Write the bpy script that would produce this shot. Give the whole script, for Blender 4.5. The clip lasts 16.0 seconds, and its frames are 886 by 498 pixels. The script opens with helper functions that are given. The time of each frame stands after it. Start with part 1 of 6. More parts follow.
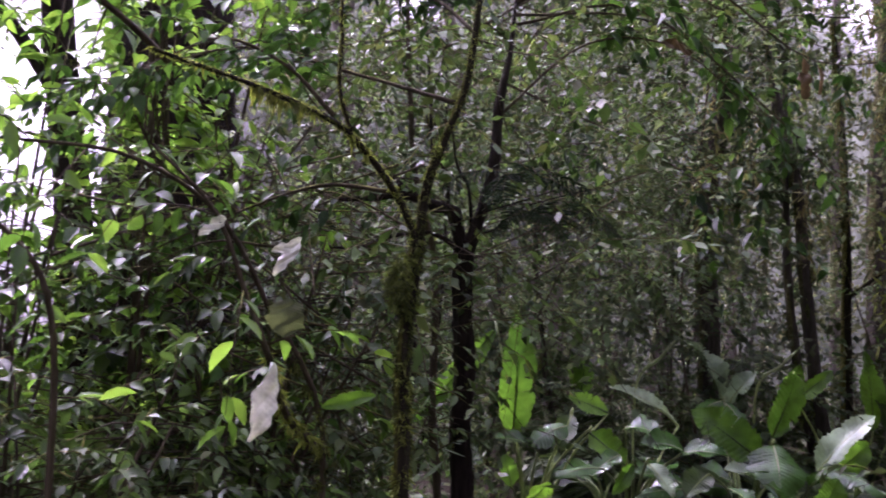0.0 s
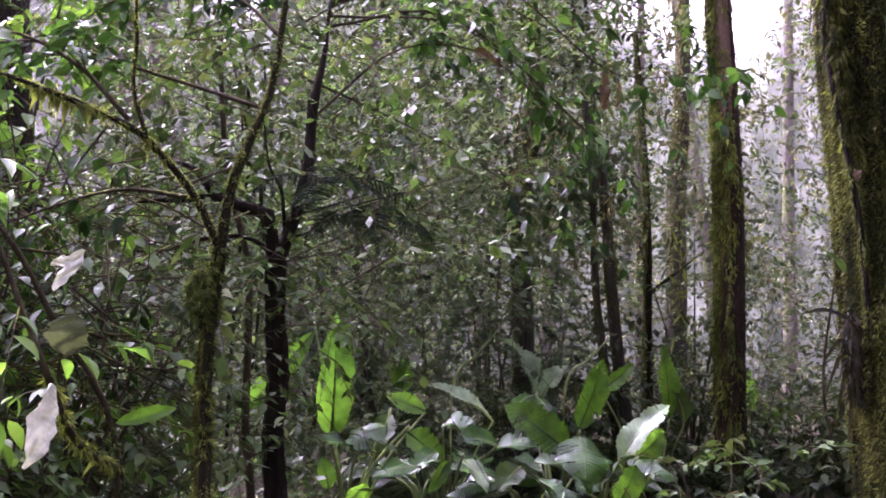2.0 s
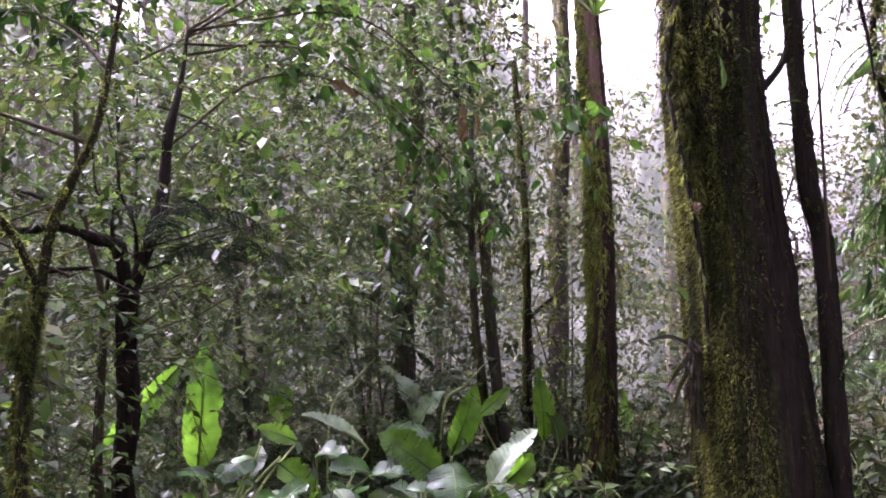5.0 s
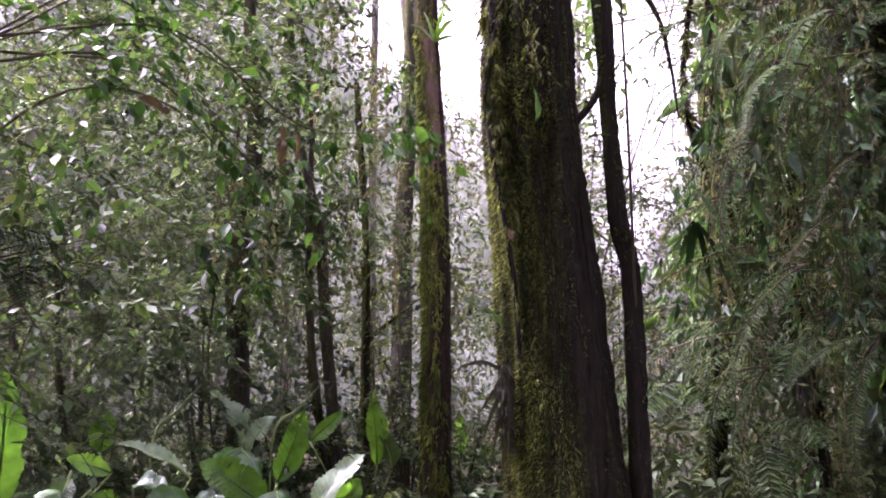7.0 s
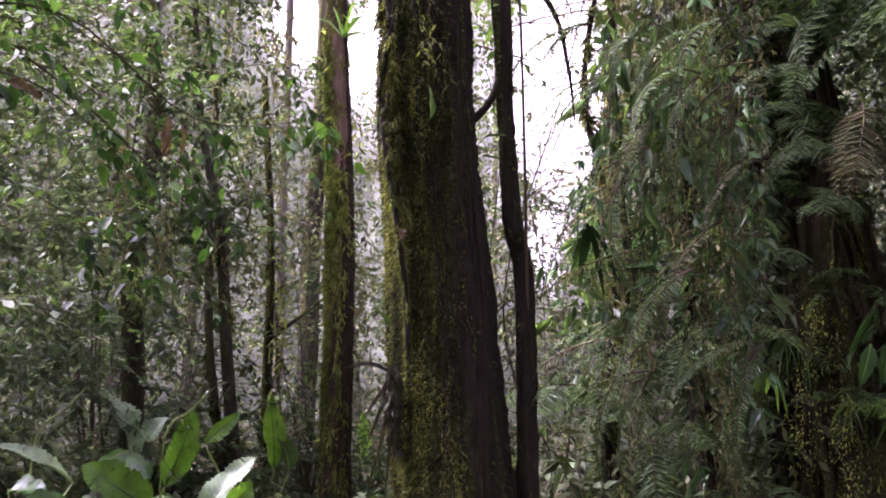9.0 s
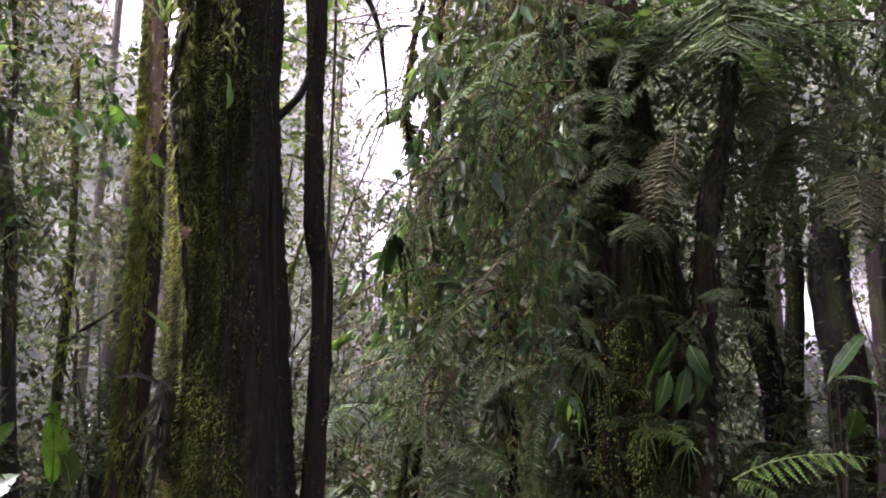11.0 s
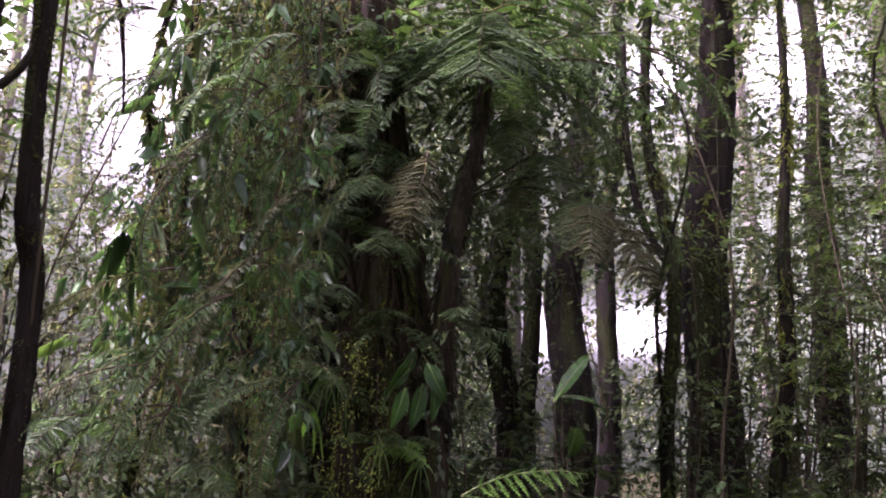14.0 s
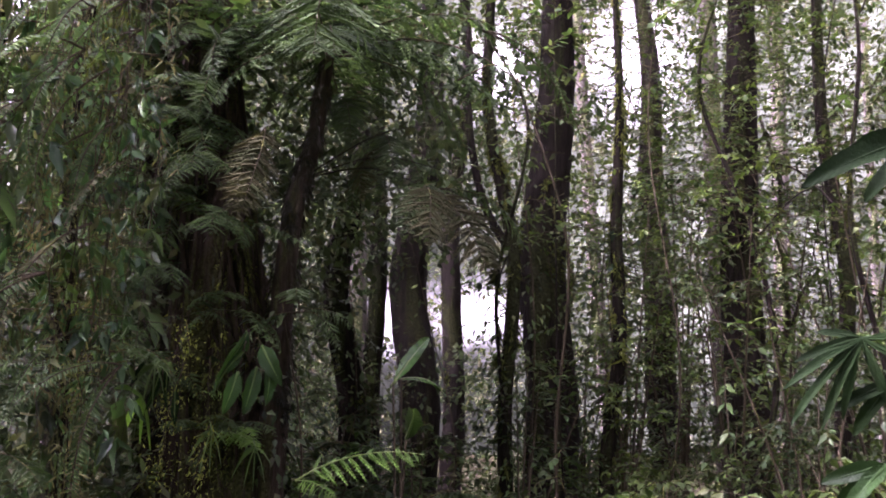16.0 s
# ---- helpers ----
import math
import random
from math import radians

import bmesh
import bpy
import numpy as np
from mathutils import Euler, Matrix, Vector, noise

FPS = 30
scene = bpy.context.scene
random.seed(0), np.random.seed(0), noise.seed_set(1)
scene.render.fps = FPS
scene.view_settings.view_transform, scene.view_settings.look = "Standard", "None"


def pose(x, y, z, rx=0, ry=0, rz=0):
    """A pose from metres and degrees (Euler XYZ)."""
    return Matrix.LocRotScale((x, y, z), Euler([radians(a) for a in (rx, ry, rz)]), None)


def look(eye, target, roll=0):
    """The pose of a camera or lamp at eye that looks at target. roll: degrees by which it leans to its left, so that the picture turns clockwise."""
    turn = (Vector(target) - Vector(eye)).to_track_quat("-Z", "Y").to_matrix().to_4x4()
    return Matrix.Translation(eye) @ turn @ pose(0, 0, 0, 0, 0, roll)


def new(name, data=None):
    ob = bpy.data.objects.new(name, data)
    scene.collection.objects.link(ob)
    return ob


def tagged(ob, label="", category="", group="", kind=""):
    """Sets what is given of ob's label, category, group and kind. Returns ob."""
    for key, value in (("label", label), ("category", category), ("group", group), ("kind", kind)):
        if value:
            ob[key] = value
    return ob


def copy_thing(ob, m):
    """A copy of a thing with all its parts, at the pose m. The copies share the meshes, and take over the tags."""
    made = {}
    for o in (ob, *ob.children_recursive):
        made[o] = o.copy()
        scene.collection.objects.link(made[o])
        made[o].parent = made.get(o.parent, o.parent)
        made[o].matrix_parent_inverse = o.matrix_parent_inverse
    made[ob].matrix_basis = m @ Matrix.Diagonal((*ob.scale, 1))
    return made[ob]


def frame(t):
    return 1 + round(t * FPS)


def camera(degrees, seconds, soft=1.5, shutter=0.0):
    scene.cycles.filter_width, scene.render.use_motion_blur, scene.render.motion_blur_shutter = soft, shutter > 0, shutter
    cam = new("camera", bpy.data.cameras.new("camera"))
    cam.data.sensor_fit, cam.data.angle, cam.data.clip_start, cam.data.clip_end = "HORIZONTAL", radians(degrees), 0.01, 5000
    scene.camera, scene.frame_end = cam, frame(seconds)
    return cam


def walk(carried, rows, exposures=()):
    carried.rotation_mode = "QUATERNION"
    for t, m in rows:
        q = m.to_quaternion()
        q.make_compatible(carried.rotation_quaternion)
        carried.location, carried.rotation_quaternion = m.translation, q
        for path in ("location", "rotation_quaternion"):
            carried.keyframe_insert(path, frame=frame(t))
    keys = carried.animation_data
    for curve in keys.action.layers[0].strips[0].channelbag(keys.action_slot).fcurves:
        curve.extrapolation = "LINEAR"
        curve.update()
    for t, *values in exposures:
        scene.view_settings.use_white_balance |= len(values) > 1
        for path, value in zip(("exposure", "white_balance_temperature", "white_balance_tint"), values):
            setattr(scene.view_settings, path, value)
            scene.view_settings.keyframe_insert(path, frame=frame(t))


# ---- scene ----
cam = camera(53.2, 16.0, 1.8, 0.2)
PATH = [
    (0, (0.066, -0.015, 1.492), (-0.016, 1.972, 1.705), 2.6),
    (0.5, (0.115, 0.022, 1.492), (0.246, 2.006, 1.704), 2.5),
    (1, (0.117, -0.004, 1.496), (0.295, 1.976, 1.716), 2.6),
    (1.5, (0.12, -0.005, 1.517), (0.327, 1.971, 1.743), 1.6),
    (2, (0.137, -0.019, 1.533), (0.443, 1.946, 1.751), 1.3),
    (2.5, (0.146, -0.013, 1.539), (0.501, 1.945, 1.744), 0.7),
    (3, (0.161, 0.013, 1.55), (0.613, 1.95, 1.76), 0.8),
    (5.3, (0.391, -0.114, 1.588), (0.943, 1.789, 1.862), 0.1),
    (5.5, (0.411, -0.12, 1.591), (0.996, 1.773, 1.864), -0.1),
    (6, (0.474, -0.127, 1.588), (1.142, 1.738, 1.868), -0.5),
    (6.5, (0.536, -0.136, 1.608), (1.286, 1.694, 1.909), -0.4),
    (7, (0.58, -0.143, 1.618), (1.401, 1.654, 1.931), -0.3),
    (7.5, (0.614, -0.139, 1.621), (1.49, 1.632, 1.93), -0.2),
    (8, (0.617, -0.152, 1.617), (1.522, 1.604, 1.933), -0.3),
    (8.2, (0.62, -0.157, 1.619), (1.539, 1.591, 1.937), -0.5),
    (10.3, (1.097, -0.017, 1.629), (2.244, 1.592, 1.938), 1.5),
    (10.5, (1.109, -0.004, 1.637), (2.294, 1.575, 1.956), 1.3),
    (11, (1.147, -0.007, 1.661), (2.412, 1.503, 2.007), 1.6),
    (11.5, (1.16, 0.029, 1.665), (2.516, 1.456, 2.022), 2.4),
    (12, (1.173, 0.08, 1.661), (2.591, 1.446, 2.01), 2.6),
    (12.5, (1.209, 0.09, 1.681), (2.683, 1.396, 2.028), 2.3),
    (13, (1.249, 0.069, 1.678), (2.757, 1.329, 2.046), 2.2),
    (13.5, (1.288, 0.037, 1.685), (2.835, 1.246, 2.065), 2.1),
    (14, (1.323, 0.033, 1.676), (2.943, 1.139, 2.069), 2.2),
    (14.5, (1.348, 0.041, 1.687), (3.031, 1.044, 2.087), 2.4),
    (15, (1.368, 0.017, 1.696), (3.087, 0.961, 2.089), 2.3),
    (15.5, (1.41, 0.0, 1.689), (3.163, 0.881, 2.078), 1.7),
    (16, (1.437, 0.003, 1.65), (3.225, 0.819, 2.023), 0.8),
]
walk(cam, [(t, look(eye, target, roll)) for t, eye, target, roll in PATH], [(0, 2.8, 5750, 56), (0.6, 3.44, 5750, 57.5), (3, 3.48, 5750, 57), (5.5, 3.62, 5850, 55), (7.5, 3.54, 5900, 54), (10, 3.46, 5950, 53), (14, 3.39, 5950, 51.5), (16, 3.38, 5950, 51.5)])

# ---- world, sun, exposure ----
world = bpy.data.worlds.new("overcast_sky")
scene.world = world
world.use_nodes = True
wn, wl = world.node_tree.nodes, world.node_tree.links
sky = wn.new("ShaderNodeTexSky")
sky.sky_type, sky.sun_disc = "NISHITA", False
sky.sun_elevation, sky.sun_rotation = radians(48), radians(-45)
sky.air_density, sky.dust_density, sky.ozone_density = 1.2, 6.0, 1.0
cloud = wn.new("ShaderNodeHueSaturation")
cloud.inputs["Saturation"].default_value, cloud.inputs["Value"].default_value = 0.12, 1.3
wl.new(sky.outputs[0], cloud.inputs["Color"])
wl.new(cloud.outputs[0], wn["Background"].inputs[0])
wn["Background"].inputs[1].default_value = 0.15

sun = new("sun", bpy.data.lights.new("sun", "SUN"))
sun.data.energy, sun.data.angle, sun.data.color = 1.5, radians(25), (1.0, 0.96, 0.9)
sun.matrix_world = look((-10, 10, 15.7), (0, 0, 0))

R = np.random.default_rng(11)


# ---- materials ----
def mat(name):
    m = bpy.data.materials.new(name)
    m.use_nodes = True
    n = m.node_tree.nodes
    return m, n, m.node_tree.links, n["Principled BSDF"]


def ramp(n, stops):
    r = n.new("ShaderNodeValToRGB")
    el = r.color_ramp.elements
    while len(el) < len(stops):
        el.new(0.5)
    for e, (p, c) in zip(el, stops):
        e.position, e.color = p, (*c, 1)
    return r


def leaf_mat(name, colours, rough=0.4, glow=0.3, blotch=6.0, spec=0.5, streak=False):
    """A leaf: each leaf its own tone, blotches across it, some light through it."""
    m, n, l, b = mat(name)
    geo = n.new("ShaderNodeNewGeometry")
    step = 1 / max(1, len(colours) - 1)
    tone = ramp(n, [(i * step, c) for i, c in enumerate(colours)])
    l.new(geo.outputs["Random Per Island"], tone.inputs[0])
    tex = n.new("ShaderNodeTexCoord")
    noi = n.new("ShaderNodeTexNoise")
    noi.inputs["Scale"].default_value, noi.inputs["Detail"].default_value = blotch, 4
    l.new(tex.outputs["Object"], noi.inputs["Vector"])
    bright = ramp(n, [(0.3, (0.6, 0.6, 0.55)), (0.7, (1.25, 1.25, 1.2))])
    l.new(noi.outputs[0], bright.inputs[0])
    mix = n.new("ShaderNodeMixRGB")
    mix.blend_type, mix.inputs[0].default_value = "MULTIPLY", 1
    l.new(tone.outputs[0], mix.inputs[1])
    l.new(bright.outputs[0], mix.inputs[2])
    big = n.new("ShaderNodeTexNoise")
    big.inputs["Scale"].default_value, big.inputs["Detail"].default_value = 0.9, 3
    if streak:
        down = n.new("ShaderNodeMapping")
        down.inputs["Scale"].default_value = (14, 14, 1.6)
        l.new(tex.outputs["Object"], down.inputs["Vector"])
        l.new(down.outputs[0], big.inputs["Vector"])
    else:
        l.new(tex.outputs["Object"], big.inputs["Vector"])
    stand = ramp(n, [(0.4, (0.25, 0.25, 0.25)), (0.62, (1.45, 1.4, 1.2))] if streak else [(0.36, (0.45, 0.5, 0.5)), (0.64, (1.45, 1.4, 1.3))])
    l.new(big.outputs[0], stand.inputs[0])
    last = n.new("ShaderNodeMixRGB")
    last.blend_type, last.inputs[0].default_value = "MULTIPLY", 1
    l.new(mix.outputs[0], last.inputs[1])
    l.new(stand.outputs[0], last.inputs[2])
    mix = last
    l.new(mix.outputs[0], b.inputs["Base Color"])
    b.inputs["Roughness"].default_value = rough
    b.inputs["Specular IOR Level"].default_value = spec
    bump = n.new("ShaderNodeBump")
    bump.inputs["Strength"].default_value, bump.inputs["Distance"].default_value = 0.35, 0.01
    fine = n.new("ShaderNodeTexNoise")
    fine.inputs["Scale"].default_value = 60
    l.new(tex.outputs["Object"], fine.inputs["Vector"])
    l.new(fine.outputs[0], bump.inputs["Height"])
    l.new(bump.outputs[0], b.inputs["Normal"])
    tr = n.new("ShaderNodeBsdfTranslucent")
    warm = n.new("ShaderNodeMixRGB")
    warm.blend_type, warm.inputs[0].default_value, warm.inputs[2].default_value = "MULTIPLY", 1, (1.6, 1.75, 0.95, 1)
    l.new(mix.outputs[0], warm.inputs[1])
    l.new(warm.outputs[0], tr.inputs[0])
    both = n.new("ShaderNodeMixShader")
    both.inputs[0].default_value = glow
    l.new(b.outputs[0], both.inputs[1])
    l.new(tr.outputs[0], both.inputs[2])
    l.new(both.outputs[0], n["Material Output"].inputs[0])
    return m


def bark_mat(name, dark, light, moss=(0.10, 0.12, 0.02), cover=0.0, side=(-1, -0.4, 0.1), grain=9.0, rough=0.85):
    """Bark with upright fibres, lichen spots and a coat of moss on its weather side."""
    m, n, l, b = mat(name)
    tex = n.new("ShaderNodeTexCoord")
    mp = n.new("ShaderNodeMapping")
    mp.inputs["Scale"].default_value = (1, 1, 0.13)
    l.new(tex.outputs["Object"], mp.inputs["Vector"])
    fib = n.new("ShaderNodeTexNoise")
    fib.inputs["Scale"].default_value, fib.inputs["Detail"].default_value, fib.inputs["Roughness"].default_value = grain * 4, 6, 0.65
    l.new(mp.outputs[0], fib.inputs["Vector"])
    col = ramp(n, [(0.3, dark), (0.72, light)])
    l.new(fib.outputs[0], col.inputs[0])
    spot = n.new("ShaderNodeTexNoise")
    spot.inputs["Scale"].default_value, spot.inputs["Detail"].default_value = 7, 5
    l.new(tex.outputs["Object"], spot.inputs["Vector"])
    lich = ramp(n, [(0.64, (0, 0, 0)), (0.76, (0.35, 0.35, 0.35))])
    l.new(spot.outputs[0], lich.inputs[0])
    m1 = n.new("ShaderNodeMixRGB")
    m1.inputs[2].default_value = (0.045, 0.045, 0.037, 1)
    l.new(lich.outputs[0], m1.inputs[0])
    l.new(col.outputs[0], m1.inputs[1])
    out = m1
    if cover > 0:
        geo = n.new("ShaderNodeNewGeometry")
        dot = n.new("ShaderNodeVectorMath")
        dot.operation = "DOT_PRODUCT"
        dot.inputs[1].default_value = Vector(side).normalized()
        l.new(geo.outputs["Normal"], dot.inputs[0])
        patch = n.new("ShaderNodeTexNoise")
        patch.inputs["Scale"].default_value, patch.inputs["Detail"].default_value = 5, 6
        l.new(mp.outputs[0], patch.inputs["Vector"])
        add = n.new("ShaderNodeMath")
        add.operation = "MULTIPLY_ADD"
        add.inputs[1].default_value = 0.28
        l.new(dot.outputs["Value"], add.inputs[0])
        l.new(patch.outputs[0], add.inputs[2])
        mask = ramp(n, [(0.82 - 0.3 * cover, (0, 0, 0)), (0.9 - 0.3 * cover, (1, 1, 1))])
        l.new(add.outputs[0], mask.inputs[0])
        mm = n.new("ShaderNodeTexNoise")
        mm.inputs["Scale"].default_value = 45
        l.new(tex.outputs["Object"], mm.inputs["Vector"])
        mcol = ramp(n, [(0.3, tuple(c * 0.4 for c in moss)), (0.7, tuple(c * 1.5 for c in moss))])
        l.new(mm.outputs[0], mcol.inputs[0])
        m2 = n.new("ShaderNodeMixRGB")
        l.new(mask.outputs[0], m2.inputs[0])
        l.new(m1.outputs[0], m2.inputs[1])
        l.new(mcol.outputs[0], m2.inputs[2])
        out = m2
        soft = n.new("ShaderNodeMath")
        soft.operation = "MULTIPLY_ADD"
        l.new(mm.outputs[0], soft.inputs[0])
        l.new(mask.outputs[0], soft.inputs[1])
        l.new(fib.outputs[0], soft.inputs[2])
        fib = soft
    l.new(out.outputs[0], b.inputs["Base Color"])
    b.inputs["Roughness"].default_value = rough
    b.inputs["Specular IOR Level"].default_value = 0.06
    bump = n.new("ShaderNodeBump")
    bump.inputs["Strength"].default_value, bump.inputs["Distance"].default_value = 0.8, 0.02
    l.new(fib.outputs[0], bump.inputs["Height"])
    l.new(bump.outputs[0], b.inputs["Normal"])
    return m


LEAF_NEAR = leaf_mat("leaf_bright", [(0.034, 0.068, 0.015), (0.06, 0.125, 0.02), (0.09, 0.17, 0.028), (0.13, 0.21, 0.038)], 0.38, 0.55, 6.0, 0.4)
LEAF_MID = leaf_mat("leaf_green", [(0.026, 0.046, 0.016), (0.042, 0.076, 0.024), (0.06, 0.102, 0.032), (0.08, 0.092, 0.04)], 0.5, 0.3, 6.0, 0.2)
LEAF_DARK = leaf_mat("leaf_dark", [(0.024, 0.037, 0.018), (0.04, 0.06, 0.026), (0.055, 0.08, 0.035), (0.072, 0.07, 0.04)], 0.55, 0.24, 6.0, 0.15)
# greyer, flatter leaf tone with middle-distance haze put into its colour
LEAF_SOFT = leaf_mat("leaf_dull_hazed", [(0.031, 0.046, 0.03), (0.046, 0.067, 0.041), (0.063, 0.087, 0.054), (0.082, 0.097, 0.066)], 0.8, 0.45, 6.0, 0.05)
# pale grey tone: stands in for haze on the far leaves
LEAF_GREY = leaf_mat("leaf_grey_hazed", [(0.042, 0.05, 0.03), (0.062, 0.072, 0.044), (0.088, 0.094, 0.062), (0.12, 0.11, 0.08)], 0.8, 0.3, 6.0, 0.08)
LEAF_FRESH = leaf_mat("leaf_fresh", [(0.032, 0.055, 0.018), (0.048, 0.086, 0.025), (0.068, 0.118, 0.032)], 0.42, 0.4, 6.0, 0.35)
LEAF_OLIVE = leaf_mat("leaf_olive", [(0.028, 0.046, 0.014), (0.05, 0.078, 0.022), (0.085, 0.118, 0.032)], 0.45, 0.42, 6.0, 0.2)
LEAF_OVATE = leaf_mat("leaf_ovate", [(0.01, 0.026, 0.007), (0.017, 0.043, 0.011), (0.027, 0.066, 0.015), (0.055, 0.115, 0.022)], 0.5, 0.25, 6.0, 0.16)
LEAF_LANCE = leaf_mat("leaf_lance", [(0.016, 0.036, 0.017), (0.027, 0.06, 0.025), (0.042, 0.09, 0.034), (0.07, 0.125, 0.045)], 0.42, 0.32, 6.0, 0.22)
LEAF_BROWN = leaf_mat("leaf_dark_brown", [(0.014, 0.014, 0.009), (0.024, 0.02, 0.012)], 0.6, 0.15, 9.0, 0.1)
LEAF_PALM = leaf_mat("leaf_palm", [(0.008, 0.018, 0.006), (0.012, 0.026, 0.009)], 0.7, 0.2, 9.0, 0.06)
LEAF_BROAD = leaf_mat("leaf_paddle", [(0.08, 0.18, 0.022), (0.115, 0.24, 0.028), (0.15, 0.29, 0.034)], 0.3, 0.48, 9)
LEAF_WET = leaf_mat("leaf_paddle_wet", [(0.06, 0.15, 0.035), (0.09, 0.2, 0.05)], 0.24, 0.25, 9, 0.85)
# pale base colour imitates the white sheen of sky light on a leaf
LEAF_SHEEN = leaf_mat("leaf_paddle_sheen", [(0.26, 0.36, 0.24), (0.32, 0.42, 0.29)], 0.24, 0.25, 9, 1.0)
FERN = leaf_mat("fern_green", [(0.03, 0.052, 0.021), (0.044, 0.074, 0.028), (0.062, 0.1, 0.036)], 0.6, 0.32, 6.0, 0.15)
FERN_YOUNG = leaf_mat("fern_young", [(0.09, 0.17, 0.035), (0.12, 0.22, 0.045)], 0.5, 0.35, 6.0, 0.2)
FERN_DRY = leaf_mat("fern_dry", [(0.034, 0.034, 0.018), (0.05, 0.047, 0.026), (0.034, 0.042, 0.02)], 0.85, 0.3, 6.0, 0.06)
MOSS = leaf_mat("moss_tuft", [(0.015, 0.018, 0.007), (0.034, 0.04, 0.012), (0.065, 0.076, 0.022), (0.105, 0.118, 0.032)], 0.8, 0.35, 12, 0.1)
MOSS_DRAPE = leaf_mat("moss_drape", [(0.02, 0.021, 0.008), (0.042, 0.046, 0.014), (0.075, 0.083, 0.024), (0.125, 0.135, 0.038)], 0.85, 0.3, 12, 0.08, True)
MOSS_BRIGHT = leaf_mat("moss_bright", [(0.05, 0.06, 0.014), (0.095, 0.11, 0.026), (0.15, 0.17, 0.042), (0.22, 0.24, 0.065)], 0.7, 0.45, 12, 0.15)
BEARD = leaf_mat("lichen_beard", [(0.06, 0.06, 0.028), (0.1, 0.098, 0.05), (0.085, 0.068, 0.04)], 0.9, 0.3, 12, 0.1)
DEAD = leaf_mat("leaf_dead", [(0.03, 0.022, 0.015), (0.052, 0.032, 0.019), (0.034, 0.025, 0.016)], 0.7, 0.25, 6.0, 0.15)
PALE = leaf_mat("leaf_bleached", [(0.5, 0.5, 0.52), (0.62, 0.62, 0.64)], 0.5, 0.08, 30)
BARK = bark_mat("bark_dark", (0.005, 0.004, 0.0035), (0.025, 0.0185, 0.0155), (0.026, 0.028, 0.011), 0.16)
BARK_MOSSY = bark_mat("bark_mossy", (0.005, 0.004, 0.0034), (0.02, 0.0145, 0.0115), (0.02, 0.022, 0.009), 0.36)
BARK_RED = bark_mat("bark_reddish", (0.01, 0.007, 0.006), (0.06, 0.038, 0.03), (0.085, 0.082, 0.02), 0.55)
BARK_ROOTY = bark_mat("bark_rooty", (0.009, 0.007, 0.005), (0.046, 0.033, 0.024), (0.034, 0.036, 0.013), 0.3)
# next two: lighter bark with haze put into the colour, for trunks set back
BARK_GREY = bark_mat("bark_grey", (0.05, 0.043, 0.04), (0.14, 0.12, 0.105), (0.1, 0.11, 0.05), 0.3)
BARK_HAZE = bark_mat("bark_hazed", (0.016, 0.013, 0.011), (0.06, 0.051, 0.042), (0.06, 0.058, 0.022), 0.45)
STEM = bark_mat("stem_bark", (0.02, 0.016, 0.011), (0.07, 0.055, 0.035), (0.1, 0.1, 0.025), 0.35, (0, -0.2, 1))
SOIL = bark_mat("leaf_litter", (0.01, 0.0075, 0.005), (0.036, 0.025, 0.016), (0.035, 0.045, 0.015), 0.1, (0, 0, 1), 4)


# ---- shapes ----
def unit(v):
    return v / np.maximum(np.linalg.norm(v, axis=-1, keepdims=True), 1e-9)


def mesh_of(name, verts, tris, material, smooth=True):
    verts, tris = np.asarray(verts, float).reshape(-1, 3), np.asarray(tris, int).reshape(-1, 3)
    me = bpy.data.meshes.new(name)
    me.vertices.add(len(verts))
    me.vertices.foreach_set("co", verts.ravel())
    me.loops.add(tris.size)
    me.loops.foreach_set("vertex_index", tris.ravel())
    me.polygons.add(len(tris))
    me.polygons.foreach_set("loop_start", np.arange(0, tris.size, 3))
    me.polygons.foreach_set("use_smooth", np.full(len(tris), smooth))
    me.update(calc_edges=True)
    me.materials.append(material)
    return me


def thing(name, at, label, category, group="", kind=""):
    ob = new(name)
    ob.location = at
    return tagged(ob, label, category, group, kind)


def part(name, me, parent, label="", kind=""):
    ob = new(name, me)
    ob.parent = parent
    kind = "stuff" if name == "branchwork" else kind
    if kind:
        ob["kind"] = kind
    if label:
        ob["label"] = label
    return ob


def smooth_line(pts, n):
    """A smooth line of n points through the given ones."""
    pts = np.asarray(pts, float)
    if len(pts) == 2:
        return pts[0] + (pts[1] - pts[0]) * np.linspace(0, 1, n)[:, None]
    p = np.vstack([2 * pts[0] - pts[1], pts, 2 * pts[-1] - pts[-2]])
    s = np.linspace(0, len(pts) - 1 - 1e-6, n)
    i, u = s.astype(int), (s % 1)[:, None]
    a, b, c, d = p[i], p[i + 1], p[i + 2], p[i + 3]
    return 0.5 * (2 * b + (c - a) * u + (2 * a - 5 * b + 4 * c - d) * u**2 + (3 * b - a - 3 * c + d) * u**3)


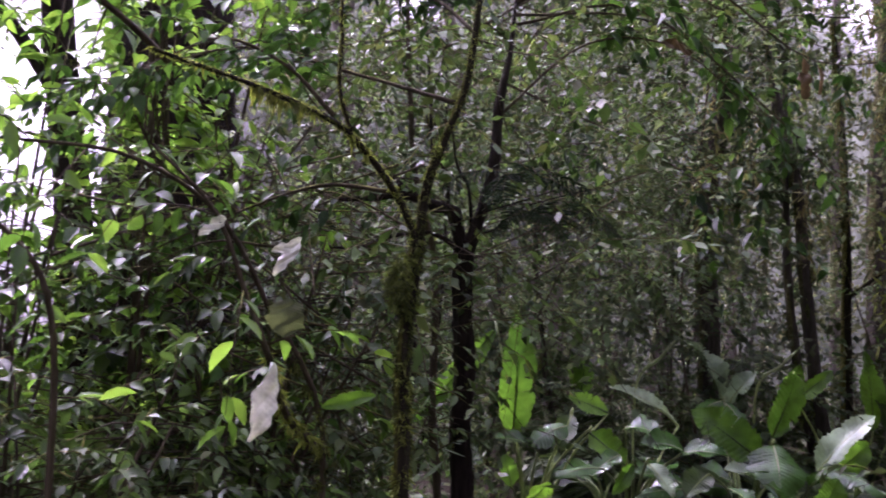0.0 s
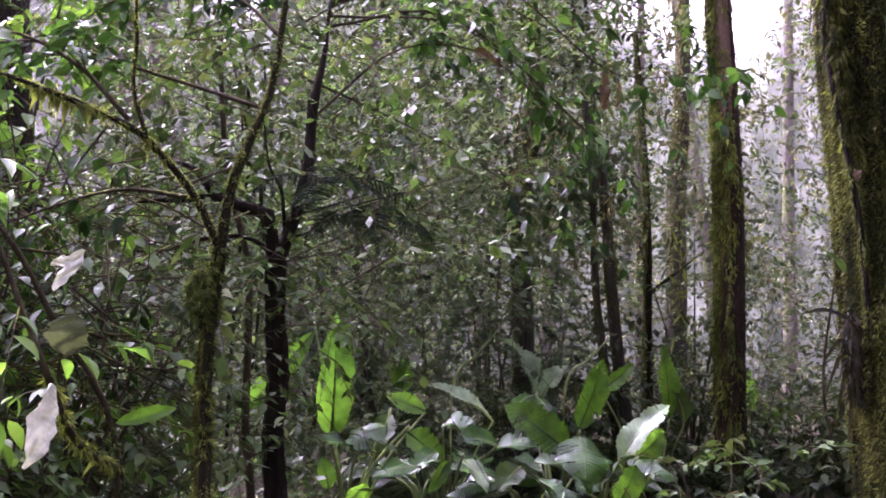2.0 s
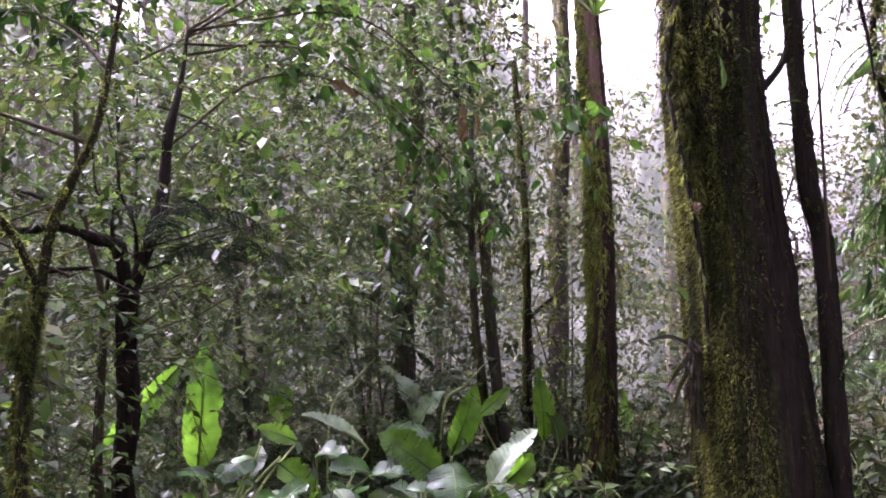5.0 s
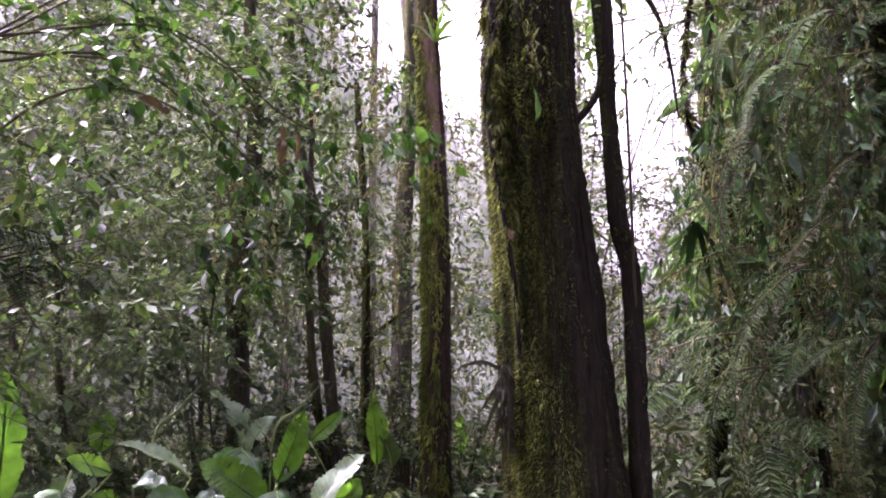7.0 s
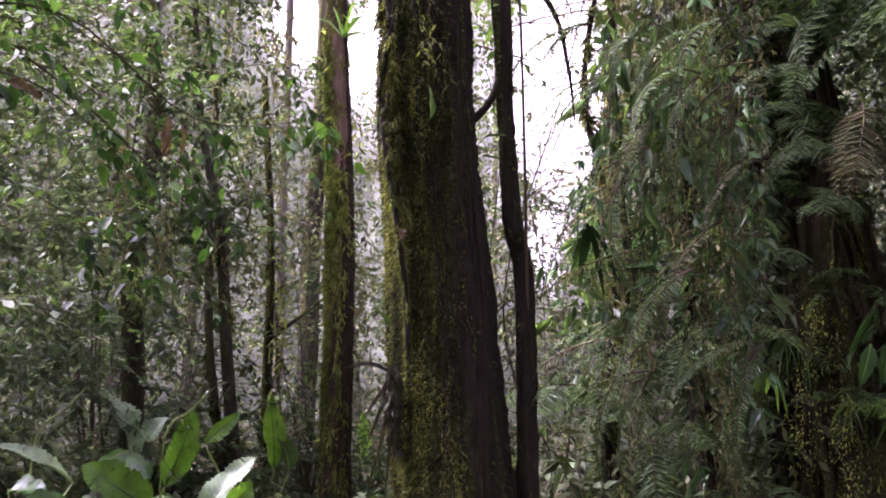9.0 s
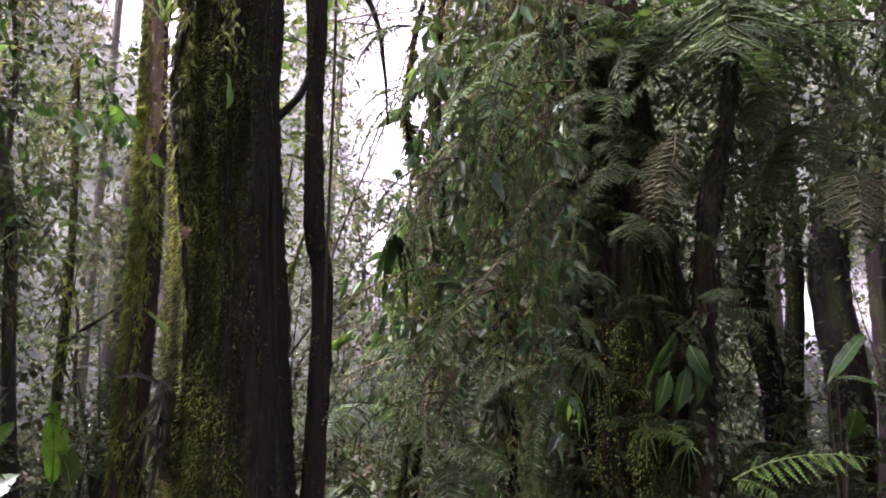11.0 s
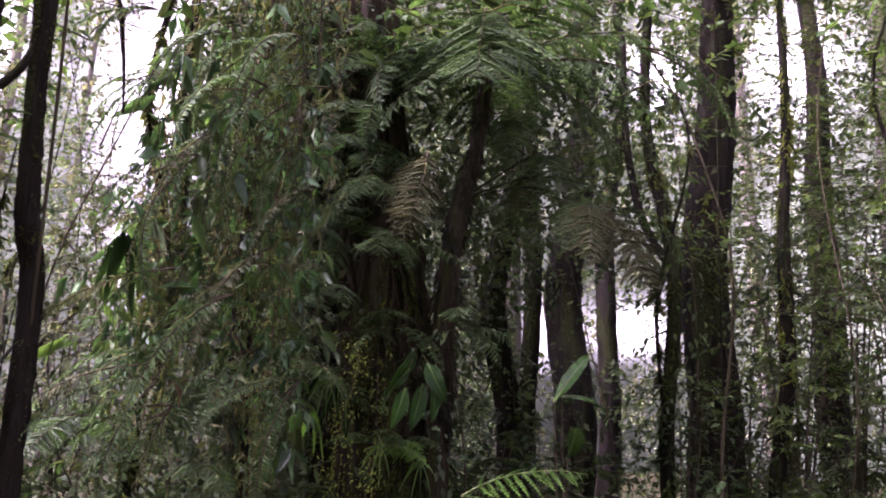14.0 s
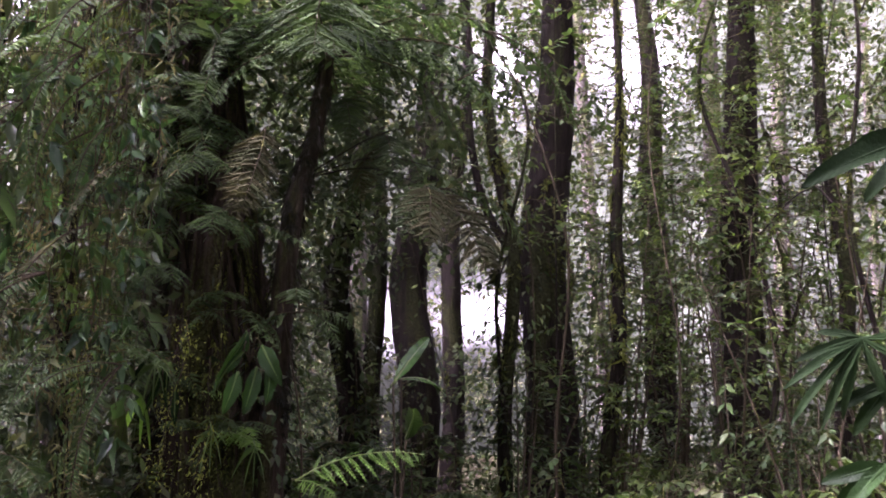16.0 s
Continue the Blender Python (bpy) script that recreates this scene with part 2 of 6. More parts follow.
def tube(pts, radii, sides=8, ridges=0.0, rng=None, lumps=0.0):
    """A closed tube along a line, with upright ridges and lumps in its bark."""
    pts = np.asarray(pts, float)
    n = len(pts)
    radii = np.broadcast_to(np.asarray(radii, float), (n,)) if np.ndim(radii) == 0 or len(radii) == n else np.interp(np.linspace(0, 1, n), np.linspace(0, 1, len(radii)), radii)
    tan = unit(np.gradient(pts, axis=0))
    ref = np.where(np.abs(tan[:, 2:3]) > 0.9, np.array([[1.0, 0, 0]]), np.array([[0, 0, 1.0]]))
    ref = np.broadcast_to(ref[0], tan.shape) if np.all(np.abs(tan[:, 2]) > 0.3) else ref
    if np.all(np.abs(tan[:, 2]) > 0.3):
        ref = np.broadcast_to(np.array([1.0, 0.13, 0]), tan.shape)
    u = unit(np.cross(ref, tan))
    v = np.cross(tan, u)
    a = np.linspace(0, 2 * math.pi, sides, endpoint=False)
    r = np.repeat(radii[:, None], sides, 1)
    if rng is not None and (ridges or lumps):
        wave = np.zeros((n, sides))
        zz = np.linspace(0, 1, n)[:, None] * n * 0.04
        for k in (3, 5, 8, 13, 19):
            ph, dr = rng.uniform(0, 6.28), rng.normal(0, 1.2)
            wave += np.cos(k * a[None] + ph + dr * zz) / k**0.55
        r = r * (1 + ridges * wave + lumps * np.cumsum(rng.normal(0, 0.25, (n, 1)), 0) * 0.05)
        r = r * (1 + ridges * rng.normal(0, 0.35, (n, sides)))
    ring = pts[:, None] + r[..., None] * (np.cos(a)[None, :, None] * u[:, None] + np.sin(a)[None, :, None] * v[:, None])
    verts = np.vstack([ring.reshape(-1, 3), pts[:1], pts[-1:]])
    i, j = np.meshgrid(np.arange(n - 1), np.arange(sides), indexing="ij")
    k = (j + 1) % sides
    q0, q1, q2, q3 = i * sides + j, i * sides + k, (i + 1) * sides + k, (i + 1) * sides + j
    tris = np.concatenate([np.stack([q0, q1, q2], -1).reshape(-1, 3), np.stack([q0, q2, q3], -1).reshape(-1, 3)])
    j = np.arange(sides)
    k = (j + 1) % sides
    low = np.stack([np.full(sides, n * sides), k, j], -1)
    top = np.stack([np.full(sides, n * sides + 1), (n - 1) * sides + j, (n - 1) * sides + k], -1)
    return verts, np.concatenate([tris, low, top])


def joined(pieces):
    vs, ts, at = [], [], 0
    for v, t in pieces:
        vs.append(v)
        ts.append(np.asarray(t) + at)
        at += len(v)
    return np.vstack(vs), np.vstack(ts)


def pinnule(i, sg):
    """The two outer corners of one small lobe of a feathered fern leaflet."""
    u = i / 9
    reach = sg * 0.5 * (1 - 0.92 * u**1.6) * (0.7 + 0.3 * min(1, 4 * u))
    return [(u + 0.145, reach * 0.8, -0.22 * u * u - 0.02), (u + 0.09, reach, -0.22 * u * u - 0.035)]


SHAPES = {  # along, across, dip of each point; faces
    "far": ([(0, 0, 0), (0.45, 0.5, 0), (1, 0, 0), (0.4, -0.5, 0)], [(0, 1, 2), (0, 2, 3)]),
    "mid": ([(0, 0, 0), (0.4, 0.5, 0.1), (0.45, 0, -0.05), (0.4, -0.5, 0.1), (1, 0, -0.1)], [(0, 1, 2), (0, 2, 3), (1, 4, 2), (2, 4, 3)]),
    "fine": ([(0, 0, 0), (0.22, 0.38, 0.08), (0.5, 0.5, 0.08), (0.78, 0.3, 0.0), (1, 0, -0.14), (0.78, -0.3, 0.0), (0.5, -0.5, 0.08), (0.22, -0.38, 0.08), (0.4, 0, -0.02), (0.72, 0, -0.06)],
             [(0, 1, 8), (1, 2, 8), (2, 9, 8), (2, 3, 9), (3, 4, 9), (4, 5, 9), (5, 6, 9), (6, 8, 9), (6, 7, 8), (7, 0, 8)]),
    "blade": ([(0, 0.3, 0), (0, -0.3, 0), (0.5, 0.5, 0), (0.5, -0.5, 0), (1, 0, -0.05)], [(0, 1, 3), (0, 3, 2), (2, 3, 4)]),
    "ovate": ([(0, 0, 0), (0.14, 0.36, 0.07), (0.36, 0.5, 0.08), (0.62, 0.36, 0.02), (0.82, 0.12, -0.06), (1, 0, -0.16), (0.82, -0.12, -0.06), (0.62, -0.36, 0.02), (0.36, -0.5, 0.08), (0.14, -0.36, 0.07), (0.36, 0, -0.02), (0.66, 0, -0.06)],
              [(0, 1, 10), (1, 2, 10), (2, 11, 10), (2, 3, 11), (3, 4, 11), (4, 5, 11), (5, 6, 11), (6, 7, 11), (7, 8, 11), (8, 10, 11), (8, 9, 10), (9, 0, 10)]),
    "pinna": ([(i / 9, 0, -0.22 * (i / 9) ** 2) for i in range(10)] + [p for sg in (1, -1) for i in range(9) for p in pinnule(i, sg)],
              [f for i in range(9) for b in (10 + 2 * i, 28 + 2 * i) for f in ((i, i + 1, b), (i, b, b + 1))]),
    "thorn": ([(0, 0.5, 0), (0, -0.5, 0), (1, 0, -0.05)], [(0, 1, 2)]),
}


def leaves(name, pos, way, up, length, width, material, shape="mid"):
    """One mesh of many single leaves."""
    pos, way, up = np.asarray(pos, float), unit(np.asarray(way, float)), np.asarray(up, float)
    across = unit(np.cross(up, way))
    up = np.cross(way, across)
    pts, faces = SHAPES[shape]
    pts, faces = np.array(pts), np.array(faces)
    n, k = len(pos), len(pts)
    length, width = np.broadcast_to(length, (n,)), np.broadcast_to(width, (n,))
    v = pos[:, None] + (pts[None, :, 0] * length[:, None])[..., None] * way[:, None] + (pts[None, :, 1] * width[:, None])[..., None] * across[:, None] + (pts[None, :, 2] * length[:, None])[..., None] * up[:, None]
    t = (np.arange(n) * k)[:, None, None] + faces[None]
    return mesh_of(name, v, t, material)


class Growth:
    """Collects the twigs and leaves of one plant."""

    def __init__(self, seed):
        self.rng = np.random.default_rng(seed)
        self.wood, self.leaf = [], []

    def twig(self, pts, r0, r1, sides=4):
        self.wood.append(tube(pts, np.linspace(r0, r1, len(pts)), sides))

    def spray(self, p, d, length, count, size, droop=0.4, wide=0.45, thick=0.004, hang=0.3):
        """A twig from p towards d that droops, with leaves on both of its sides."""
        rng = self.rng
        s = np.linspace(0, 1, 4)[:, None]
        d = unit(np.asarray(d, float))
        line = np.asarray(p) + d * length * s + np.array([0, 0, -1]) * droop * length * s**2 + np.cumsum(rng.normal(0, 0.03 * length, (4, 3)), 0) * (s > 0)
        self.twig(line, thick, thick * 0.35, 3)
        u = np.sort(rng.uniform(0.12, 1.0, count))
        pos = np.stack([np.interp(u, s[:, 0], line[:, k]) for k in range(3)], 1)
        tan = unit(np.stack([np.interp(u, s[:, 0], np.gradient(line[:, k])) for k in range(3)], 1))
        side = unit(np.cross(tan, [0, 0, 1.0]) + 1e-6) * np.where(np.arange(count) % 2, 1, -1)[:, None]
        way = tan * 0.55 + side * 0.8 + rng.normal(0, 0.35, (count, 3)) - np.array([0, 0, hang])
        up = np.array([0, 0, 1.0]) + rng.normal(0, 0.4, (count, 3))
        length = size * rng.uniform(0.6, 1.25, count)
        self.leaf.append((pos, way, up, length, length * wide * rng.uniform(0.8, 1.2, count)))

    def wood_mesh(self, name, material):
        return mesh_of(name, *joined(self.wood), material)

    def leaf_mesh(self, name, material, shape="mid", keep=None):
        arrays = [np.concatenate(a) for a in zip(*self.leaf)]
        if keep is not None:
            ok = keep(arrays[0])
            arrays = [a[ok] for a in arrays]
        return leaves(name, *arrays, material, shape)


def tufts(name, line, radii, count, size, rng, material=None, side=None, spread=1.0, hang=0.75, bunch=30):
    """Moss that hangs in short tufts from a trunk or limb."""
    kin = rng.integers(0, max(1, count // bunch), count)
    s = np.clip(rng.uniform(0, 1, count // bunch + 1)[kin] + rng.normal(0, 0.008, count), 0, 1)
    line = np.asarray(line)
    at = np.linspace(0, 1, len(line))
    c = np.stack([np.interp(s, at, line[:, k]) for k in range(3)], 1)
    r = np.interp(s, np.linspace(0, 1, len(radii)), radii)
    tan = unit(np.stack([np.interp(s, at, np.gradient(line[:, k])) for k in range(3)], 1))
    n = rng.normal(0, 1, (count // bunch + 1, 3))[kin] + rng.normal(0, 0.22, (count, 3))
    if side is not None:
        n = n * spread + np.asarray(side, float) * 1.3
    n = unit(n - (n * tan).sum(1, keepdims=True) * tan)
    pos = c + n * r[:, None] * 0.97
    way = n * 0.6 + np.array([0, 0, -hang]) + rng.normal(0, 0.35, (count, 3))
    length = size * rng.lognormal(0, 0.35, count)
    return leaves(name, pos, way, n + rng.normal(0, 0.5, (count, 3)), length, length * 0.3, material or MOSS, "thorn")


def moss_drapes(name, line, radii, columns, per, size, rng, side, spread, material=None):
    """Moss that hangs down a trunk in upright drapes on its damp side."""
    line = np.asarray(line)
    at = np.linspace(0, 1, len(line))
    mid = math.atan2(side[1], side[0])
    k = np.repeat(np.arange(columns), per)
    a = (mid + rng.normal(0, spread, columns))[k] + rng.normal(0, 0.07, columns * per)
    lo = rng.uniform(0, 0.5, columns)
    s = np.clip(lo[k] + rng.uniform(0.04, 0.3, columns)[k] * rng.uniform(0, 1, columns * per), 0, 1)
    c = np.stack([np.interp(s, at, line[:, j]) for j in range(3)], 1)
    r = np.interp(s, np.linspace(0, 1, len(radii)), radii) * (1.02 + 0.09 * rng.uniform(0, 1, len(s)) * np.cos((a - mid - 0 * a)))
    n = np.stack([np.cos(a), np.sin(a), 0 * a], 1)
    way = n * 0.75 + [0, 0, -0.8] + rng.normal(0, 0.45, (len(s), 3))
    length = size * rng.lognormal(0, 0.4, len(s))
    return leaves(name, c + n * r[:, None], way, n + rng.normal(0, 0.5, (len(s), 3)), length, length * 0.24, material or MOSS_DRAPE, "thorn")


def bearing(az, d, z=0.0):
    """A place d metres off the path's middle, az degrees to the right of north."""
    a = radians(az)
    return np.array([0.8 + d * math.sin(a), d * math.cos(a), z])


# sky gaps fitted to the camera's view: bearing, elevation, half widths
SKY_GAPS = ((37.6, 19.5, 3.4, 7.0), (36.4, 9.5, 0.8, 2.2), (68.4, 6.5, 2.4, 1.4), (62.9, 6.3, 1.2, 1.6), (78.2, 22.0, 2.5, 3.3),
             (-27.5, 11.5, 6.0, 8.5), (26.5, 22.0, 2.5, 4.2), (20.3, 23.5, 1.8, 2.5), (69.8, 22.0, 1.6, 2.2), (-5.8, 21.5, 1.5, 1.5), (23.5, 21.5, 2.0, 2.5))


def wooded(p):
    """False for places that would cover a sky gap seen by the camera."""
    off = p - np.array([0.8, 0.0, 1.6])
    az = np.degrees(np.arctan2(off[:, 0], off[:, 1]))
    el = np.degrees(np.arctan2(off[:, 2], np.hypot(off[:, 0], off[:, 1])))
    ok = np.ones(len(p), bool)
    tuft = np.sin(az * 2.1 + np.sin(el * 1.3) * 2) * np.sin(el * 2.6 + np.cos(az) * 3)
    for a, e, wa, we in SKY_GAPS:
        off2 = ((az - a) / wa) ** 2 + ((el - e) / we) ** 2
        ok &= (off2 > 1) | ((off2 > 0.12) & (tuft > 0.72 + 0.9 * (1 - off2)))
    return ok


# ---- ground and distance ----
def ground():
    n = 90
    g = np.sinh(np.linspace(-4.2, 4.2, n)) / np.sinh(4.2) * 400
    x, y = np.meshgrid(g, g, indexing="ij")
    z = 0.06 * np.sin(x * 0.9 + 1) * np.cos(y * 0.7) + 0.05 * np.sin(x * 0.31 - y * 0.4)
    i, j = np.meshgrid(np.arange(n - 1), np.arange(n - 1), indexing="ij")
    a, b, c, d = i * n + j, (i + 1) * n + j, (i + 1) * n + j + 1, i * n + j + 1
    t = np.concatenate([np.stack([a, b, c], -1).reshape(-1, 3), np.stack([a, c, d], -1).reshape(-1, 3)])
    ob = new("ground", mesh_of("ground", np.stack([x, y, z], -1), t, SOIL))
    tagged(ob, "dark forest floor of damp soil and leaf litter", "ground", kind="structure")


ground()


def clumps(seed, count, per, d0, d1, z0, z1, spread, size, az0=-42, az1=108):
    """Leaves in loose clumps over a ring of the woods."""
    rng = np.random.default_rng(seed)
    az, d, z = rng.uniform(az0, az1, count), rng.uniform(d0**2, d1**2, count) ** 0.5, z0 + (z1 - z0) * rng.uniform(0, 1, count)
    c = np.stack([0.8 + d * np.sin(np.radians(az)), d * np.cos(np.radians(az)), z], 1)
    p = np.repeat(c, per, 0) + rng.normal(0, 1, (count * per, 3)) * np.array([1, 1, 0.55]) * spread * np.repeat(rng.uniform(0.5, 1.3, count), per)[:, None]
    stand = np.sin(p[:, 0] * 0.9 + np.sin(p[:, 2] * 0.8) * 1.5) + np.sin(p[:, 1] * 0.8 + p[:, 2] * 0.5 + 2) + 0.8 * np.sin(p[:, 2] * 1.7 + p[:, 0] * 0.6)
    p = p[(p[:, 2] > 0.05) & wooded(p) & (stand > -1.5)]
    n = len(p)
    length = size * rng.uniform(0.6, 1.4, n)
    return p, rng.normal(0, 1, (n, 3)) + [0, 0, -0.5], rng.normal(0, 0.6, (n, 3)) + [0, 0, 1], length, length * 0.5


def mist():
    """A glowing wall for pale mist and far wood closes the view; sky gaps are painted emission."""
    m, n, l, b = mat("mist")
    tex = n.new("ShaderNodeTexCoord")
    noi = n.new("ShaderNodeTexNoise")
    noi.inputs["Scale"].default_value, noi.inputs["Detail"].default_value, noi.inputs["Roughness"].default_value = 0.7, 12, 0.72
    mp = n.new("ShaderNodeMapping")
    mp.inputs["Scale"].default_value = (1, 1, 0.45)
    l.new(tex.outputs["Object"], mp.inputs["Vector"])
    l.new(mp.outputs[0], noi.inputs["Vector"])
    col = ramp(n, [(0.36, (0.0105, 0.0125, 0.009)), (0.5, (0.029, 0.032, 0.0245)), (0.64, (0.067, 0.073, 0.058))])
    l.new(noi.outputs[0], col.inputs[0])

    def calc(op, *ins):
        """A math node on numbers or sockets."""
        node = n.new("ShaderNodeMath")
        node.operation = op
        for k, v in enumerate(ins):
            if isinstance(v, (int, float)):
                node.inputs[k].default_value = v
            else:
                l.new(v, node.inputs[k])
        return node.outputs[0]

    sep = n.new("ShaderNodeSeparateXYZ")
    l.new(tex.outputs["Object"], sep.inputs[0])
    x, y, z = sep.outputs
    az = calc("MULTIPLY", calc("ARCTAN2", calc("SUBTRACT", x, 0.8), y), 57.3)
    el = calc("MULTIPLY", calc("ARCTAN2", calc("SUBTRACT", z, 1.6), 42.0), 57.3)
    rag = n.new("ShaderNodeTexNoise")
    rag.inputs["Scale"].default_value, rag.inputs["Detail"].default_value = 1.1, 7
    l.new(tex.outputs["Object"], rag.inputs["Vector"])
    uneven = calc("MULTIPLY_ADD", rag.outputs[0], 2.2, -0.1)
    # sky gaps: white glow painted on the ring, no openings
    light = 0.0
    for a, e, wa, we in SKY_GAPS:
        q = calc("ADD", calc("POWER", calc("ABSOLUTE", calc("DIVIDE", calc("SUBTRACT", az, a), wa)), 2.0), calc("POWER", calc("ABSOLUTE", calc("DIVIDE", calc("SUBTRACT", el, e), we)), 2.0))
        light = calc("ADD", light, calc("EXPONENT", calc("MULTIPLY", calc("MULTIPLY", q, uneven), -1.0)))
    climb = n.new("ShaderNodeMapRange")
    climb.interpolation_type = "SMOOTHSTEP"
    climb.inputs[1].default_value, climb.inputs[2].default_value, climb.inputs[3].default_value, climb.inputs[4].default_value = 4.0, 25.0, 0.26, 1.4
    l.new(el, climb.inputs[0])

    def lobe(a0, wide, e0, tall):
        """A soft patch of added glow at a bearing and an elevation."""
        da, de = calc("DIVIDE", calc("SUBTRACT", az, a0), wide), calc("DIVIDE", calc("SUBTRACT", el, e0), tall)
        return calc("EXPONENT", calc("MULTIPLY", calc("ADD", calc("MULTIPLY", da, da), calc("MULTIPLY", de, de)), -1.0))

    # glow raised with elevation and at two bearings to imitate lit haze
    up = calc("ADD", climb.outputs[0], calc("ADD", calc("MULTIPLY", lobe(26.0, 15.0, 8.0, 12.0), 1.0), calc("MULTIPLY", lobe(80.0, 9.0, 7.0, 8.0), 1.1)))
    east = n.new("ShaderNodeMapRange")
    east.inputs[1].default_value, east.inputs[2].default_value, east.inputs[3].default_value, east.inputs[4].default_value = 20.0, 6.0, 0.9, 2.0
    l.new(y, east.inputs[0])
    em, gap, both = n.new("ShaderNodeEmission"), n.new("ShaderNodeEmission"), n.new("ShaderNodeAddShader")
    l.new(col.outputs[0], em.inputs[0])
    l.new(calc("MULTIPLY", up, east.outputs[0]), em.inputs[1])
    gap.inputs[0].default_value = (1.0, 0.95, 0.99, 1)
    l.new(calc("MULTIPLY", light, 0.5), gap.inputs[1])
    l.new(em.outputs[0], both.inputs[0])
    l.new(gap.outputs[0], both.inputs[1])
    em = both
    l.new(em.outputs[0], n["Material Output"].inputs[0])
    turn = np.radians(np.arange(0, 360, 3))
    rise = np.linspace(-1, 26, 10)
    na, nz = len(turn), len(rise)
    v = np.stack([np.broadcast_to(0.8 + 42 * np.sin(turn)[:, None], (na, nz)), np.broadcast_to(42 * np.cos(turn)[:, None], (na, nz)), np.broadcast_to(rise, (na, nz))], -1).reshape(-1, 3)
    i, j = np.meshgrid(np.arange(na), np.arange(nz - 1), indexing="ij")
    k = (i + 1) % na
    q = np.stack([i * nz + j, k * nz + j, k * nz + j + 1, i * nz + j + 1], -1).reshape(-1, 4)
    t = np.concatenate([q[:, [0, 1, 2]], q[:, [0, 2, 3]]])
    tagged(new("backdrop", mesh_of("backdrop", v, t, m)), "glowing backdrop painted as pale mist with sky gaps", "backdrop", kind="structure")


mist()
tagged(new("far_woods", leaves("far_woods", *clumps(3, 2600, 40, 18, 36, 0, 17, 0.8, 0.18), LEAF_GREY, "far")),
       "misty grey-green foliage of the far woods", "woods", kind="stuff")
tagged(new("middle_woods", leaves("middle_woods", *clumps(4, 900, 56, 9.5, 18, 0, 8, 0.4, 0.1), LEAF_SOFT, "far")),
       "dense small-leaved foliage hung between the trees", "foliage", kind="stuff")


tagged(new("inner_woods", leaves("inner_woods", *clumps(12, 220, 90, 8.5, 12.5, 2.4, 8.6, 0.4, 0.1, 43, 61), LEAF_DARK, "far")),
       "dark foliage behind the overgrown tree", "foliage", kind="stuff")
tagged(new("inner_woods", leaves("inner_woods", *clumps(13, 200, 80, 7.3, 8.6, 0.5, 6.0, 0.4, 0.1, 42.5, 51.5), LEAF_DARK, "far")),
       "dark foliage behind the hanging creepers", "foliage", kind="stuff")
tagged(new("inner_woods", leaves("inner_woods", *clumps(26, 72, 80, 7.6, 10.0, 3.4, 5.6, 0.4, 0.1, 54, 68), LEAF_DARK, "far")),
       "dark foliage behind the tree fern", "foliage", kind="stuff")
tagged(new("inner_woods", leaves("inner_woods", *clumps(27, 120, 80, 8.6, 11.0, 3.2, 7.0, 0.4, 0.1, -6, 18), LEAF_DARK, "far")),
       "dark foliage high behind the saplings", "foliage", kind="stuff")


def thicket(seed, bushes, per, d0, d1, z0, z1, size, material, label, az0=-18, az1=102, within=None, tiers=1.0):
    """Leafy twigs in airy bunches between the trees: the twigs one object, their leaves another."""
    g = Growth(seed)
    q = g.rng
    for _ in range(bushes):
        c = bearing(q.uniform(az0, az1), math.sqrt(q.uniform(d0**2, d1**2)), q.uniform(z0, z1))
        if within is None and not wooded(c[None])[0]:
            continue
        lean = q.uniform(0, 6.28)
        for _ in range(per):
            a = lean + q.normal(0, 1.0)
            g.spray(c + q.normal(0, 0.3, 3) * [1, 1, tiers], (math.cos(a), math.sin(a), q.uniform(-0.5, 0.7) * tiers), q.uniform(0.4, 1.3), 18, size * q.uniform(0.7, 1.3), q.uniform(0.1, 0.8) * tiers, 0.5, 0.004, 0.4 * tiers)
    tagged(new("thicket", g.leaf_mesh("thicket", material, "far", within or wooded)), label, "foliage", kind="stuff")
    tagged(new("thicket_twigs", g.wood_mesh("thicket_twigs", STEM)), "bare brown twigs of " + label, "twigs", kind="stuff")


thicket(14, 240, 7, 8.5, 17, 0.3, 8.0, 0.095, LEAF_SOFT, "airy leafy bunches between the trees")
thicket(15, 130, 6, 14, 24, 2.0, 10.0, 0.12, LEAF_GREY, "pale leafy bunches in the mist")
low = clumps(16, 620, 40, 3.2, 10, 0.05, 0.45, 0.3, 0.09)
tagged(new("ground_cover", leaves("ground_cover", *[a[~((low[0][:, 0] > 0.6) & (low[0][:, 0] < 5.6) & (low[0][:, 1] > 3.8) & (low[0][:, 1] < 9.0))] for a in low], LEAF_MID, "far")), "low leafy plants covering the forest floor", "ground cover", kind="stuff")


thicket(17, 80, 7, 4.3, 7.5, 1.0, 4.2, 0.075, LEAF_MID, "dense small-leaved bunches beside the path", -19, -11)
thicket(18, 36, 6, 7.5, 13, 1.0, 6.5, 0.065, LEAF_MID, "light green bunches at the clearing's edge", 72, 98)
thicket(21, 130, 6, 8.0, 14, 1.6, 7.5, 0.065, LEAF_OLIVE, "light green leafy tiers of the lighter wood", 71.5, 99, None, 0.35)
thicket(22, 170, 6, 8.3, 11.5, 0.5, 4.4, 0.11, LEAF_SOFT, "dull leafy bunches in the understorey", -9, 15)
thicket(23, 46, 7, 5.0, 8.5, 2.0, 4.6, 0.07, LEAF_MID, "green small-leaved bunches behind the saplings", -7, 9)
# placed to break up the upper right sky gap in the camera's view
thicket(19, 240, 5, 8.5, 13.0, 3.0, 7.8, 0.066, LEAF_OLIVE, "olive leafy tiers set across the sky gap", 71, 90, lambda p: p[:, 2] > 0, 0.35)
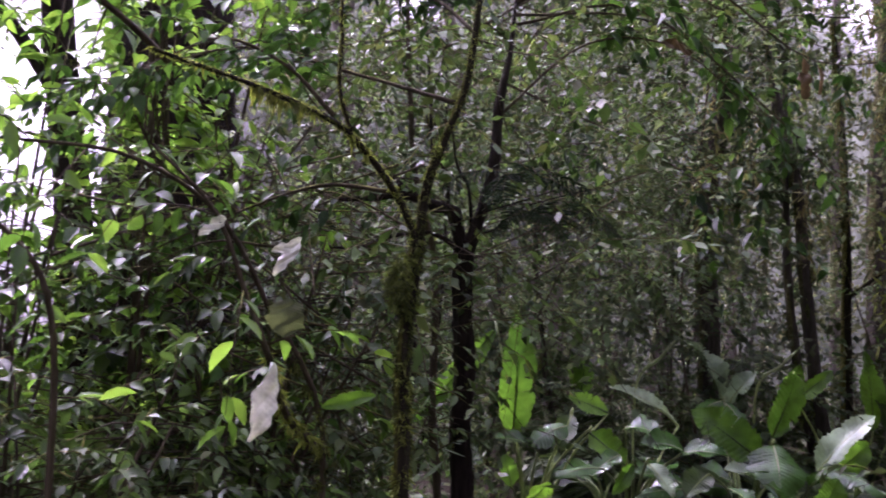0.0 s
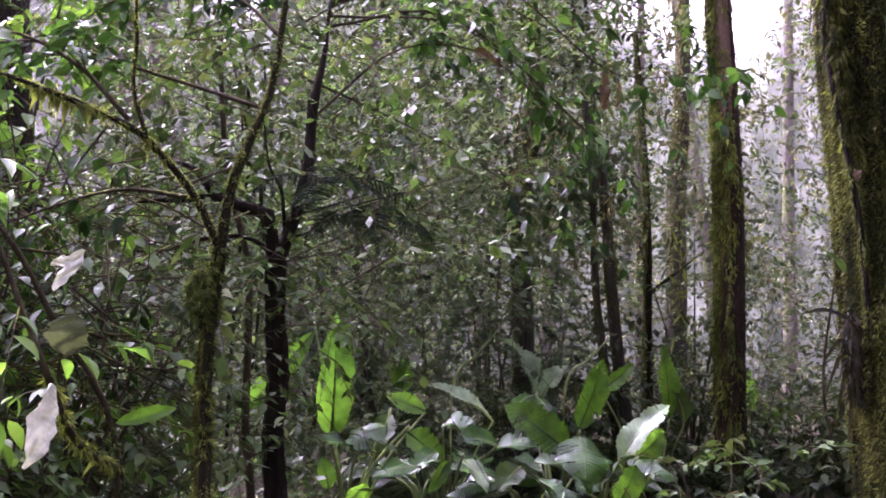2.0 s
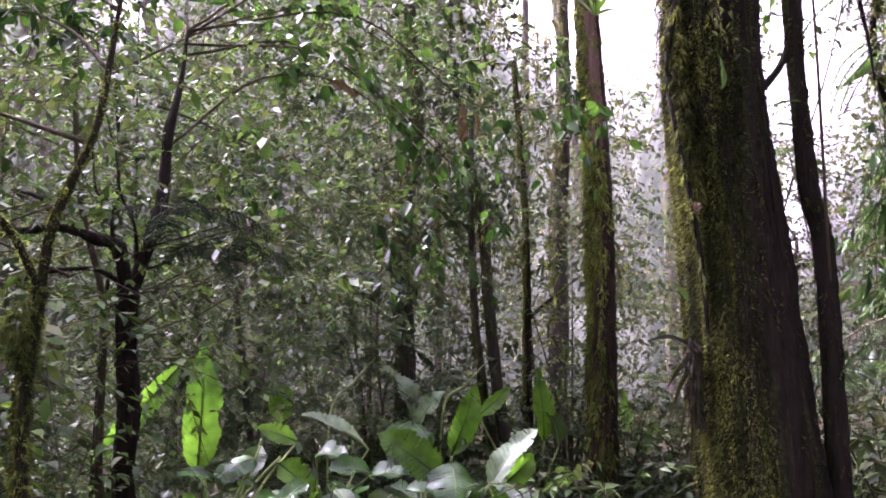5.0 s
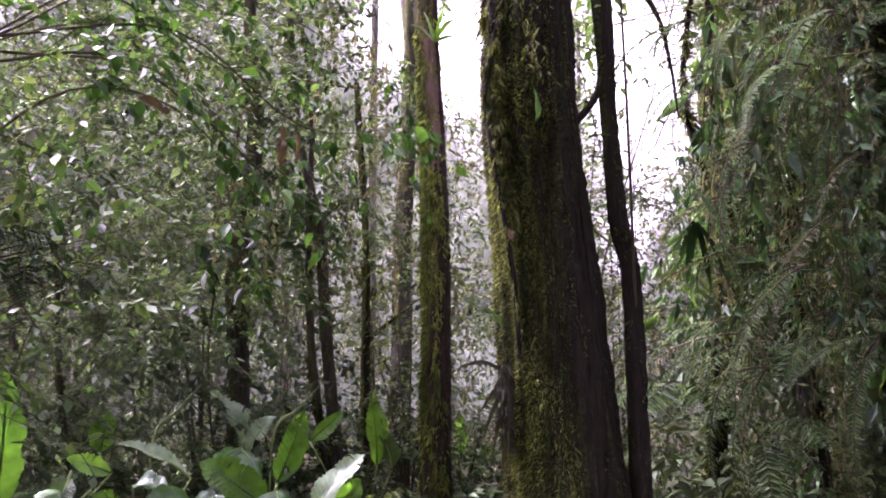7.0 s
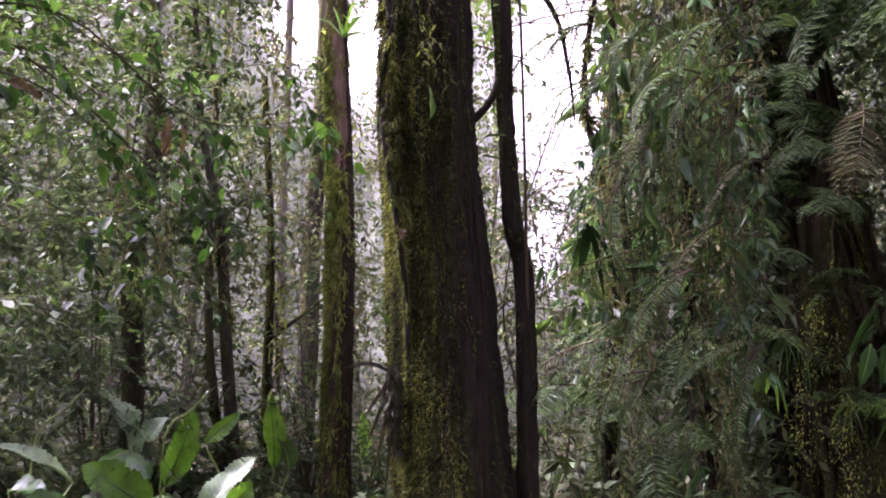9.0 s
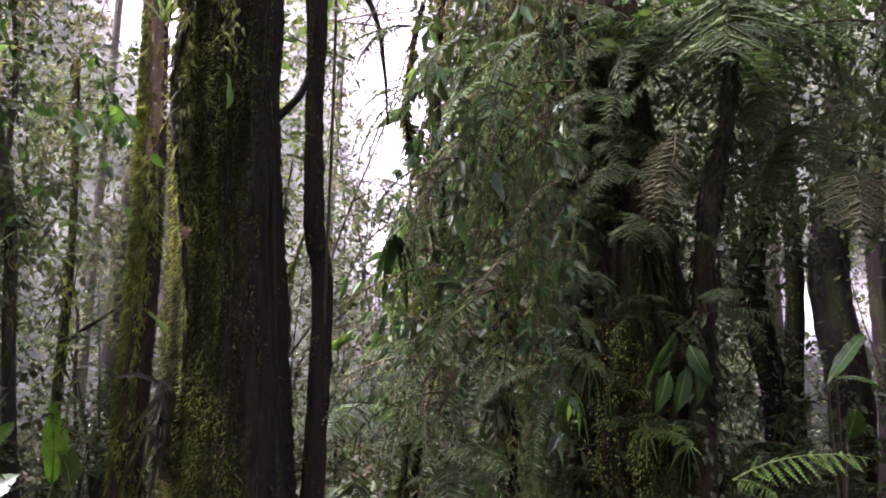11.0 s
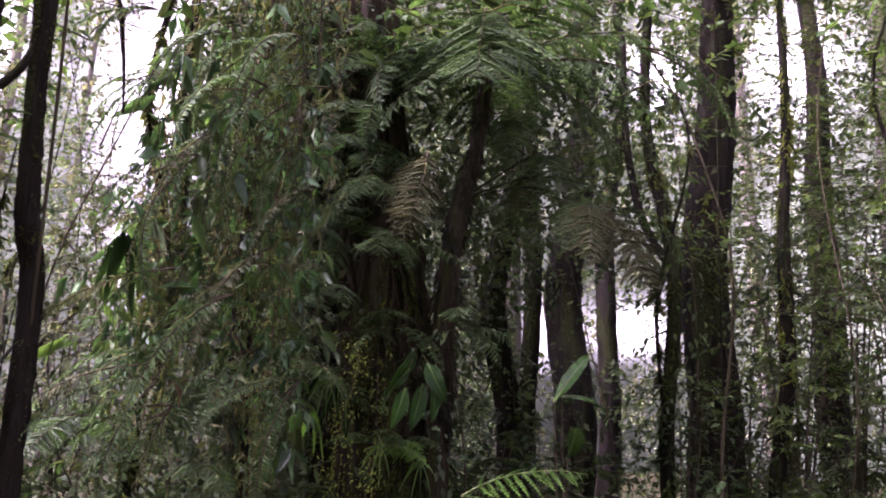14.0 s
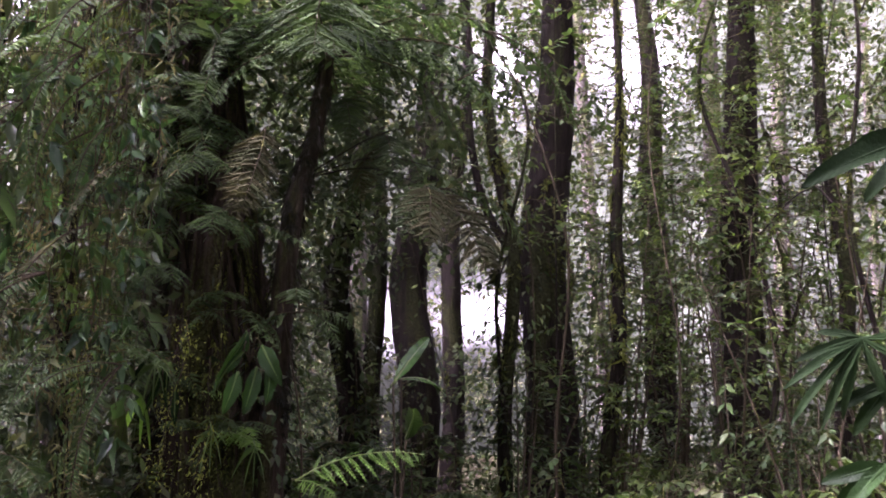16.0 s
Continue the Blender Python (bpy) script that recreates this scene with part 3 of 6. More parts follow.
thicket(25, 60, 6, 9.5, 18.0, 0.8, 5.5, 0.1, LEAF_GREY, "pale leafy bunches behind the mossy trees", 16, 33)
thicket(20, 44, 5, 8.0, 13.0, 1.0, 4.9, 0.08, LEAF_GREY, "grey leafy bunches set across the sky gap", 34.5, 40.5, lambda p: p[:, 2] > 0)


tagged(new("ground_cover", leaves("ground_cover", *clumps(24, 420, 28, 9.5, 19, 0.05, 0.7, 0.45, 0.14), LEAF_DARK, "far")), "dim low plants farther back on the forest floor", "ground cover", kind="stuff")
q = np.random.default_rng(17)
n = 5200
spot = np.stack([0.8 + q.normal(0, 3.2, n), 2.0 + q.normal(0, 3.4, n), np.full(n, 0.09)], 1)
ln = q.uniform(0.05, 0.13, n)
spot[:, 2] = 0.06 * np.sin(spot[:, 0] * 0.9 + 1) * np.cos(spot[:, 1] * 0.7) + 0.05 * np.sin(spot[:, 0] * 0.31 - spot[:, 1] * 0.4) + q.uniform(0.01, 0.03, n)
tagged(new("leaf_litter", leaves("leaf_litter", spot, q.normal(0, 1, (n, 3)) * [1, 1, 0.15], q.normal(0, 0.35, (n, 3)) + [0, 0, 1], ln, ln * 0.45, DEAD, "mid")), "fallen brown leaves on the forest floor", "leaf litter", kind="stuff")


def overhead(seed, count, per, reach, z0, z1):
    """An unseen canopy of large-leaf clumps, added above the path to shade the wood."""
    q = np.random.default_rng(seed)
    a, d = q.uniform(0, 6.28, count), reach * np.sqrt(q.uniform(0, 1, count))
    c = np.stack([-1.5 + d * np.cos(a), 1 + d * np.sin(a), q.uniform(z0, z1, count)], 1)
    # holes let sky and sun reach the heliconias and the left shrubs
    c = c[(np.hypot(c[:, 0] - 2.5, c[:, 1] - 12.5) > 6.8) & (np.hypot(c[:, 0] + 8.4, c[:, 1] - 10.9) > 4.2)]
    count = len(c)
    p = np.repeat(c, per, 0) + q.normal(0, 1, (count * per, 3)) * [0.9, 0.9, 0.4]
    n = len(p)
    ln = q.uniform(0.2, 0.4, n)
    return p, q.normal(0, 1, (n, 3)) * [1, 1, 0.4], q.normal(0, 0.4, (n, 3)) + [0, 0, 1], ln, ln * 0.5


tagged(new("canopy", leaves("canopy", *overhead(9, 560, 55, 15, 10.5, 15), LEAF_MID, "far")), "unseen leafy canopy overhead, added to shade the wood", "canopy", kind="stuff")
# never in view: added to cut the light from behind the path
tagged(new("woods_behind", leaves("woods_behind", *clumps(10, 1050, 40, 5, 22, 0, 11, 0.8, 0.25, 112, 316), LEAF_MID, "far")), "unseen foliage added behind the path to block light", "woods", kind="stuff")


# ---- bushes ----
def bush(seed, height, spread, sprays, size, material, name, label, category="shrub", shape="mid", count=12):
    g = Growth(seed)
    ob = thing(name, (0, 0, 0), label, category)
    stems = []
    for _ in range(5):
        a, lean = g.rng.uniform(0, 6.28), g.rng.uniform(0.2, 0.8) * spread
        top = np.array([math.cos(a) * lean, math.sin(a) * lean, height * g.rng.uniform(0.7, 1.0)])
        line = smooth_line([(0, 0, 0), top * [0.3, 0.3, 0.45], top], 10)
        stems.append(line)
        g.twig(line, 0.012 * height**0.5, 0.004, 5)
    for _ in range(sprays):
        line = stems[g.rng.integers(5)]
        p = line[g.rng.integers(3, 10)]
        a = g.rng.uniform(0, 6.28)
        g.spray(p, (math.cos(a), math.sin(a), g.rng.uniform(-0.1, 0.7)), spread * g.rng.uniform(0.5, 1.0), count, size, 0.45)
    part("branchwork", g.wood_mesh("branchwork", STEM), ob)
    part("foliage", g.leaf_mesh("foliage", material, shape), ob, kind="stuff")
    return ob


HERBS = [bush(s, h, w, n, z, m, "undergrowth_shrub", "low leafy shrub of the forest understorey") for s, h, w, n, z, m in
         ((21, 1.0, 0.6, 40, 0.12, LEAF_DARK), (22, 1.25, 0.7, 46, 0.1, LEAF_MID), (23, 0.8, 0.7, 34, 0.16, LEAF_DARK), (24, 1.1, 0.6, 42, 0.09, LEAF_MID))]
SHRUBS = [bush(s, h, w, n, z, m, "tall_shrub", "tall slender shrub with small glossy leaves", "shrub", "far", 18) for s, h, w, n, z, m in
          ((31, 3.2, 1.0, 80, 0.09, LEAF_DARK), (32, 3.8, 1.1, 90, 0.085, LEAF_MID), (33, 2.6, 1.0, 74, 0.1, LEAF_MID), (34, 4.2, 1.2, 94, 0.09, LEAF_DARK))]


def scatter(kinds, places, seed, lo=0.8, hi=1.2, group=""):
    rng = np.random.default_rng(seed)
    used = set()
    for x, y in places:
        k = int(rng.integers(len(kinds)))
        s = rng.uniform(lo, hi)
        m = pose(x, y, 0, rng.uniform(-5, 5), rng.uniform(-5, 5), rng.uniform(0, 360)) @ Matrix.Scale(s, 4)
        if k not in used:
            used.add(k)
            kinds[k].matrix_basis = m
            ob = kinds[k]
        else:
            ob = copy_thing(kinds[k], m)
            ob.matrix_basis = m
        if group:
            ob["group"] = group


def ring_places(seed, count, d0, d1, az0=-38, az1=102, avoid=()):
    rng = np.random.default_rng(seed)
    out = []
    while len(out) < count:
        az = rng.uniform(az0, az1)
        # left empty so the low sky gap stays open to the camera
        if 64.5 < az < 71.5:
            continue
        p = bearing(az, math.sqrt(rng.uniform(d0**2, d1**2)))
        if all(math.hypot(p[0] - q[0], p[1] - q[1]) > r for *q, r in avoid):
            out.append((p[0], p[1]))
    return out


# kept free of shrubs: trunks, heliconias and spots fitted to the camera's view
KEEP_CLEAR = ((3.3, 4.2, 0.7), (3.7, 4.1, 0.4), (4.4, 8.4, 0.5), (6.8, 4.7, 0.8), (6.65, 3.6, 0.5), (2.4, 7.0, 1.25), (1.3, 7.3, 1.0), (0.45, 7.2, 1.0), (2.6, 5.9, 0.8), (3.7, 7.8, 0.5), (0.3, 5.0, 0.8), (0.4, 6.2, 0.9), (1.0, 5.2, 0.8), (1.3, 6.2, 0.8), (1.5, 4.6, 0.7), (2.0, 5.5, 0.8), (3.4, 6.2, 0.9), (4.3, 6.3, 0.9), (3.0, 5.3, 0.7), (4.3, 7.4, 0.7), (3.6, 5.2, 0.7))
scatter(HERBS, ring_places(5, 72, 4.2, 11, avoid=KEEP_CLEAR), 6, 0.7, 1.25, "undergrowth")
scatter(SHRUBS, ring_places(7, 43, 9.0, 17, -17, 102, KEEP_CLEAR), 8, 0.5, 1.2, "understorey shrubs")


# ---- trees ----
BARK_SAPLING = bark_mat("bark_sapling", (0.008, 0.007, 0.005), (0.03, 0.025, 0.016), (0.07, 0.07, 0.016), 0.75, (-1, -0.2, 0.1))


def tree(name, label, line, radii, material, sides=20, ridges=0.03, moss=0, moss_size=0.05, moss_side=None, steps=60, limbs=(), crown=0, crown_at=None, crown_size=2.2, leaf_size=0.12, leaf=None, seed=1, group=""):
    """A tree: trunk, limbs as (line, radii), hanging moss and a crown of leafy twigs."""
    rng = np.random.default_rng(seed)
    base = np.array(line[0], float)
    ob = thing(name, base, label, "tree", group)
    pts = smooth_line(np.array(line, float) - base, steps)
    part("trunk", mesh_of("trunk", *tube(pts, radii, sides, ridges, rng, 0.3), material), ob)
    if moss:
        part("moss", tufts("moss", pts, radii, moss, moss_size, rng, side=moss_side), ob, "yellow-green moss hanging in tufts", "stuff")
    for ln, rr, mo in limbs:
        lp = smooth_line(np.array(ln, float) - base, 24)
        part("limb", mesh_of("limb", *tube(lp, rr, 8, ridges, rng, 0.3), material), ob)
        if mo:
            part("moss", tufts("moss", lp, rr, mo, moss_size * 0.6, rng), ob, "bright yellow-green moss", "stuff")
    if crown:
        g = Growth(seed + 50)
        top = pts[-1] if crown_at is None else np.array(crown_at, float) - base
        for _ in range(crown):
            a, e = rng.uniform(0, 6.28), rng.uniform(-0.3, 0.9)
            p = top + rng.normal(0, 1, 3) * crown_size * np.array([0.45, 0.45, 0.3])
            g.spray(p, (math.cos(a), math.sin(a), e), crown_size * rng.uniform(0.25, 0.5), 16, leaf_size, 0.4, thick=0.008)
        part("branchwork", g.wood_mesh("branchwork", STEM), ob)
        part("crown", g.leaf_mesh("crown", leaf or LEAF_MID, "far", lambda q: wooded(q + base)), ob, kind="stuff")
    return ob


big = tree("mossy_tree", "large dark tree with its trunk coated in hanging moss", [(3.36, 4.1, 0), (3.31, 4.16, 1.06), (3.27, 4.3, 2.44), (3.22, 4.34, 3.27), (3.2, 4.35, 4.0), (3.12, 4.4, 6), (3.1, 4.5, 10)],
     [0.37, 0.325, 0.285, 0.275, 0.265, 0.24, 0.18], BARK_MOSSY, 64, 0.05, 4200, 0.012, (-1.0, -0.1, 0), 220, crown=60, crown_size=3.5, leaf_size=0.16, seed=2)
line = smooth_line(np.array([(3.36, 4.1, 0), (3.31, 4.16, 1.06), (3.27, 4.3, 2.44), (3.22, 4.34, 3.27), (3.2, 4.35, 4.0), (3.12, 4.4, 6), (3.1, 4.5, 10)]) - [3.36, 4.1, 0], 80)
part("moss_drape", moss_drapes("moss_drape", line, [0.37, 0.325, 0.285, 0.275, 0.265, 0.24, 0.18], 130, 640, 0.016, np.random.default_rng(41), (-1.0, -0.3), 0.6), big, "olive moss hanging in long drapes", "stuff")
part("rootlet_mat", tufts("rootlet_mat", line, [0.37, 0.325, 0.285, 0.275, 0.265, 0.24, 0.18], 7000, 0.022, np.random.default_rng(45), LEAF_BROWN, side=(0.3, -1, 0), hang=1.0, bunch=8), big, "dark fibrous rootlets", "stuff")
part("moss", tufts("moss", line, [0.38, 0.335, 0.295, 0.285, 0.275, 0.25, 0.19], 5200, 0.03, np.random.default_rng(49), MOSS, side=(-1, -0.35, 0), spread=0.6, hang=1.2, bunch=50), big, "olive moss in ragged clumps", "stuff")
shag = smooth_line(np.array([(2.98, 4.16, 2.5), (2.94, 4.19, 2.9), (2.91, 4.22, 3.25), (2.9, 4.24, 3.6), (2.92, 4.25, 4.2)]) - [3.36, 4.1, 0], 40)
part("moss", tufts("moss", shag, [0.03, 0.05, 0.04, 0.06, 0.04], 3200, 0.045, np.random.default_rng(50), MOSS_DRAPE, hang=1.5, bunch=40), big, "brown-olive moss hanging in shaggy tufts", "stuff")
vine = thing("trunk_vine", (2.93, 4.18, 0), "dark vine looping off the mossy trunk", "vine")
loop = smooth_line(np.array([(2.99, 4.1, 1.6), (2.96, 4.12, 2.2), (2.92, 4.16, 2.6), (2.87, 4.2, 3.0), (2.86, 4.24, 3.3), (2.9, 4.22, 3.6), (2.98, 4.2, 4.0), (3.0, 4.2, 5.0)]) - [2.93, 4.18, 0], 60)
part("stem", mesh_of("stem", *tube(loop, [0.012, 0.014, 0.014, 0.016, 0.02, 0.016, 0.014], 8, 0.1, np.random.default_rng(42)), BARK), vine)
part("moss", tufts("moss", loop, [0.016, 0.022, 0.018], 2600, 0.024, np.random.default_rng(43), hang=1.2), vine, "olive moss tufts", "stuff")
# rope-like roots and creepers that run up the mossy tree
for k in range(11):
    q = np.random.default_rng(60 + k)
    a = q.uniform(2.6, 6.6)
    s = np.linspace(0, 1, 60)
    z = s * q.uniform(3.5, 7)
    ax = np.interp(z, (0, 1.06, 2.44, 3.27, 4, 6, 10), (3.36, 3.31, 3.27, 3.22, 3.2, 3.12, 3.1))
    ay = np.interp(z, (0, 1.06, 2.44, 3.27, 4, 6, 10), (4.1, 4.16, 4.3, 4.34, 4.35, 4.4, 4.5))
    rr = np.interp(z, (0, 1.06, 2.44, 4, 6, 10), (0.37, 0.325, 0.285, 0.265, 0.24, 0.18)) * 1.02
    w = a + np.cumsum(q.normal(0, 0.03, 60))
    ob = thing("clinging_root", (3.36, 4.1, 0), "root clinging to the mossy trunk", "root", "clinging roots")
    line = np.stack([ax + np.cos(w) * rr, ay + np.sin(w) * rr, z], 1) - [3.36, 4.1, 0]
    part("stem", mesh_of("stem", *tube(line, np.linspace(q.uniform(0.012, 0.03), 0.008, 60), 7, 0.1, q), BARK_MOSSY), ob)
    part("moss", tufts("moss", line, [0.02, 0.01], 700, 0.018, q), ob, "olive moss tufts", "stuff")
tree("climbing_stem", "thin dark woody stem twisting up beside the mossy tree", [(3.68, 4.0, 0), (3.69, 4.03, 1.05), (3.75, 4.12, 2.23), (3.69, 4.15, 2.64), (3.66, 4.17, 3.28), (3.64, 4.17, 4.01), (3.5, 4.3, 6.0)],
     [0.065, 0.06, 0.055, 0.055, 0.05, 0.06, 0.04], BARK, 18, 0.14, 3200, 0.016, None, 130,
     limbs=(([(3.66, 4.17, 3.6), (3.57, 4.17, 3.36), (3.44, 4.22, 3.18)], [0.022, 0.02, 0.022], 40), ([(3.7, 4.15, 4.3), (3.95, 4.05, 3.95), (4.03, 4.02, 3.6), (4.06, 4.0, 3.25)], [0.02, 0.014, 0.006], 60)), seed=3)
red = tree("red_barked_tree", "slim tree with reddish bark and thick yellow-green moss", [(4.38, 8.4, 0), (4.38, 8.4, 0.37), (4.4, 8.39, 2.94), (4.37, 8.41, 4.36), (4.31, 8.43, 5.66), (4.28, 8.45, 9)],
     [0.17, 0.155, 0.14, 0.13, 0.125, 0.09], BARK_RED, 36, 0.1, 4000, 0.03, (-1, 0.0, 0), 160, crown=40, crown_size=2.6, leaf_size=0.14, seed=4)
line = smooth_line([(0, 0, 0), (0.02, -0.01, 2.94), (-0.01, 0.01, 4.36), (-0.07, 0.03, 5.66), (-0.1, 0.05, 9)], 90)
part("moss_drape", moss_drapes("moss_drape", line, [0.17, 0.15, 0.13, 0.125, 0.09], 34, 260, 0.03, np.random.default_rng(44), (-1.0, -0.05), 0.42, MOSS_BRIGHT), red, "yellow-green moss hanging in ragged drapes", "stuff")
part("rootlet_mat", tufts("rootlet_mat", line, [0.17, 0.15, 0.13, 0.125, 0.09], 3200, 0.03, np.random.default_rng(46), LEAF_BROWN, side=(0.7, -0.8, 0), hang=1.0, bunch=10), red, "dark fibrous rootlets", "stuff")
MOSS_BARE = bark_mat("bark_bare", (0.1, 0.06, 0.05), (0.17, 0.105, 0.088), grain=5.0)
a, z = np.meshgrid(np.linspace(3.5, 5.3, 12), np.linspace(3.75, 5.9, 30), indexing="ij")
rr = np.interp(z, (3, 4.36, 5.66, 9), (0.14, 0.131, 0.126, 0.09)) * (0.86 + 0.22 * (np.sin((a - 3.5) / 1.8 * math.pi) * np.sin((z - 3.75) / 2.15 * math.pi)) ** 0.5 + 0.035 * np.sin(z * 9 + a * 5) * np.sin(z * 4 - a * 7))
shell = np.stack([np.interp(z, (2.94, 4.36, 5.66), (0.02, -0.01, -0.07)) + np.cos(a) * rr, np.interp(z, (2.94, 4.36, 5.66), (-0.01, 0.01, 0.03)) + np.sin(a) * rr, z], -1)
i, j = np.meshgrid(np.arange(11), np.arange(29), indexing="ij")
k = (i * 30 + j).ravel()
part("bare_bark", mesh_of("bare_bark", shell, np.concatenate([np.stack([k, k + 30, k + 31], -1), np.stack([k, k + 31, k + 1], -1)]), MOSS_BARE), red, "pale pinkish bare bark")
part("moss", tufts("moss", line, [0.17, 0.15, 0.13, 0.125, 0.09], 9000, 0.055, np.random.default_rng(48), MOSS_BRIGHT, side=(-0.9, -0.45, 0), spread=0.95, hang=1.2, bunch=75), red, "yellow-green moss in ragged clumps", "stuff")
tree("slender_mossy_tree", "slender mossy sapling with a bare side branch", [(4.27, 10.2, 0), (4.25, 10.2, 1.5), (4.24, 10.19, 3.4), (4.1, 10.2, 5.5)], [0.08, 0.065, 0.05, 0.04], BARK_SAPLING, 12, 0.05, 900, 0.05, None, 60,
     limbs=(([(4.25, 10.2, 2.2), (4.6, 10.1, 2.5), (4.9, 10.0, 2.75)], [0.03, 0.02, 0.01], 60),), crown=30, crown_size=1.6, leaf_size=0.1, seed=5)
MOSS_TRUNK = [(-0.157, 2.992, 0), (-0.161, 2.992, 1.03), (-0.175, 2.992, 1.329), (-0.17, 2.992, 1.593), (-0.146, 2.992, 1.84)]
MOSS_ARCH = [(-0.146, 2.992, 1.831), (-0.223, 2.957, 1.989), (-0.316, 2.86, 2.104), (-0.382, 2.71, 2.157), (-0.461, 2.508, 2.165), (-0.597, 2.376, 2.192), (-0.817, 2.2, 2.227)]
MOSS_RISE = [(-0.146, 2.992, 1.831), (-0.121, 2.992, 2.04), (-0.063, 3.001, 2.218), (-0.004, 3.018, 2.403), (0.025, 3.036, 2.649), (0.071, 3.08, 3.177)]
MOSS_UPRIGHT = [(-0.36, 2.746, 2.152), (-0.402, 2.728, 2.292), (-0.401, 2.728, 2.447), (-0.408, 2.728, 2.579), (-0.377, 2.772, 3.001)]
sapling = tree("moss_sapling", "thin forked sapling with bright moss along its arching branch", MOSS_TRUNK, [0.029, 0.0264, 0.0246, 0.0246], BARK_SAPLING, 14, 0.12, 0, 0.03, None, 70,
     limbs=((MOSS_ARCH, [0.015, 0.0123, 0.0106, 0.0097, 0.0079, 0.0053], 0), (MOSS_RISE, [0.0176, 0.0167, 0.015, 0.0132, 0.0106, 0.007], 0), (MOSS_UPRIGHT, [0.0079, 0.007, 0.0062, 0.0044], 0)), seed=6)
# moss on the sapling: line, radii, tufts, size, hang, material, bunch
for k, (pts, rr, count, size, hang, m, bunch) in enumerate((
        (MOSS_TRUNK, [0.029, 0.0264, 0.0246], 5200, 0.011, 0.3, MOSS, 12), (MOSS_TRUNK, [0.0299, 0.0273, 0.0255], 3600, 0.015, 0.4, MOSS_BRIGHT, 40),
        ([(-0.193, 2.966, 1.593), (-0.201, 2.957, 1.699), (-0.175, 2.966, 1.787)], [0.022, 0.044, 0.0176], 2000, 0.018, 0.7, MOSS_BRIGHT, 14),
        (MOSS_ARCH, [0.015, 0.0062], 2600, 0.009, 0.2, MOSS_BRIGHT, 6),
        (MOSS_ARCH[4:6], [0.0106, 0.0088], 160, 0.03, 1.6, MOSS_BRIGHT, 5), (MOSS_ARCH[2:5], [0.0114, 0.0097], 60, 0.028, 1.8, MOSS_BRIGHT, 12),
        (MOSS_RISE, [0.0185, 0.0097], 3000, 0.009, 0.4, MOSS, 10), (MOSS_RISE, [0.0185, 0.0097], 700, 0.011, 0.4, MOSS_BRIGHT, 16), (MOSS_UPRIGHT, [0.0079, 0.0053], 600, 0.008, 0.3, MOSS_BRIGHT, 6))):
    part("moss", tufts("moss", smooth_line(np.array(pts) - MOSS_TRUNK[0], 40), rr, count, size, np.random.default_rng(450 + k), m, hang=hang, bunch=bunch), sapling, "bright yellow-green moss" if m is MOSS_BRIGHT else "olive moss", "stuff")
tree("dark_sapling", "dark sapling forked into two crooked stems", [(0.04, 4.93, 0), (0.03, 4.93, 0.6), (0.0, 4.93, 1.03), (0.015, 4.93, 1.35), (-0.01, 4.93, 1.67), (-0.02, 4.93, 1.97), (-0.01, 4.93, 2.07)], [0.075, 0.066, 0.058, 0.063, 0.056, 0.062, 0.05], BARK, 18, 0.16, 700, 0.014, None, 80,
     limbs=(([(-0.03, 4.93, 2.0), (-0.06, 4.92, 2.12), (-0.085, 4.92, 2.22), (-0.13, 4.93, 2.25), (-0.2, 4.95, 2.27), (-0.29, 4.96, 2.31), (-0.41, 5.0, 2.38), (-0.5, 5.02, 2.49), (-0.66, 5.05, 2.54)], [0.045, 0.04, 0.045, 0.034, 0.038, 0.026, 0.03, 0.016, 0.006], 60),
            ([(0.0, 4.93, 2.02), (0.07, 4.93, 2.24), (0.125, 4.93, 2.47), (0.14, 4.93, 2.74), (0.15, 4.93, 2.9), (0.2, 4.98, 3.2), (0.22, 5.0, 3.51)], [0.042, 0.035, 0.039, 0.03, 0.033, 0.016, 0.008], 60),
            ([(-0.04, 4.93, 2.02), (-0.18, 4.93, 2.1), (-0.32, 4.92, 2.1), (-0.45, 4.9, 2.07), (-0.61, 4.9, 2.01), (-0.78, 4.88, 2.0)], [0.016, 0.013, 0.014, 0.01, 0.006], 20),
            ([(-0.27, 4.96, 2.3), (-0.4, 4.94, 2.32), (-0.54, 4.93, 2.3), (-0.77, 4.9, 2.27)], [0.022, 0.018, 0.02, 0.008], 30),
            ([(-0.12, 4.93, 2.24), (-0.13, 4.94, 2.44), (-0.17, 4.95, 2.5), (-0.22, 4.95, 2.55), (-0.25, 4.96, 2.8)], [0.012, 0.01, 0.008, 0.004], 0),
            ([(0.02, 4.93, 2.12), (-0.01, 4.9, 2.37), (-0.06, 4.9, 2.46), (-0.09, 4.88, 2.54), (-0.12, 4.88, 2.75)], [0.011, 0.01, 0.008, 0.004], 0),
            ([(0.05, 4.93, 2.11), (0.16, 4.9, 2.15), (0.29, 4.92, 2.27), (0.68, 4.95, 2.4)], [0.007, 0.006, 0.005, 0.003], 0),
            ([(0.08, 4.93, 2.24), (0.26, 4.93, 2.3), (0.48, 4.93, 2.38)], [0.006, 0.005, 0.003], 0)), seed=7)
tree("thin_sapling", "thin straight mossy sapling", [(-0.128, 5.51, 0), (-0.132, 5.51, 0.595), (-0.183, 5.51, 1.059), (-0.205, 5.51, 1.944), (-0.36, 5.51, 2.567), (-0.432, 5.51, 3.263), (-0.505, 5.582, 4.235)], [0.029, 0.0247, 0.0217, 0.0174, 0.0145], STEM, 8, 0.06, 300, 0.012, seed=8)
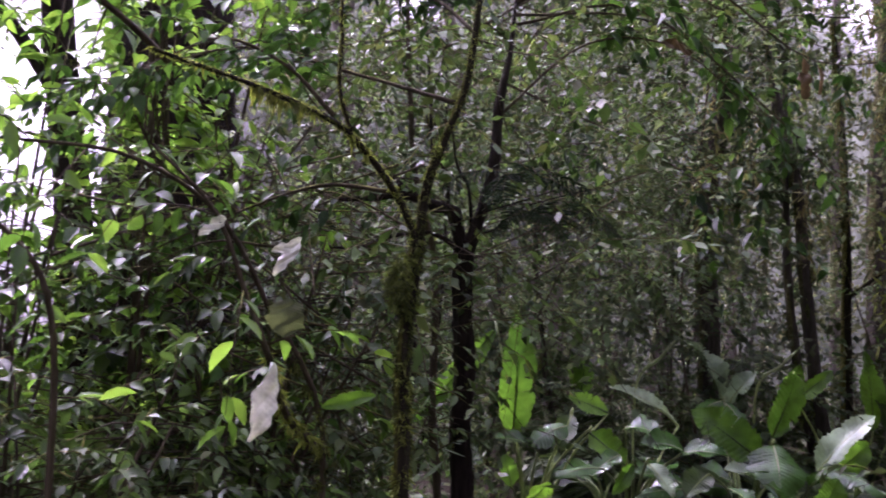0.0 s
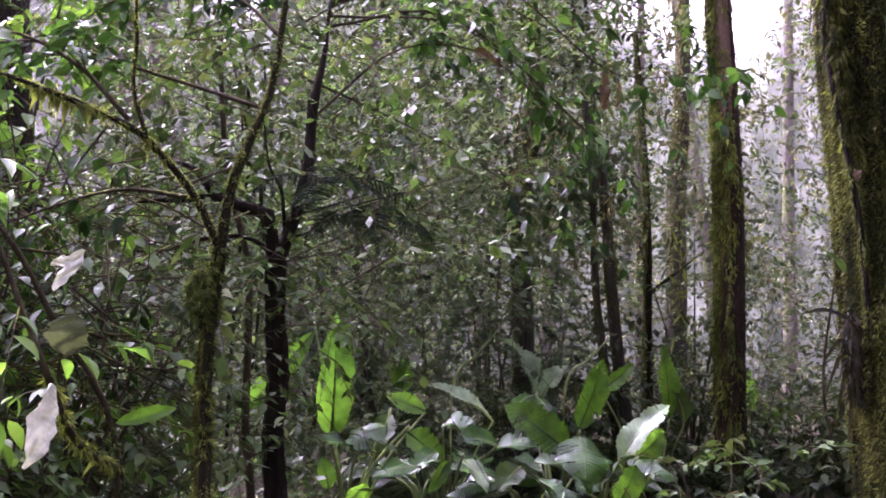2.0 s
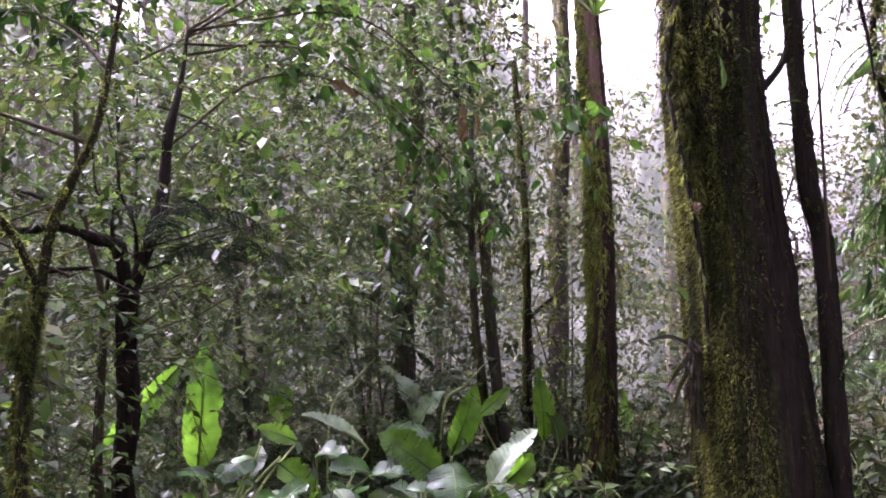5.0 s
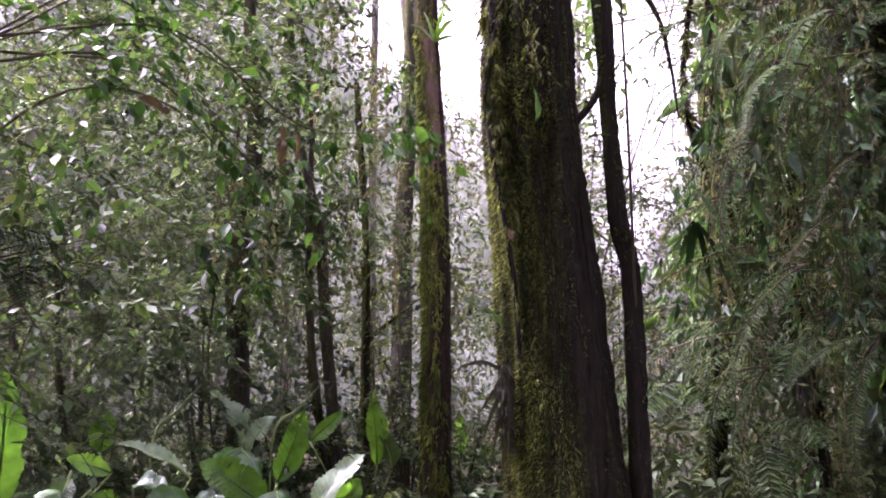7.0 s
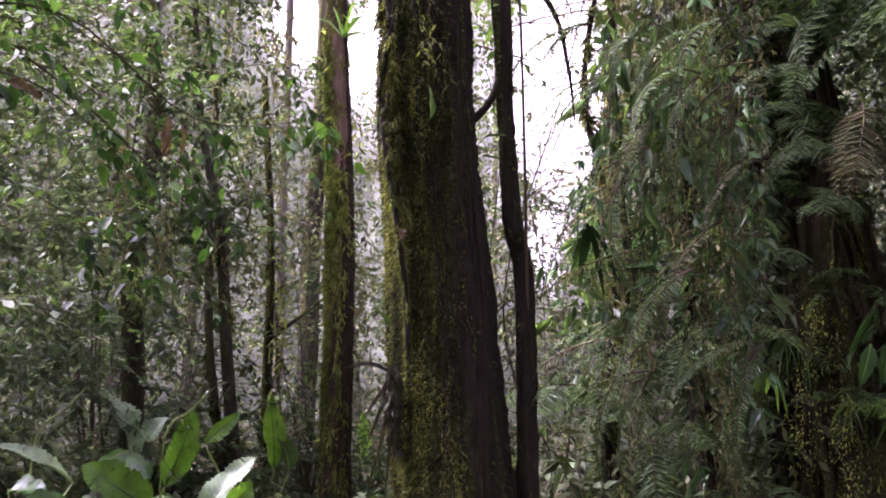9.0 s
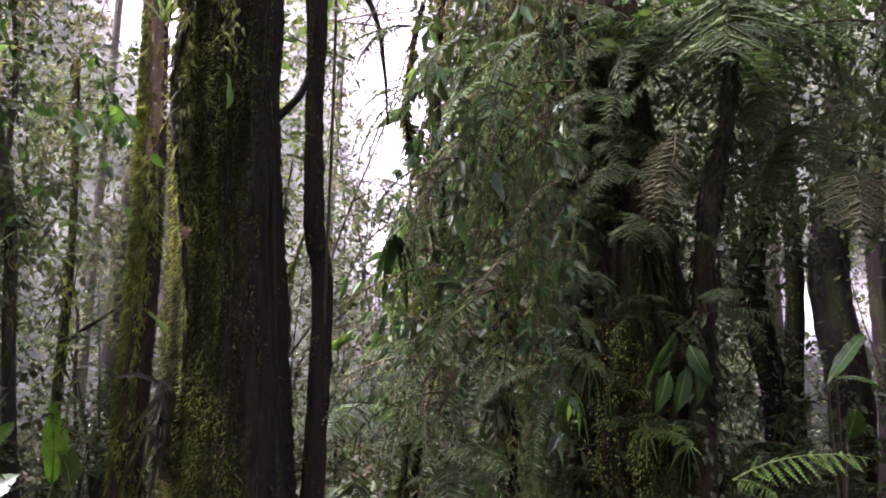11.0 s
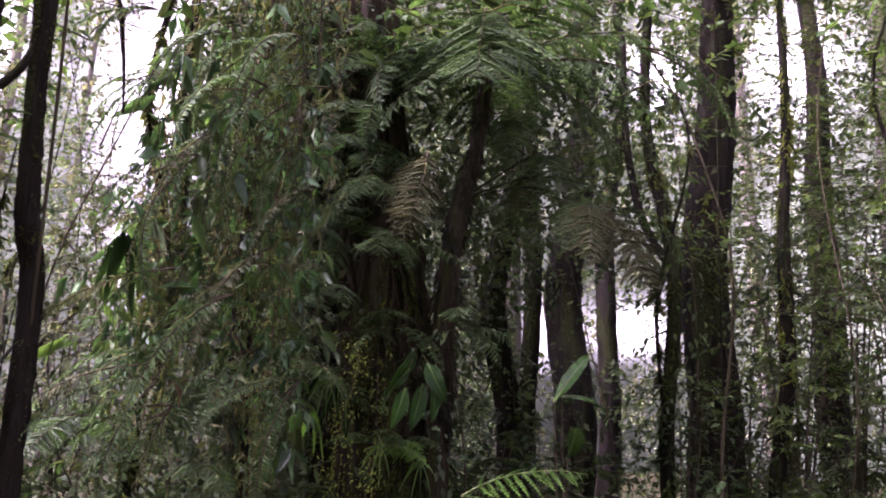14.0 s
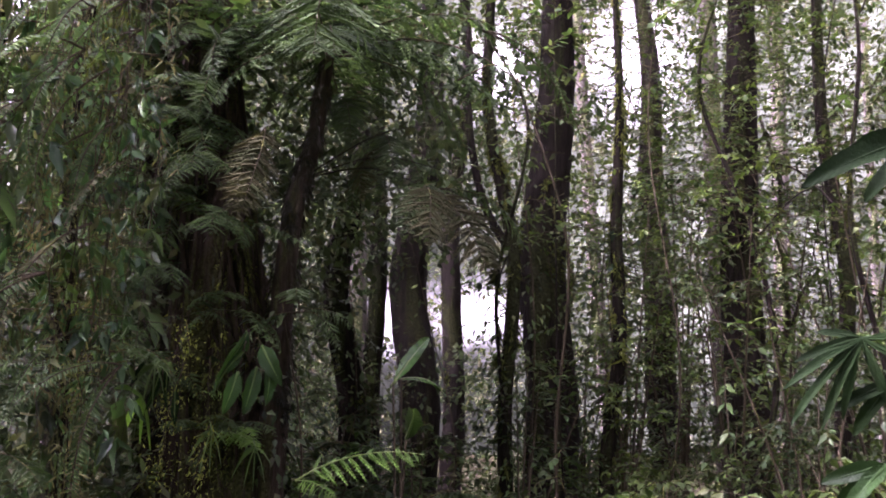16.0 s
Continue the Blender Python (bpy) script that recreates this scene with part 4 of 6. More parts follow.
tree("leaning_tree", "huge dark trunk half hidden behind leaves", [(-2.25, 6.7, 0), (-2.3, 6.57, 2.5), (-2.38, 6.55, 4.06), (-2.6, 6.5, 8)], [0.6, 0.5, 0.45, 0.4], BARK, 32, 0.03, 300, 0.06, None, 90, seed=9)
tree("dark_tree", "dark forest tree against the bright sky", [(-2.4, 5.45, 0), (-2.47, 5.42, 1.95), (-2.68, 5.32, 3.56), (-2.9, 5.3, 6)], [0.13, 0.12, 0.1, 0.08], BARK, 16, 0.04, 100, 0.04, None, 60,
     limbs=(([(-2.6, 5.35, 2.9), (-2.8, 5.3, 3.2), (-3.1, 5.2, 3.6)], [0.06, 0.05, 0.03], 20),), seed=10)
back_trunk = tree("epiphyte_tree", "dark tree trunk overgrown with ferns and hanging roots", [(6.8, 4.6, 0), (6.78, 4.65, 1.02), (6.78, 4.81, 3.17), (6.63, 4.97, 5.19), (6.5, 5.0, 9)], [0.3, 0.25, 0.2, 0.18, 0.13], BARK_ROOTY, 36, 0.06, 1500, 0.09, None, 120, crown=50, crown_size=3, leaf_size=0.15, seed=11)
line = smooth_line(np.array([(6.8, 4.6, 0), (6.78, 4.65, 1.02), (6.78, 4.81, 3.17), (6.63, 4.97, 5.19), (6.5, 5.0, 9)]) - [6.8, 4.6, 0], 80)
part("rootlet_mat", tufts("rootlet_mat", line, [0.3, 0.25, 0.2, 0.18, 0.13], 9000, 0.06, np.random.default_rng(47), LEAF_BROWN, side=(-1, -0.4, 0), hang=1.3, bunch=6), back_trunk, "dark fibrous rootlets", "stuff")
central = tree("epiphyte_tree", "broad dark trunk wrapped in roots and moss", [(6.74, 4.0, 0), (6.7, 4.1, 1.2), (6.68, 4.2, 2.4), (6.68, 4.35, 3.6), (6.66, 4.5, 5.0), (6.6, 4.6, 7.5)], [0.42, 0.34, 0.3, 0.24, 0.2, 0.15], BARK_ROOTY, 44, 0.16, 4200, 0.05, None, 110, seed=13)
for k in range(22):
    q = np.random.default_rng(460 + k)
    w = q.uniform(2.4, 5.4) + np.cumsum(q.normal(0, 0.04, 50))
    z = np.linspace(0, q.uniform(2.2, 5.5), 50)
    rr = np.interp(z, (0, 1.2, 2.4, 3.6, 5), (0.42, 0.34, 0.3, 0.24, 0.2)) * q.uniform(0.98, 1.2)
    line = np.stack([np.interp(z, (0, 1.2, 2.4, 5), (0, -0.04, -0.06, -0.08)) + np.cos(w) * rr, np.interp(z, (0, 1.2, 2.4, 3.6, 5), (0, 0.1, 0.2, 0.35, 0.5)) + np.sin(w) * rr, z], 1)
    ob = thing("clinging_root", (6.74, 4.0, 0), "dark root hanging down the overgrown trunk", "root", "hanging roots")
    part("stem", mesh_of("stem", *tube(line, np.linspace(q.uniform(0.02, 0.05), 0.012, 50), 7, 0.12, q), BARK_ROOTY), ob)
    part("moss", tufts("moss", line, [0.03, 0.012], 420, 0.035, q, MOSS if k % 3 else MOSS_BRIGHT, hang=1.2), ob, "olive moss tufts", "stuff")

for i, (lab, base, top, r) in enumerate((
        ("mossy stem under hanging creepers", (4.93, 4.75, 0), (4.98, 4.75, 5), 0.035), ("dark stem under hanging creepers", (5.7, 4.7, 0), (5.8, 4.75, 5), 0.07), ("dark stem under hanging creepers", (5.1, 4.92, 0), (5.25, 4.97, 5), 0.06),
        ("dark trunk deep in the leafy wood", (2.65, 10.08, 0), (2.74, 10.05, 8), 0.11), ("grey misty trunk behind the mossy trees", (5.68, 12.84, 0), (5.85, 12.78, 10), 0.14), ("dark leaning trunk behind the mossy trees", (3.75, 9.2, 0), (3.0, 9.4, 6), 0.06), ("grey misty trunk far back", (10.5, 9.7, 0), (10.5, 9.8, 10), 0.2),
        ("straight mossy forest tree", (9.45, 4.8, 0), (9.42, 4.9, 8), 0.13), ("dark slim forest tree in shade", (11.82, 5.7, 0), (11.79, 5.8, 9), 0.11),
        ("dark straight forest tree", (12.04, 5.26, 0), (12.1, 5.2, 9), 0.24), ("dark straight forest tree", (14.07, 5.65, 0), (14.15, 5.5, 9), 0.15),
        ("tall dark fibrous-barked tree", (9.8, 2.76, 0), (9.88, 2.5, 8.5), 0.22), ("dark leaning tree beside a larger one", (8.8, 2.68, 0), (8.6, 2.9, 8), 0.055),
        ("dark tree standing in the bright wood", (14.25, 2.2, 0), (14.16, 2.65, 9), 0.2), ("dark tall tree amid light leaves", (11.39, 1.02, 0), (11.4, 0.8, 9), 0.2),
        ("slim mossy pole of a tree", (9.2, 1.95, 0), (9.22, 1.8, 6), 0.06), ("thin dark forest tree", (10.6, 0.1, 0), (10.5, 0.0, 8), 0.07))):
    way = [base] + [[base[k] + (top[k] - base[k]) * f + R.normal(0, 0.07) * (k < 2) for k in range(3)] for f in (0.2, 0.38, 0.56, 0.76)] + [top]
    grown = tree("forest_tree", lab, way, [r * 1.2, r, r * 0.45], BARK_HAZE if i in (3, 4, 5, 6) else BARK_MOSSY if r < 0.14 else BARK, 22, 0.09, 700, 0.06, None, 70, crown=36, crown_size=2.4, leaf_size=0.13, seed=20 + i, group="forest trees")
    if "pole" in lab or "leaning tree" in lab or "creepers" in lab:
        line = smooth_line(np.array(way, float) - np.array(base), 60)
        part("moss", tufts("moss", line, [r * 1.2, r, r * 0.45], 1600, 0.05, np.random.default_rng(440 + i), MOSS_BRIGHT if "pole" in lab else MOSS), grown, "yellow-green moss", "stuff")
    if "leaning tree" in lab:
        fork = smooth_line(np.array([way[2], way[2] + np.array([-0.1, 0.25, 0.5]), way[2] + np.array([-0.1, 0.4, 1.3]), way[2] + np.array([0.1, 0.5, 2.4])]) - np.array(base), 30)
        part("limb", mesh_of("limb", *tube(fork, [0.04, 0.035, 0.03, 0.02], 10, 0.12, np.random.default_rng(439)), BARK), grown)

rng = np.random.default_rng(77)
for i in range(30):
    az, d = -18 + 118 * (i + rng.uniform(0, 1)) / 30, rng.uniform(13, 27)
    b = bearing(az, d)
    off = rng.normal(0, 0.8, 2)
    r = rng.uniform(0.06, 0.19)
    if 65.5 < az < 71.3 or 61.8 < az < 64 or 34 < az < 41.5:
        continue
    # pale grey bark and leaves carry painted haze
    tree("forest_tree", "grey tree standing far back, haze put into its colour", [b, b + [off[0] * rng.uniform(0.1, 0.7), off[1] * 0.4, 5], b + [off[0], off[1], 12]], [r * 1.2, r, r * 0.7], BARK_GREY, 12, 0.05, 120, 0.12, None, 40,
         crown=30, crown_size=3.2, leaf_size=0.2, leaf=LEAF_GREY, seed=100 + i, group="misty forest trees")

# slim stems of the understorey, with lichen beards
for i in range(34):
    az, d = -17 + 117 * (i + rng.uniform(0, 1)) / 34, rng.uniform(7.5, 14)
    b = bearing(az, d)
    if any(math.hypot(b[0] - x, b[1] - y) < r for x, y, r in KEEP_CLEAR) or 65.5 < az < 71.3 or 34.5 < az < 41:
        continue
    off, r, h = rng.normal(0, 0.6, 2), rng.uniform(0.014, 0.04), rng.uniform(3.5, 6.5)
    side, bow = rng.normal(0, 0.7, 2), rng.normal(0, 0.22, (3, 2))
    way = [b] + [b + [off[0] * f + bow[j, 0], off[1] * f + bow[j, 1], h * f] for j, f in enumerate((0.3, 0.55, 0.8))] + [b + [off[0], off[1], h]]
    # stems past 9.5 m take the bark with haze in its colour
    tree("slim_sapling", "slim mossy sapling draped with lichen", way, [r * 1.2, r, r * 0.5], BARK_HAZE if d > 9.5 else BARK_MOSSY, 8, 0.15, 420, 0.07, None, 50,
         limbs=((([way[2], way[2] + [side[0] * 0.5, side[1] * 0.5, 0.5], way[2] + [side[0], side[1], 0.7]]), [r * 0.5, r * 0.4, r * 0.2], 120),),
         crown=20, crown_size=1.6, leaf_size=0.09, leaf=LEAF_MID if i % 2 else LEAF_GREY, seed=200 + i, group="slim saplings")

# lianas
for i in range(30):
    az = rng.uniform(-15, 98)
    b = bearing(az, rng.uniform(7.8, 13))
    if 65.5 < az < 71.3 or any(math.hypot(b[0] - x, b[1] - y) < r for x, y, r in KEEP_CLEAR):
        continue
    o, h = rng.normal(0, 0.35, 4), rng.uniform(3.5, 7.5)
    ob = thing("liana", b, "thin liana hanging between the trees", "liana", "lianas")
    line = smooth_line([(0, 0, 0), (o[0], o[1], h * 0.3), (o[0] * 0.4 + o[2] * 0.5, o[1] * 0.5, h * 0.65), (o[2], o[3], h)], 40)
    r = rng.uniform(0.005, 0.014)
    part("stem", mesh_of("stem", *tube(line, np.linspace(r * 1.3, r * 0.7, 40), 5), STEM if i % 3 else BARK), ob)
    part("moss", tufts("moss", line, [r, r], 150, 0.03, rng, BEARD if i % 2 else MOSS, hang=1.2), ob, "lichen and moss on the liana", "stuff")


# ---- broad-leaved herbs ----
def paddle(base, tip, width, face, sag, seed, tears=2, crumple=0.0, blunt=2.8, fold=0.45, ragged=0.0):
    """A long paddle-shaped blade with a sunken midrib, waved rims and a few tears."""
    rng = np.random.default_rng(seed)
    base, tip, face = np.array(base, float), np.array(tip, float), np.array(face, float)
    axis = tip - base
    length = np.linalg.norm(axis)
    axis = axis / length
    side = unit(np.cross(face, axis))
    nrm = np.cross(axis, side)
    cuts = np.sort(rng.uniform(0.2, 0.9, tears))
    u = np.sort(np.concatenate([np.linspace(0, 1, 44), cuts, cuts + 0.014]))
    v = np.linspace(-1, 1, 11)
    w = np.clip(u, 0, 1)
    prof = width / 2 * np.sin(np.minimum(w / 0.34, 1) * math.pi / 2) ** 0.75 * (1 - np.clip((w - 0.45) / 0.55, 0, 1) ** blunt) ** 0.8
    uu, vv = np.meshgrid(u, v, indexing="ij")
    ph = rng.uniform(0, 6.28, 8)
    rim = 1 + (0.04 + 0.1 * crumple) * np.abs(vv) * (np.sin(uu * 23 + ph[3] + 2 * np.sign(vv)) + np.sin(uu * 9 + ph[4] - 3 * np.sign(vv)))
    fray = np.stack([1 - ragged * rng.uniform(0, 1, len(u)) ** 2, 1 - ragged * rng.uniform(0, 1, len(u)) ** 2], 1)
    pp = prof[:, None] * rim * np.where(vv < 0, fray[:, :1], fray[:, 1:])
    bow = sag * length * (uu**2 - uu) * -2.2
    lift = bow + fold * pp * np.abs(vv) ** 1.5 + 0.07 * width * np.abs(vv) * np.sin(uu * 11 + ph[0] + vv) + 0.02 * width * np.sin(uu * 92 - np.abs(vv) * 9) * (0.3 + np.abs(vv))
    lift = lift + crumple * width * (0.22 * np.sin(uu * 8 + ph[5] + vv * 2) * vv + 0.1 * np.sin(uu * 17 + ph[6] + vv * 5) + 0.06 * np.sin(uu * 33 + vv * 9 + ph[7]))
    twist = (0.25 if fold > 0.3 else 0.1) * np.sin(uu * 2 + ph[1])
    p = base + (uu * length)[..., None] * axis + (vv * pp)[..., None] * (side + twist[..., None] * nrm) + lift[..., None] * nrm
    nv = len(v)
    i, j = np.meshgrid(np.arange(len(u) - 1), np.arange(nv - 1), indexing="ij")
    a = (i * nv + j).ravel()
    keep = np.ones(len(a), bool)
    for c in cuts:
        row = np.argmin(np.abs(u - c))
        half = rng.integers(2)
        keep &= ~((i.ravel() == row) & ((j.ravel() > 6) if half else (j.ravel() < 3)))
    a = a[keep]
    tris = np.concatenate([np.stack([a, a + nv, a + nv + 1], -1), np.stack([a, a + nv + 1, a + 1], -1)])
    rib = tube(base + (u * length)[:, None] * axis + (bow[:, 0] - 0.004)[:, None] * nrm, np.linspace(0.011, 0.003, len(u)), 5)
    return (p.reshape(-1, 3), tris), rib


RIB = leaf_mat("leaf_rib", [(0.16, 0.22, 0.06), (0.2, 0.27, 0.08)], 0.4, 0.1)


def broad_herb(root, blades, label, seed, group="heliconias"):
    """A clump of paddle leaves on long stalks: blades as (base, tip, width, wet)."""
    ob = thing("heliconia", root, label, "plant", group)
    root = np.array(root, float)
    for k, (b, t, w, wet) in enumerate(blades):
        b, t = np.array(b) - root, np.array(t) - root
        ax = t - b
        view = unit(np.array([0.3, -1, 0.25]) if not wet else np.array([0.1, -0.55, 1.0]))
        upright = not wet and ax[2] > 2 * abs(ax[0])
        flat, rib = paddle(b, t, w, view, 0.16 if wet else 0.07, seed + k, 3, blunt=1.5 if upright and ax[2] > 0.8 else 2.4, fold=0.2 if upright else -0.3 if wet == 1 and ax[2] < 0 else 0.4, ragged=0.15 if upright else 0.22 if wet in (0, 3) else 0.1)
        # wet 3: sky sheen painted into the leaf colour
        leaf = part("leaf", mesh_of("leaf", *flat, LEAF_SHEEN if wet == 3 else LEAF_WET if wet == 1 or (wet == 2 and k % 2) else LEAF_FRESH if wet == 2 else LEAF_BROAD), ob, "wet leaf shining with sky light" if wet == 1 else "leaf with pale sky sheen in its colour" if wet == 3 else "")
        part("midrib", mesh_of("midrib", *rib, RIB if wet else LEAF_FRESH), leaf)
        foot = np.array([R.normal(0, 0.06), R.normal(0, 0.06), 0])
        mid = (b + foot) / 2 + [0, 0, 0.12]
        if b[2] + root[2] > 0.3:
            line = smooth_line([foot, mid, b], 12) if ax[2] > -0.2 else smooth_line([foot, mid, b + [0, 0, 0.03], b], 12)
            part("stalk", mesh_of("stalk", *tube(line, np.linspace(0.013, 0.008, 12), 6), STEM if group == "shade herbs" else RIB), ob)
    return ob


broad_herb((0.5, 7.2, 0), [((0.38, 6.94, 0.8), (0.39, 6.94, 1.78), 0.31, 0), ((0.24, 7.59, 1.64), (-0.43, 7.57, 0.82), 0.2, 0), ((0.57, 6.8, 0.73), (0.23, 6.65, 0.82), 0.19, 1), ((0.79, 6.9, 0.91), (0.49, 6.7, 0.76), 0.21, 1), ((1.15, 7.21, 1.0), (0.83, 7.21, 1.12), 0.17, 0), ((0.99, 7.1, 0.85), (1.26, 7.0, 0.63), 0.22, 0),
                            ((0.86, 7.2, 0.98), (0.75, 7.1, 0.69), 0.19, 2), ((0.37, 6.6, 0.48), (0.31, 6.6, 0.71), 0.15, 0), ((0.51, 6.5, 0.41), (0.62, 6.3, 0.58), 0.17, 0)], "heliconia with one tall upright light green leaf", 300)
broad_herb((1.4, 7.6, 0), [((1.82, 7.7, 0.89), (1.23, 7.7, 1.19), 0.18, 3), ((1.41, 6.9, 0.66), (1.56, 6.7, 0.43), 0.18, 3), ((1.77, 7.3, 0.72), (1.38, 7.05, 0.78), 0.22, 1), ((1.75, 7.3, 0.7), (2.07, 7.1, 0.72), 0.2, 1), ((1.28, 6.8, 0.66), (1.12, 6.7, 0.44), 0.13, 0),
                            ((1.34, 7.5, 0.87), (1.58, 7.3, 0.84), 0.21, 2), ((1.05, 6.7, 0.63), (0.68, 6.6, 0.56), 0.1, 1), ((1.2, 6.9, 0.71), (0.96, 6.7, 0.57), 0.15, 2)], "low heliconia with broad torn leaves", 320)
broad_herb((1.23, 9.9, 0), [((1.22, 9.9, 0.99), (1.13, 9.9, 1.45), 0.19, 0), ((1.24, 9.9, 0.99), (1.29, 9.9, 1.43), 0.23, 0)], "pair of upright heliconia leaves in the dim wood", 335)
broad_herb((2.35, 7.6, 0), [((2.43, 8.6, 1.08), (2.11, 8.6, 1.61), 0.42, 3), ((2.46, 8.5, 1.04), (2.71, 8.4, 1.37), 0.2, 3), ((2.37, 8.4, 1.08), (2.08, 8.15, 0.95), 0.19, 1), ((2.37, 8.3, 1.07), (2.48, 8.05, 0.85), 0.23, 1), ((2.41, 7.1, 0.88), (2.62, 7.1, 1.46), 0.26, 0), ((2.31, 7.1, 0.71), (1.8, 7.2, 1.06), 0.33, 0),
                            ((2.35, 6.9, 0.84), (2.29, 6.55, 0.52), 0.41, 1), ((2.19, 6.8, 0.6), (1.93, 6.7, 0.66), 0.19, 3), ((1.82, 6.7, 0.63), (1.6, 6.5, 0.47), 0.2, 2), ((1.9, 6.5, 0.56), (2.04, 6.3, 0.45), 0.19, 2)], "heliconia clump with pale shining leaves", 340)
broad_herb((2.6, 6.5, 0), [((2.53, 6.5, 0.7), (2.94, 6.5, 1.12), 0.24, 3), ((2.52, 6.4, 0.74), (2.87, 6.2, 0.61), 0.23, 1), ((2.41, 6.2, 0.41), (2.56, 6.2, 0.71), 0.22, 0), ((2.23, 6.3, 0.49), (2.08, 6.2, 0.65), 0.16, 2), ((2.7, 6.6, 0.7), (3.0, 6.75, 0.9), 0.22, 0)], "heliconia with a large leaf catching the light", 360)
broad_herb((3.6, 8.3, 0), [((3.02, 8.3, 1.13), (3.35, 8.3, 1.41), 0.15, 0), ((3.71, 8.3, 0.88), (3.63, 8.3, 1.6), 0.26, 0), ((3.86, 8.3, 0.82), (3.73, 8.3, 1.2), 0.22, 2), ((4.82, 8.85, 0.47), (5.07, 8.73, 0.42), 0.26, 1)], "upright heliconia leaves beside a mossy tree", 380)
broad_herb((5.3, 9.7, 0), [((5.3, 9.73, 0.79), (5.29, 9.74, 1.36), 0.22, 0), ((5.35, 9.6, 0.6), (5.6, 9.5, 1.0), 0.22, 0)], "bright heliconia leaf behind the mossy tree", 390)
broad_herb((7.1, 2.9, 0), [((7.17, 3.0, 1.88), (7.76, 3.0, 2.26), 0.1, 1), ((7.3, 3.0, 1.92), (7.95, 2.95, 1.84), 0.1, 1), ((7.0, 2.8, 1.5), (6.7, 2.6, 1.7), 0.13, 2)], "broad-leaved herb in deep shade", 395, "shade herbs")
q = np.random.default_rng(398)
for k in range(6):
    x, y = 0.9 + 2.4 * (k + q.uniform(0, 1)) / 6, q.uniform(6.9, 8.0)
    low = []
    for _ in range(5):
        a, r, z = q.uniform(0, 6.28), q.uniform(0.1, 0.3), q.uniform(0.31, 0.48)
        b = (x + r * math.cos(a), y + r * math.sin(a), z)
        low.append((b, (b[0] + q.uniform(0.28, 0.5) * math.cos(a), b[1] + q.uniform(0.28, 0.5) * math.sin(a), z + q.uniform(-0.16, 0.16)), q.uniform(0.16, 0.24), 1 if q.uniform() < 0.2 else 2))
    broad_herb((x, y, 0), low, "low clump of broad dark green leaves", 1040 + 10 * k, "low heliconias")
for k, (a, b) in enumerate((((1.59, 8.47, 1.15), (2.08, 8.68, 1.72)), ((2.66, 8.32, 1.16), (3.13, 8.37, 1.66)))):
    ob = thing("heliconia_shoot", (a[0], a[1], 0), "rolled young heliconia leaf on a pale stalk", "plant", "heliconias")
    line = smooth_line(np.array([(a[0], a[1], 0), a, ((a[0] + b[0]) / 2, (a[1] + b[1]) / 2, (a[2] + b[2]) / 2 + 0.02), b]) - [a[0], a[1], 0], 20)
    part("rolled_leaf", mesh_of("rolled_leaf", *tube(line, [0.01, 0.01, 0.016, 0.014, 0.004], 8), RIB), ob)


# ---- ferns ----
def frond_mesh(name, seed, length, width, el0, el1, material, pairs=16, twice=True, bare=0.15, shape="pinna", slim=1.12):
    """A fern frond that leaves its root along +x and bends over, feathered once or twice."""
    rng = np.random.default_rng(seed)
    n = 24
    el = np.radians(np.linspace(el0, el1, n))
    yaw = np.cumsum(rng.normal(0, 0.02, n))
    step = np.stack([np.cos(el) * np.cos(yaw), np.cos(el) * np.sin(yaw), np.sin(el)], 1) * length / n
    line = np.vstack([[0, 0, 0], np.cumsum(step, 0)])
    s = np.linspace(bare, 0.985, pairs)
    at = np.linspace(0, 1, n + 1)
    P = np.stack([np.interp(s, at, line[:, k]) for k in range(3)], 1)
    T = unit(np.stack([np.interp(s, at, np.gradient(line[:, k])) for k in range(3)], 1))
    S = unit(np.cross(T, [0, 0, 1.0]))
    U = np.cross(S, T)
    reach = width / 2 * np.sin(math.pi * (0.12 + 0.88 * (s - bare) / (1 - bare)) ** 0.8) ** 0.8 + 0.01
    pos, way, up, ln, wd = [], [], [], [], []
    wood = [tube(line, np.linspace(0.008 * length**0.5, 0.0015, n + 1), 5)]
    for sg in (1, -1):
        d = unit(S * sg * 0.95 + T * 0.38 - np.array([0, 0, 0.22]) + rng.normal(0, 0.13, (pairs, 3)))
        if not twice:
            pos.append(P); way.append(d); up.append(U); ln.append(reach); wd.append(np.full(pairs, 0.75 * length * (1 - bare) / pairs))
            continue
        pos.append(P); way.append(d); up.append(U + rng.normal(0, 0.3, (pairs, 3))); ln.append(reach); wd.append(np.full(pairs, slim * length * (1 - bare) / pairs))
    leaf = leaves(name, np.concatenate(pos), np.concatenate(way), np.concatenate(up), np.concatenate(ln), np.concatenate(wd), material, shape if twice else "mid")
    return leaf, mesh_of("midrib", *joined(wood), STEM if material is not FERN_YOUNG else RIB)


FRONDS = {k: [frond_mesh("frond", 400 + i * 7 + j, 1.0, w, a, b, m) for j in range(3)] for i, (k, w, a, b, m) in enumerate((
    ("arch", 0.42, 48, -45, FERN), ("flat", 0.5, 18, -28, FERN), ("droop", 0.42, 5, -78, FERN), ("young", 0.62, 32, -28, FERN_YOUNG), ("dry", 0.5, -5, -80, FERN_DRY)))}
FRONDS["sword"] = [frond_mesh("frond", 470 + j, 1.0, 0.17, -20, -82, FERN, 40, False) for j in range(3)]


def add_frond(ob, style, yaw, size, rng, tilt=0.0, at=(0, 0, 0), lean=None):
    leaf, rib = FRONDS[style][int(rng.integers(3))]
    f = part("frond", leaf, ob, "dry brown frond" if style == "dry" else "")
    f.matrix_local = pose(*at, rng.normal(0, 14) if lean is None else lean, -tilt, yaw) @ Matrix.Scale(size, 4)
    part("midrib", rib, f)


